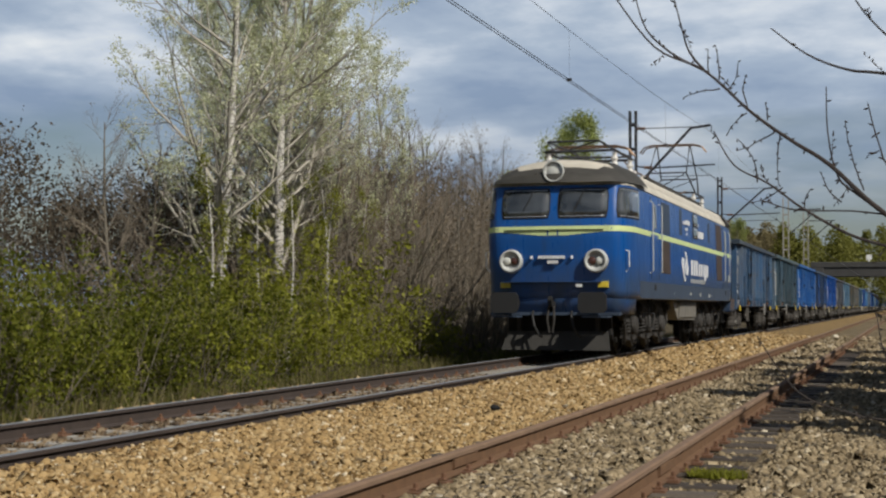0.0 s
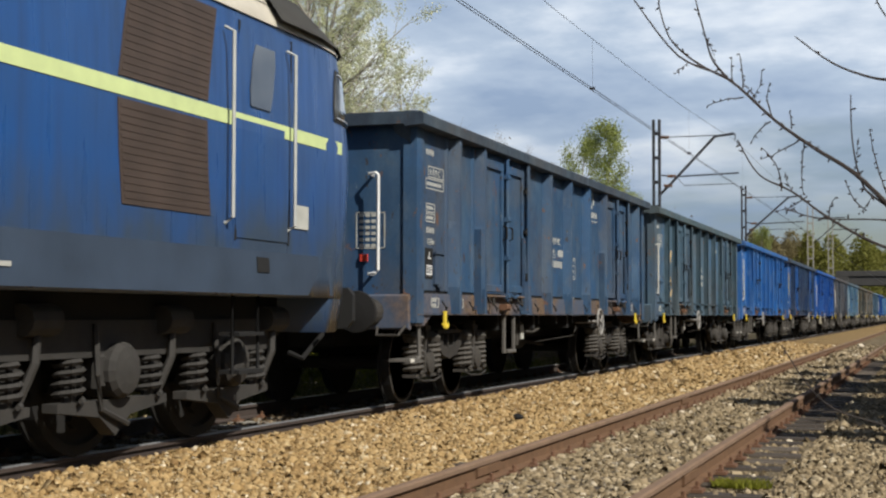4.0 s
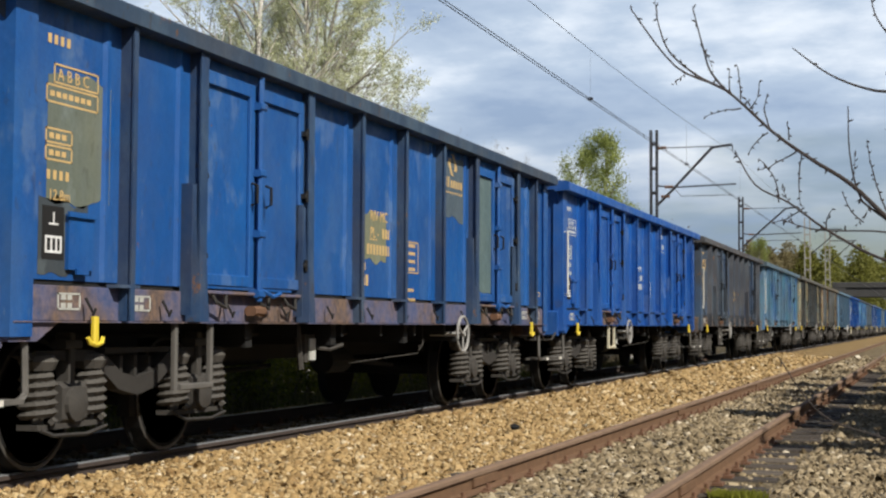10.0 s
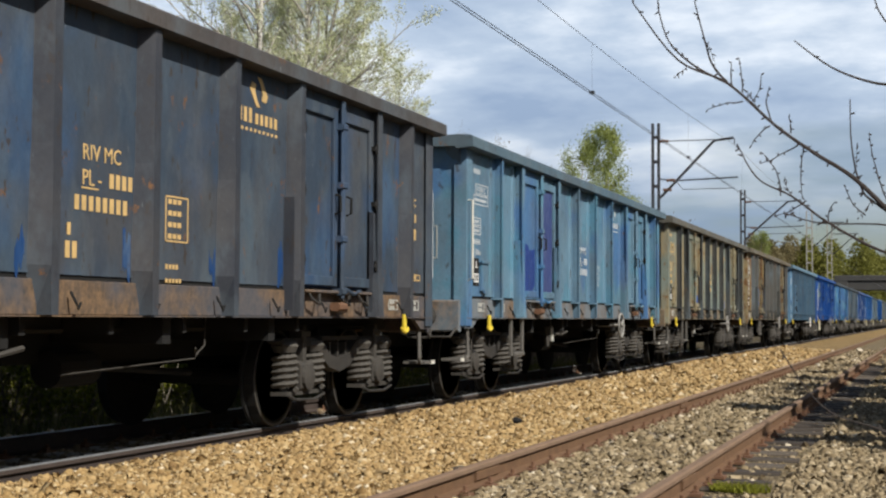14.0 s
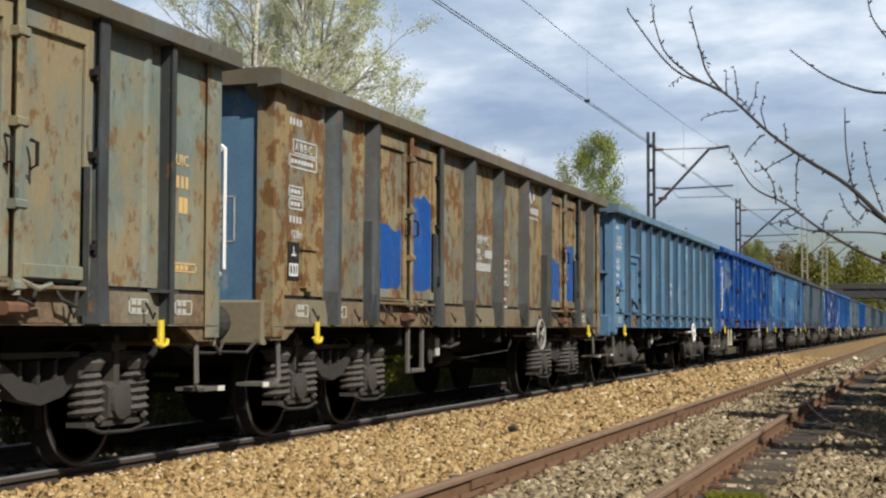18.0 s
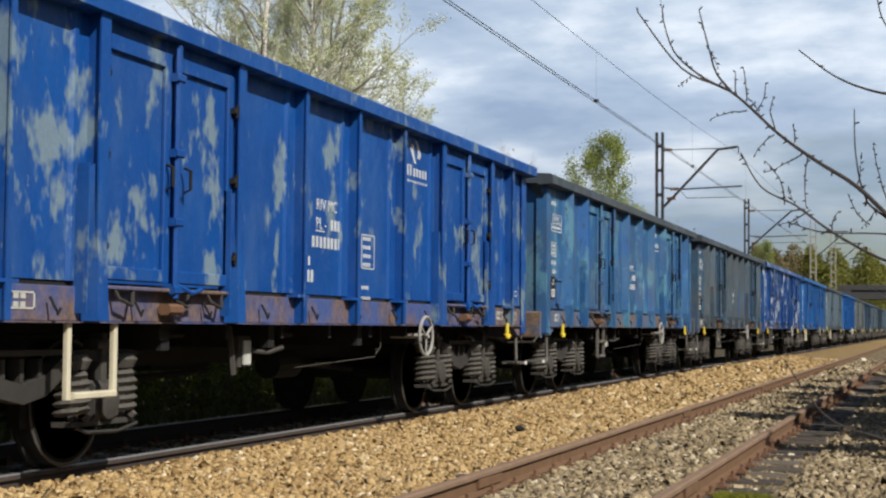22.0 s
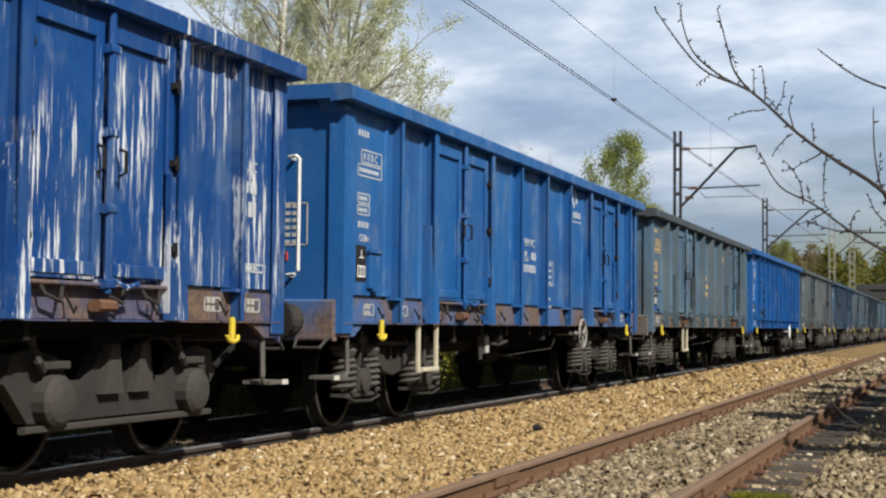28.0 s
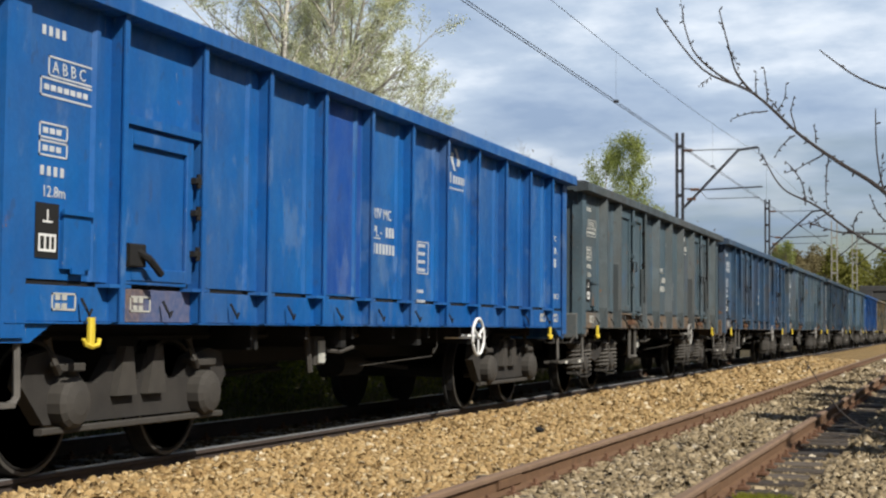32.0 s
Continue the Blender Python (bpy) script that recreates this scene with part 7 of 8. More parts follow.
# ---------------------------------------------------------------- vegetation
class Growth:
    """Grows a plant as tapered segments and leaves."""

    def __init__(self, seed):
        self.r = np.random.default_rng(seed)
        self.seg = {0: [], 1: []}      # wood by thickness class
        self.leaf = []
        self.many = False

    def limb(self, p, d, length, rad, level, spec):
        """One limb; spec: per level steps, wander, lift, children, child length, child angle, first child."""
        steps, wander, lift, kids, klen, kang, start = spec[level]
        p, d = np.array(p, float), np.array(d, float) / np.linalg.norm(d)
        last = level == len(spec) - 1
        pts = [(p.copy(), d.copy(), rad)]
        for i in range(steps):
            d = d + self.r.normal(0, wander, 3) + np.array([0, 0, lift])
            d /= np.linalg.norm(d)
            q = p + d * length / steps
            r0, r1 = rad * (1 - 0.85 * i / steps), rad * (1 - 0.85 * (i + 1) / steps)
            self.seg[0 if level == 0 else 1].append((*p, *q, r0, r1))
            p = q
            pts.append((p.copy(), d.copy(), r1))
        if last:
            return pts[-1][0], [a[0] for a in pts]
        ends = []
        for k in range(kids):
            u = start + (1 - start) * (k + self.r.uniform(0, 1)) / kids
            i = min(int(u * steps), steps - 1)
            f = u * steps - i
            at = pts[i][0] * (1 - f) + pts[i + 1][0] * f
            ax = pts[i + 1][1]
            side = np.cross(ax, self.r.normal(size=3))
            side /= np.linalg.norm(side) + 1e-9
            ang = radians(kang + self.r.normal(0, 10))
            nd = ax * math.cos(ang) + side * math.sin(ang)
            shrink = 1 - 0.62 * (u - start) / (1 - start + 1e-6)
            self.limb(at, nd, length * klen * shrink * self.r.uniform(0.7, 1.15), pts[i][2] * 0.52, level + 1, spec)
        return None

    def leaves(self, per, size, spread, above=0.0):
        """Leaves round the fine wood."""
        s = np.array(self.seg[1])
        fine = s[(s[:, 6] < np.quantile(s[:, 6], 0.75)) & (s[:, 5] > above)]
        n = int(len(fine) * per)
        if not n:
            return
        i = self.r.integers(0, len(fine), n)
        u = self.r.uniform(0, 1, (n, 1))
        c = fine[i, 0:3] * (1 - u) + fine[i, 3:6] * u + self.r.normal(0, spread, (n, 3))
        a = self.r.normal(size=(n, 3))
        a /= np.linalg.norm(a, axis=1)[:, None]
        b = np.cross(a, self.r.normal(size=(n, 3)))
        b /= np.linalg.norm(b, axis=1)[:, None]
        sz = size * self.r.uniform(0.5, 1.3, (n, 1))
        v = np.stack([c - a * sz, c + b * sz * 0.5, c + a * sz, c - b * sz * 0.5], 1)
        self.leaf.append(v)

    def leaf_mesh(self, name):
        v = np.concatenate(self.leaf).reshape(-1, 3)
        me = bpy.data.meshes.new(name)
        f = np.arange(len(v), dtype=np.int32)
        fill(me, v, f, 4)
        return me

    def wood_mesh(self, name, which, sides):
        s = np.array(self.seg[which])
        p, q, r0, r1 = s[:, 0:3], s[:, 3:6], s[:, 6], s[:, 7]
        d = q - p
        d /= np.linalg.norm(d, axis=1)[:, None] + 1e-9
        ref = np.where(np.abs(d[:, 2:3]) < 0.9, np.array([[0, 0, 1.0]]), np.array([[1.0, 0, 0]]))
        a = np.cross(d, ref)
        a /= np.linalg.norm(a, axis=1)[:, None]
        b = np.cross(d, a)
        ang = np.arange(sides) * math.tau / sides
        ring = a[:, None] * np.cos(ang)[None, :, None] + b[:, None] * np.sin(ang)[None, :, None]
        v = np.concatenate([p[:, None] + ring * r0[:, None, None], q[:, None] + ring * r1[:, None, None]], 1)
        k = np.arange(sides)
        face = np.stack([k, (k + 1) % sides, (k + 1) % sides + sides, k + sides], 1)
        f = (face[None] + (2 * sides) * np.arange(len(s))[:, None, None]).reshape(-1).astype(np.int32)
        me = bpy.data.meshes.new(name)
        fill(me, v.reshape(-1, 3), f, 4)
        return me


def fill(me, v, f, n):
    me.vertices.add(len(v))
    me.vertices.foreach_set("co", np.ascontiguousarray(v, dtype=np.float32).reshape(-1))
    me.loops.add(len(f))
    me.loops.foreach_set("vertex_index", f)
    me.polygons.add(len(f) // n)
    me.polygons.foreach_set("loop_start", np.arange(0, len(f), n, dtype=np.int32))
    me.update(calc_edges=True)


def plant(name, g, wood, fine, leafy, label, cat, group, trunk_sides=7):
    e = tagged(new(name), label, cat, group)
    wood_part = link("stemwood" if g.many else "trunk", g.wood_mesh("trunk", 0, trunk_sides), M[wood], e)
    if g.many:
        tagged(wood_part, kind="stuff")
    if g.seg[1]:
        tagged(link("brushwood", g.wood_mesh("brushwood", 1, 3), M[fine], e), kind="stuff")
    if g.leaf:
        tagged(link("crown", g.leaf_mesh("crown"), M[leafy], e), kind="stuff")
    return e


def birch(seed, h, per, leafy="leaf_pale", spread=0.10, size=0.05, fine="bark", kids=30, reach=0.29, fork=36, twigs=8, lift=0.07, sub=5, droop=-0.03, rise=0.03):
    g = Growth(seed)
    spec = [(12, 0.035, 0.02, kids, reach, fork + 10, 0.22), (6, 0.09, lift, twigs, 0.42, fork, 0.22), (4, 0.13, rise, sub, 0.5, fork, 0.2), (2, 0.2, droop, 0, 0, 0, 0)]
    g.limb((0, 0, -0.6), (0.03, 0.02, 1), h, 0.012 * h, 0, spec)
    g.leaves(per, size, spread)
    return g


def bush(seed, h, stems, per, size=0.05, kids=8):
    g = Growth(seed)
    spec = [(5, 0.09, 0.03, kids, 0.42, 40, 0.15), (3, 0.16, 0.03, 4, 0.5, 42, 0.2), (2, 0.2, 0.02, 0, 0, 0, 0)]
    g.many = True
    for k in range(stems):
        a = g.r.uniform(0, math.tau)
        lean = g.r.uniform(0.05, 0.5)
        g.limb((0.35 * math.cos(a), 0.35 * math.sin(a), -0.5), (lean * math.cos(a), lean * math.sin(a), 1), h * g.r.uniform(0.6, 1.05), 0.006 * h, 0, spec)
    g.leaves(per, size, 0.09)
    return g


def scatter(base, spots):
    """Put a plant at its spots: x, y, scale, turn."""
    for k, (x, y, s, a) in enumerate(spots):
        m = Matrix.Translation((x, y * 0.965, bed(x))) @ Matrix.Rotation(a, 4, "Z") @ Matrix.Diagonal((s, s, s, 1))
        if k == 0:
            base.matrix_basis = m
        else:
            ob = copy_thing(base, Matrix())
            ob.matrix_basis = m


rv = random.Random(12)


def row(x0, x1, y0, y1, n, s0, s1):
    return [(rv.uniform(x0, x1), y0 + (y1 - y0) * (k + rv.uniform(0, 1)) / n, rv.uniform(s0, s1), rv.uniform(0, math.tau)) for k in range(n)]


# the two tall birches and their neighbours
B1 = plant("birch_tree", birch(21, 11.8, 9.0, size=0.027, spread=0.055, kids=40, reach=0.37, fork=33, twigs=10, lift=0.05), "birch", "twig_pale", "leaf_pale", "tall birch with white trunk and sparse pale spring leaves", "tree", "birches behind the line")
scatter(B1, [(-13.75, 27.9, 1.0, 0.4), (-15.2, 36.5, 0.95, 2.4)])
B2 = plant("birch_tree", birch(33, 12.4, 9.0, size=0.027, spread=0.055, kids=40, reach=0.36, fork=33, twigs=10, lift=0.05), "birch", "twig_pale", "leaf_pale", "tall birch with white trunk and sparse pale spring leaves", "tree", "birches behind the line")
scatter(B2, [(-12.95, 29.8, 1.0, 2.9), (-14.8, 33.4, 0.92, 0.5)])
B3 = plant("birch_tree", birch(35, 8.6, 3.0, size=0.026, spread=0.055, kids=34, reach=0.30, fork=33, twigs=9, lift=0.05), "birch", "twig", "leaf_pale", "slender grey-stemmed birch coming into leaf", "tree", "birches behind the line")
scatter(B3, [(-13.6, 33.0, 1.0, 1.0), (-14.2, 35.8, 1.05, 2.2), (-14.6, 31.0, 0.98, 3.9), (-13.9, 38.5, 1.0, 5.1), (-15.6, 31.8, 1.05, 0.3)])
S1 = plant("birch_sapling", birch(44, 5.2, 1.4, "leaf_yellow", 0.05, 0.032, kids=16, reach=0.22), "birch", "bark", "leaf_yellow", "thin birch sapling with yellow-green leaves at the wood's edge", "tree", "saplings behind the line")
scatter(S1, [(-11.1, 25.6, 0.80, 0.2), (-12.0, 27.0, 0.8, 3.1), (-11.6, 29.5, 0.85, 4.0), (-12.4, 33.0, 0.9, 5.0), (-11.9, 24.0, 0.9, 1.0), (-12.2, 31.0, 1.0, 2.0)])
T3 = plant("birch_tree", birch(55, 10.6, 7.0, "leaf_fresh", 0.18, 0.055, kids=26, sub=4, droop=-0.05, rise=0.0), "birch", "bark", "leaf_fresh", "leafy yellow-green birch beyond the train", "tree", "birches behind the line")
scatter(T3, [(-15.3, 70.0, 1.02, 0.0), (-16.7, 70.5, 0.99, 2.0), (-17.8, 72.5, 0.8, 4.0), (-13.9, 73.0, 0.74, 3.0), (-15.5, 135.0, 0.9, 1.0)])

# bare brown trees and thickets
D1 = plant("bare_tree", birch(61, 6.8, 0.14, "leaf_brown", 0.05, 0.022, kids=28, reach=0.34, fork=34, twigs=10), "bark", "twig", "leaf_brown", "bare brown tree just coming into bud", "tree", "bare trees behind the line")
scatter(D1, row(-15, -11.4, 32, 52, 26, 0.85, 1.15) + row(-17.5, -14.5, 34, 60, 16, 1.0, 1.25) + row(-18, -12.4, 15, 28, 14, 0.62, 0.85) + row(-13.5, -11.5, 50, 64, 8, 0.7, 0.95))
D2 = plant("bare_thicket", bush(62, 3.6, 13, 0.3, 0.03), "bark", "twig", "leaf_brown", "tangled bare brown thicket beside the line", "shrub", "thickets behind the line")
scatter(D2, row(-11.6, -10.0, 28, 50, 20, 0.75, 1.25) + row(-13.6, -11.6, 31, 52, 22, 1.4, 2.0) + row(-13, -11.4, 10, 30, 6, 0.8, 1.05))

# green undergrowth
G1 = plant("green_bush", bush(71, 3.0, 10, 3.4, 0.05), "bark", "twig", "leaf_green", "dense green bush in fresh leaf beside the line", "shrub", "bushes behind the line")
scatter(G1, row(-11.2, -10.0, 8.0, 23, 17, 0.6, 0.95) + row(-13.5, -11.5, 10, 24, 6, 0.8, 1.0))
G2 = plant("green_bush", bush(72, 2.8, 9, 2.2, 0.05), "bark", "twig", "leaf_yellow", "loose yellow-green bush beside the line", "shrub", "bushes behind the line")
scatter(G2, row(-11.0, -9.9, 12, 36, 24, 0.55, 0.95) + row(-13, -11.5, 18, 40, 9, 0.9, 1.25) + row(-12.8, -11.3, 23, 33, 8, 1.2, 1.55))
G3 = plant("low_scrub", bush(73, 1.1, 9, 1.6, 0.035, 5), "bark", "twig", "leaf_green", "low scrub and weeds at the ballast edge", "shrub", "scrub at the ballast edge")
scatter(G3, row(-10.0, -9.3, 8, 46, 26, 0.5, 1.05))


def verge_grass():
    r = np.random.default_rng(9)
    n = 26000
    x, y = -9.0 - np.abs(r.normal(0, 1.1, n)), r.uniform(7, 60, n)
    z = np.interp(x, [-12, -9.6, -8.7], [-0.45, -0.35, -0.01])
    h = r.uniform(0.08, 0.42, n)
    t = r.uniform(0, math.tau, n)
    w = 0.012
    lean = r.normal(0, 0.3, (n, 2)) * h[:, None]
    a = np.stack([x - w * np.cos(t), y - w * np.sin(t), z - 0.02], 1)
    b = np.stack([x + w * np.cos(t), y + w * np.sin(t), z - 0.02], 1)
    c = np.stack([x + lean[:, 0], y + lean[:, 1], z + h], 1)
    me = bpy.data.meshes.new("verge_grass")
    fill(me, np.stack([a, b, c], 1).reshape(-1, 3), np.arange(3 * n, dtype=np.int32), 3)
    tagged(link("verge_grass", me, M["grass"]), "dry and green grass along the ballast edge", "grass", kind="stuff")


verge_grass()


def far_woods(name, spots, leafy, label, seed, n=420, tuft=0.5):
    """Crowns of a far wood as loose clumps of leaf tufts over thin trunks."""
    r = np.random.default_rng(seed)
    out = []
    for x, y, h, w in spots:
        u = r.uniform(0, 1, n) ** 0.7
        rad = w * np.sin(np.pi * np.clip(0.12 + 0.86 * u, 0, 1)) ** 0.8 * np.sqrt(r.uniform(0, 1, n)) * (0.75 + 0.25 * np.sin(7 * u + x))
        a = r.uniform(0, math.tau, n)
        c = np.stack([x + rad * np.cos(a), y + rad * np.sin(a), h * (0.12 + 0.88 * u)], 1) + r.normal(0, 0.3, (n, 3))
        p = r.normal(size=(n, 3))
        p /= np.linalg.norm(p, axis=1)[:, None]
        q = np.cross(p, r.normal(size=(n, 3)))
        q /= np.linalg.norm(q, axis=1)[:, None]
        s = tuft * r.uniform(0.5, 1.5, (n, 1))
        out.append(np.stack([c - p * s, c + q * s * 0.6, c + p * s, c - q * s * 0.6], 1))
    v = np.concatenate(out).reshape(-1, 3)
    me = bpy.data.meshes.new(name)
    fill(me, v, np.arange(len(v), dtype=np.int32), 4)
    tagged(link(name, me, M[leafy]), label, "woods", kind="stuff")


far_woods("far_woods", [(rv.uniform(-42, -20), rv.uniform(262, 330), rv.uniform(12.5, 16.5), rv.uniform(3.5, 5.0)) for k in range(60)] + [(rv.uniform(-36, -24), rv.uniform(200, 250), rv.uniform(8, 12), rv.uniform(2.5, 4)) for k in range(16)],
          "leaf_tan", "brown budding wood far beyond the bridge", 5, 1800, 0.21)
far_woods("far_green_woods", [(rv.uniform(-22, 70), rv.uniform(265, 340), rv.uniform(12.5, 16.5), rv.uniform(3.5, 5.2)) for k in range(130)],
          "leaf_far", "yellow-green wood far beyond the bridge", 6, 1500, 0.25)
far_woods("back_woods", [(rv.uniform(-19.5, -15.5), rv.uniform(41, 80), rv.uniform(4.6, 6.4), rv.uniform(1.5, 2.2)) for k in range(55)],
          "leaf_thicket", "brown thicket deep behind the bushes", 7, 2400, 0.05)
far_woods("side_thicket", [(rv.uniform(-26, -15), rv.uniform(16, 40), rv.uniform(3.6, 4.9), rv.uniform(1.5, 2.3)) for k in range(60)],
          "leaf_thicket", "fine brown thicket behind the green bushes", 17, 2400, 0.040)
# unseen wooded bank added beside and behind the camera, closing out low sky light
far_woods("wayside_woods", [(rv.uniform(7.5, 12), rv.uniform(-40, 170), rv.uniform(5.0, 7.0), rv.uniform(2.0, 3.0)) for k in range(70)] + [(rv.uniform(-22, -12), rv.uniform(-40, 4), rv.uniform(4.5, 7.0), rv.uniform(2.0, 3.0)) for k in range(26)],
          "leaf_thicket", "unseen dark brown wood added along the path side and behind to block sky light", 8, 900, 0.16)


# ---------------------------------------------------------------- the thorny shrub beside the camera
def bud_twig(bm, r, p, d, length, rad):
    """A short twig with buds."""
    p, d = Vector(p), Vector(d).normalized()
    pts, rs_ = [p.copy()], [rad]
    n = 5
    for k in range(n):
        d = (d + Vector((r.gauss(0, 0.10), r.gauss(0, 0.05), r.gauss(0.03, 0.10)))).normalized()
        p = p + d * length / n
        pts.append(p.copy())
        rs_.append(rad * (1 - 0.75 * (k + 1) / n))
        s = Vector((r.gauss(0, 1), r.gauss(0, 0.4), r.gauss(0, 1))).normalized()
        tube(bm, [p, p + s * 0.006 + d * 0.004, p + s * 0.010 + d * 0.010], [0.0020, 0.0025, 0.0006], 4)
    tube(bm, pts, rs_, 5)


def smooth_line(pts, n=5):
    """Round a bent line off."""
    P = [Vector((p[0], p[1] * 0.965, p[2])) for p in pts]
    out = []
    for i in range(len(P) - 1):
        a, b, c, d = P[max(i - 1, 0)], P[i], P[i + 1], P[min(i + 2, len(P) - 1)]
        for k in range(n):
            u = k / n
            out.append(0.5 * ((2 * b) + (c - a) * u + (2 * a - 5 * b + 4 * c - d) * u * u + (3 * b - a - 3 * c + d) * u ** 3))
    return out + [P[-1]]


def shrub():
    r = random.Random(3)
    e = tagged(new("thorn_shrub"), "bare dark-twigged shrub with small buds close to the camera", "shrub")
    bm = bmesh.new()
    tube(bm, smooth_line([(1.55, 4.9, -0.3), (1.45, 4.8, 0.4), (1.25, 4.7, 0.85)]), 0.035, 8)
    tube(bm, smooth_line([(1.5, 4.85, -0.2), (1.3, 4.7, 0.5), (1.0, 4.6, 0.72)]), 0.022, 8)
    part("stem", bm, M["bark"], e)
    limbs = (
        ([(1.25, 4.7, 0.85), (0.7, 4.58, 1.05), (0.25, 4.52, 1.26), (-0.05, 4.50, 1.452), (-0.206, 4.5, 1.60), (-0.32, 4.49, 1.678), (-0.43, 4.48, 1.762), (-0.565, 4.46, 1.89), (-0.71, 4.44, 1.965), (-0.84, 4.42, 2.14)], 0.013, 0.0026, 14),
        ([(1.25, 4.7, 0.85), (0.6, 4.58, 1.12), (0.2, 4.52, 1.29), (-0.053, 4.5, 1.362), (-0.16, 4.5, 1.40), (-0.287, 4.49, 1.476), (-0.383, 4.48, 1.55), (-0.48, 4.47, 1.605), (-0.54, 4.47, 1.71)], 0.009, 0.0022, 10),
        ([(-0.565, 4.46, 1.89), (-0.66, 4.45, 1.945), (-0.735, 4.44, 2.02), (-0.77, 4.44, 2.13)], 0.005, 0.0022, 4),
        ([(-0.565, 4.46, 1.89), (-0.61, 4.46, 1.95), (-0.63, 4.45, 2.02), (-0.66, 4.45, 2.14)], 0.005, 0.0022, 4),
        ([(0.9, 4.62, 1.30), (0.3, 4.52, 1.80), (-0.05, 4.5, 1.862), (-0.155, 4.5, 1.879), (-0.267, 4.49, 1.927), (-0.372, 4.48, 2.01)], 0.009, 0.0022, 6),
        ([(0.7, 4.58, 1.05), (0.1, 4.51, 1.36), (-0.14, 4.5, 1.52), (-0.19, 4.5, 1.582), (-0.213, 4.5, 1.70), (-0.216, 4.5, 1.832)], 0.006, 0.002, 6),
        ([(0.5, 4.56, 1.62), (0.1, 4.51, 1.85), (-0.046, 4.5, 1.975), (-0.129, 4.5, 2.08), (-0.15, 4.5, 2.16)], 0.006, 0.002, 4),
        ([(0.25, 4.52, 1.26), (-0.02, 4.5, 1.56), (-0.07, 4.5, 1.66), (-0.10, 4.5, 1.78)], 0.005, 0.002, 4),
        ([(0.6, 4.58, 1.12), (0.1, 4.5, 1.40), (-0.1, 4.5, 1.46), (-0.30, 4.49, 1.47), (-0.40, 4.48, 1.50)], 0.005, 0.0018, 3),
        ([(1.0, 4.6, 0.72), (0.35, 4.52, 0.84), (-0.06, 4.5, 0.862), (-0.165, 4.5, 0.882), (-0.276, 4.49, 0.92), (-0.347, 4.49, 0.988), (-0.418, 4.48, 1.10)], 0.0052, 0.0018, 0),
        ([(0.35, 4.52, 0.84), (0.0, 4.5, 0.95), (-0.06, 4.5, 1.05), (-0.08, 4.5, 1.16)], 0.004, 0.0015, 2),
    )
    # side twigs: foot and tip across and up, in the plane of the branches
    side = ((-0.552, 1.88, -0.557, 1.952), (-0.526, 1.865, -0.532, 1.968), (-0.498, 1.831, -0.468, 1.915), (-0.44, 1.779, -0.446, 1.877), (-0.383, 1.74, -0.388, 1.784),
            (-0.524, 1.839, -0.628, 1.816), (-0.446, 1.765, -0.50, 1.703), (-0.361, 1.708, -0.474, 1.65), (-0.348, 1.701, -0.354, 1.549), (-0.113, 1.522, -0.162, 1.728),
            (-0.414, 1.556, -0.471, 1.684), (-0.177, 1.49, -0.234, 1.58), (-0.282, 1.475, -0.262, 1.53), (-0.343, 1.537, -0.426, 1.494))
    for xa, za, xb, zb in side:
        bm = bmesh.new()
        a, b = Vector((xa, 4.34, za)), Vector((xb, 4.33, zb))
        n = max(4, int((b - a).length / 0.018))
        bend = Vector((zb - za, 0, xa - xb)) * r.uniform(-0.12, 0.12)
        line = [a.lerp(b, k / n) + bend * math.sin(math.pi * k / n) + Vector((r.gauss(0, 0.0012), 0, r.gauss(0, 0.0012))) for k in range(n + 1)]
        tube(bm, line, [0.0024 - 0.0012 * k / n for k in range(n + 1)], 5)
        for p in line[1:]:
            s = Vector((r.gauss(0, 1), r.gauss(0, 0.3), r.gauss(0, 1))).normalized()
            tube(bm, [p, p + s * 0.006, p + s * 0.010], [0.0020, 0.0025, 0.0006], 4)
        part("twig", bm, M["bark_dark"], e)
    for pts, r0, r1, twigs in limbs:
        line = smooth_line(pts)
        bm = bmesh.new()
        n = len(line)
        tube(bm, line, [0.78 * (r0 + (r1 - r0) * k / (n - 1)) for k in range(n)], 7)
        for k in range(twigs // 4):
            i = int(n * (0.35 + 0.62 * (k + r.random()) / (twigs // 4)))
            i = min(i, n - 2)
            d = (line[i + 1] - line[i]).normalized()
            up = Vector((r.gauss(0, 0.3), r.gauss(0, 0.25), 1.0 if r.random() < 0.72 else -0.7))
            bud_twig(bm, r, line[i], d * 0.35 + up, r.uniform(0.025, 0.09), 0.0014)
        for k in range(n // 2):
            p = line[r.randrange(n)]
            s = Vector((r.gauss(0, 1), r.gauss(0, 0.3), r.gauss(0, 1))).normalized()
            tube(bm, [p, p + s * 0.010, p + s * 0.016], [0.0022, 0.0028, 0.0007], 4)
        part("branch", bm, M["bark_dark"], e)
    return e


shrub()

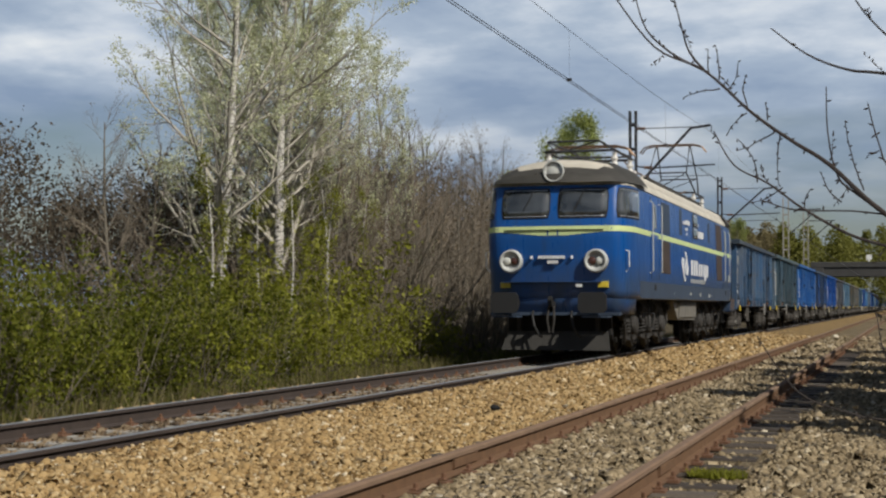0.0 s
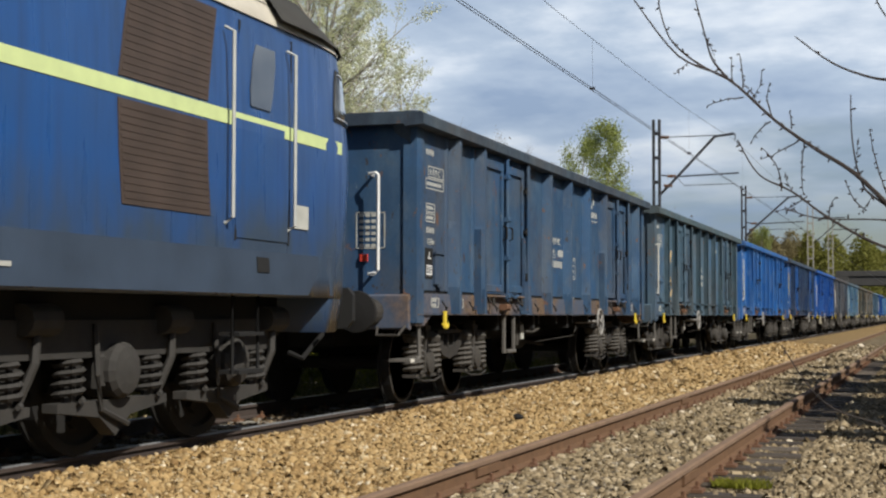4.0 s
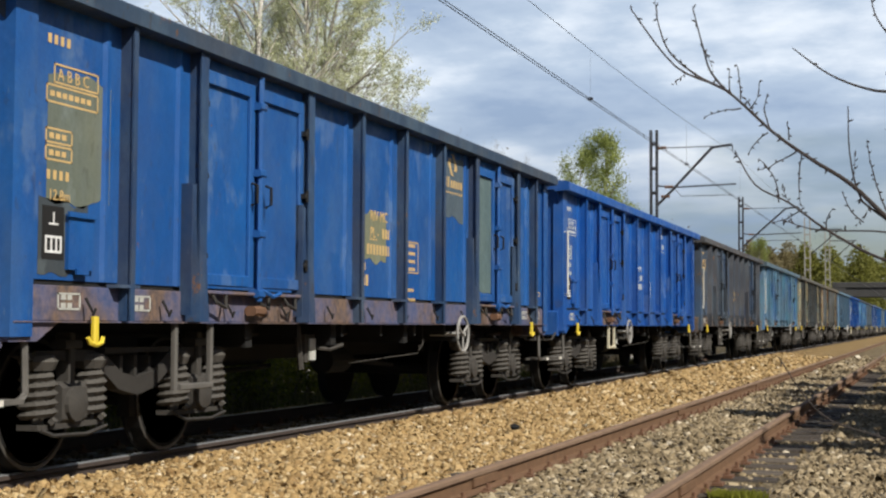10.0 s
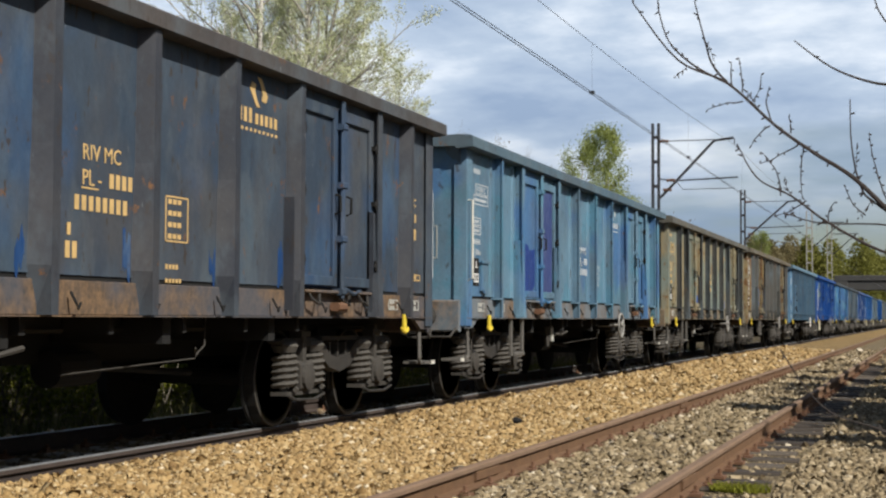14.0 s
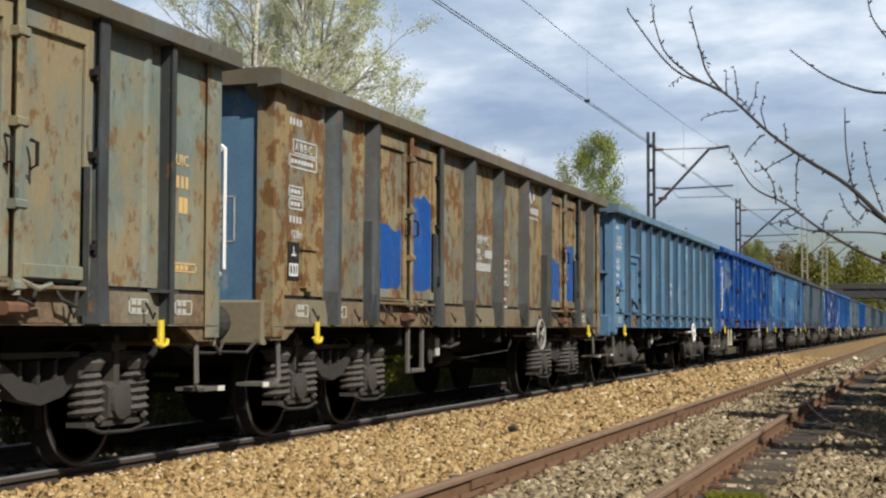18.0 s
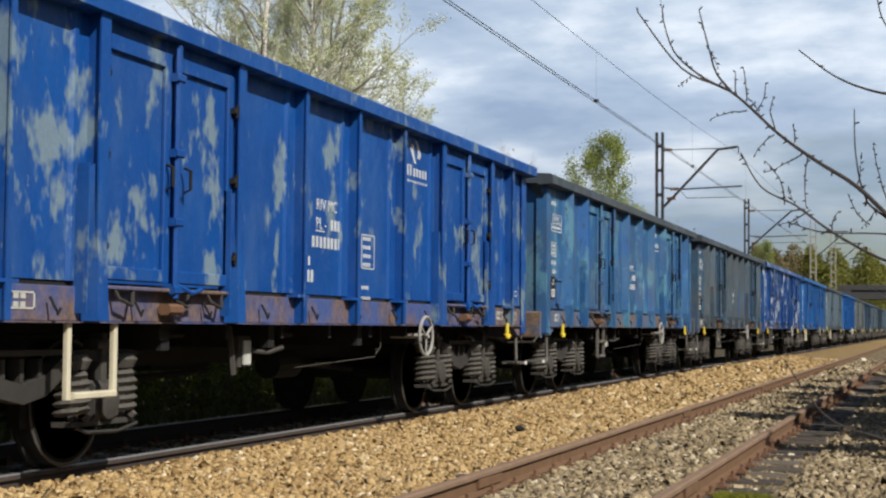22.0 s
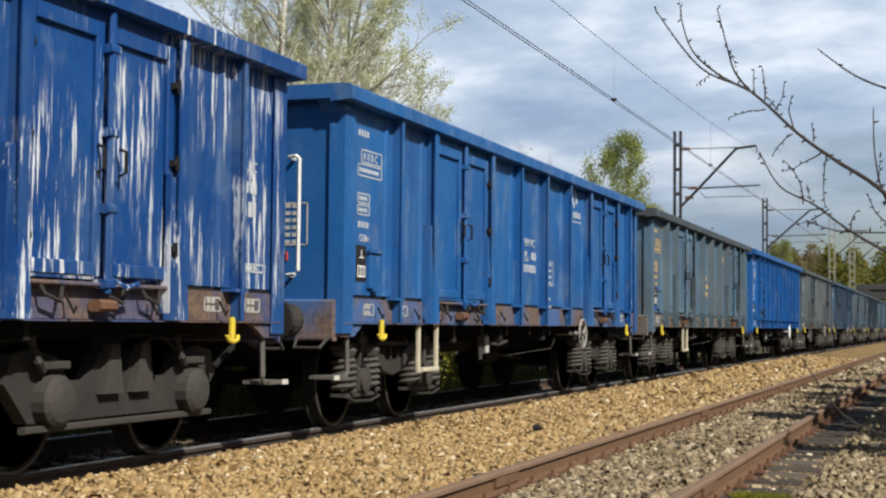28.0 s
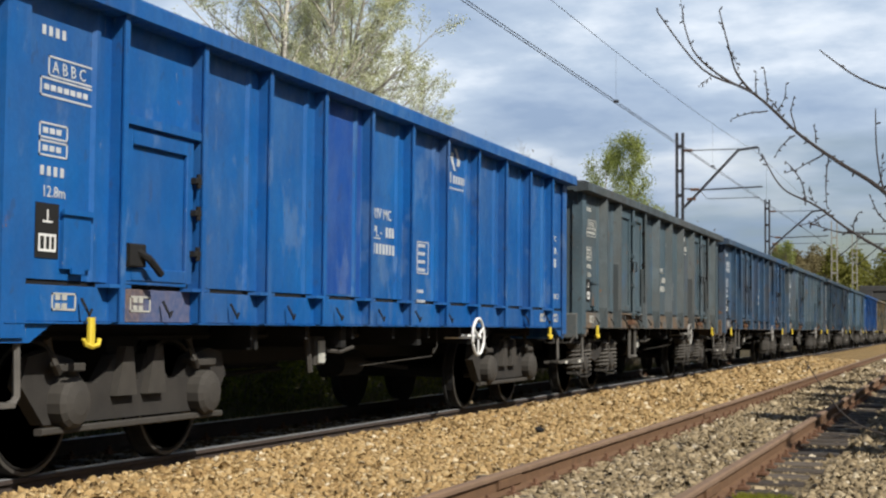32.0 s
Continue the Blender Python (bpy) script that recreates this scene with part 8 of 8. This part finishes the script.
# trees on the camera's side that throw the shade on the siding
W1 = plant("wayside_tree", birch(81, 7.5, 5.0, "leaf_pale", 0.14, 0.11, kids=18), "bark", "bark_dark", "leaf_pale", "budding tree on the path side throwing shade on the siding", "tree", "trees on the path side")
scatter(W1, [(3.2, 13.0, 0.70, 0.9), (3.2, 16.0, 0.76, 0.5), (3.0, 18.5, 0.78, 2.2), (3.2, 21.0, 0.80, 4.0), (3.2, 23.5, 0.82, 1.0), (3.2, 26.5, 0.82, 3.6), (3.4, 29.5, 0.85, 3.0), (3.4, 33.0, 0.85, 2.0), (3.6, 38.0, 0.85, 1.0)])
W2 = plant("wayside_bush", bush(82, 3.2, 12, 4.0, 0.10), "bark", "bark_dark", "leaf_brown", "dark bare bush on the path side", "shrub", "bushes on the path side")
scatter(W2, [(2.2, 15.5, 1.15, 0.0), (2.2, 17.5, 1.2, 3.0), (2.2, 19.5, 1.25, 1.0), (2.2, 21.5, 1.25, 5.0), (2.3, 23.5, 1.3, 1.5), (2.3, 26.0, 1.3, 4.0), (2.3, 28.5, 1.3, 0.6), (2.3, 31.5, 1.3, 5.0), (2.4, 36.0, 1.3, 2.0), (2.4, 44.0, 1.2, 3.0), (2.2, 54.0, 1.3, 4.0), (2.6, 66.0, 1.4, 5.0), (3.0, 82.0, 1.5, 0.4)])


# ---------------------------------------------------------------- the train's run
def run(t):
    """Metres the train has rolled after t seconds."""
    return 8.2364 * t + 0.0018 * t * t


def roll(wheels, radius, step):
    """Turn wheelsets: the first by walk(), the others, at the same place in their bogies, by the same keys."""
    first = wheels[0]
    p = first.location.copy()
    times = [k * step / 30 for k in range(int(32 * 30 / step) + 1)] + ([32.0] if (32 * 30) % step else [])
    walk(first, [(t, pose(p.x, p.y, p.z, math.degrees(run(t) / radius))) for t in times])
    keys = first.animation_data
    for w in wheels[1:]:
        w.rotation_mode = "QUATERNION"
        own = w.animation_data_create()
        own.action = keys.action
        own.action_slot = keys.action_slot


def motions():
    walk(loco, [(t, pose(MAIN, LOCO_Y - run(t), RAIL_Z)) for t in (0, 8, 16, 24, 32)])
    for w, i in wagons:
        y = FIRST_Y + PITCH * i + SLACK.get(i, 0.0)
        walk(w, [(t, pose(MAIN, y - run(t), RAIL_Z)) for t in (0, 8, 16, 24, 32)])
    by_place = {}
    for thing in [loco] + [w for w, i in wagons]:
        for bogie in thing.children:
            for ob in bogie.children:
                if ob.name.startswith("wheelset"):
                    by_place.setdefault((thing is loco, round(ob.location.y, 2)), []).append(ob)
    for (is_loco, y), wheels in by_place.items():
        roll(wheels, 0.625 if is_loco else 0.46, 3 if is_loco else 2)


motions()
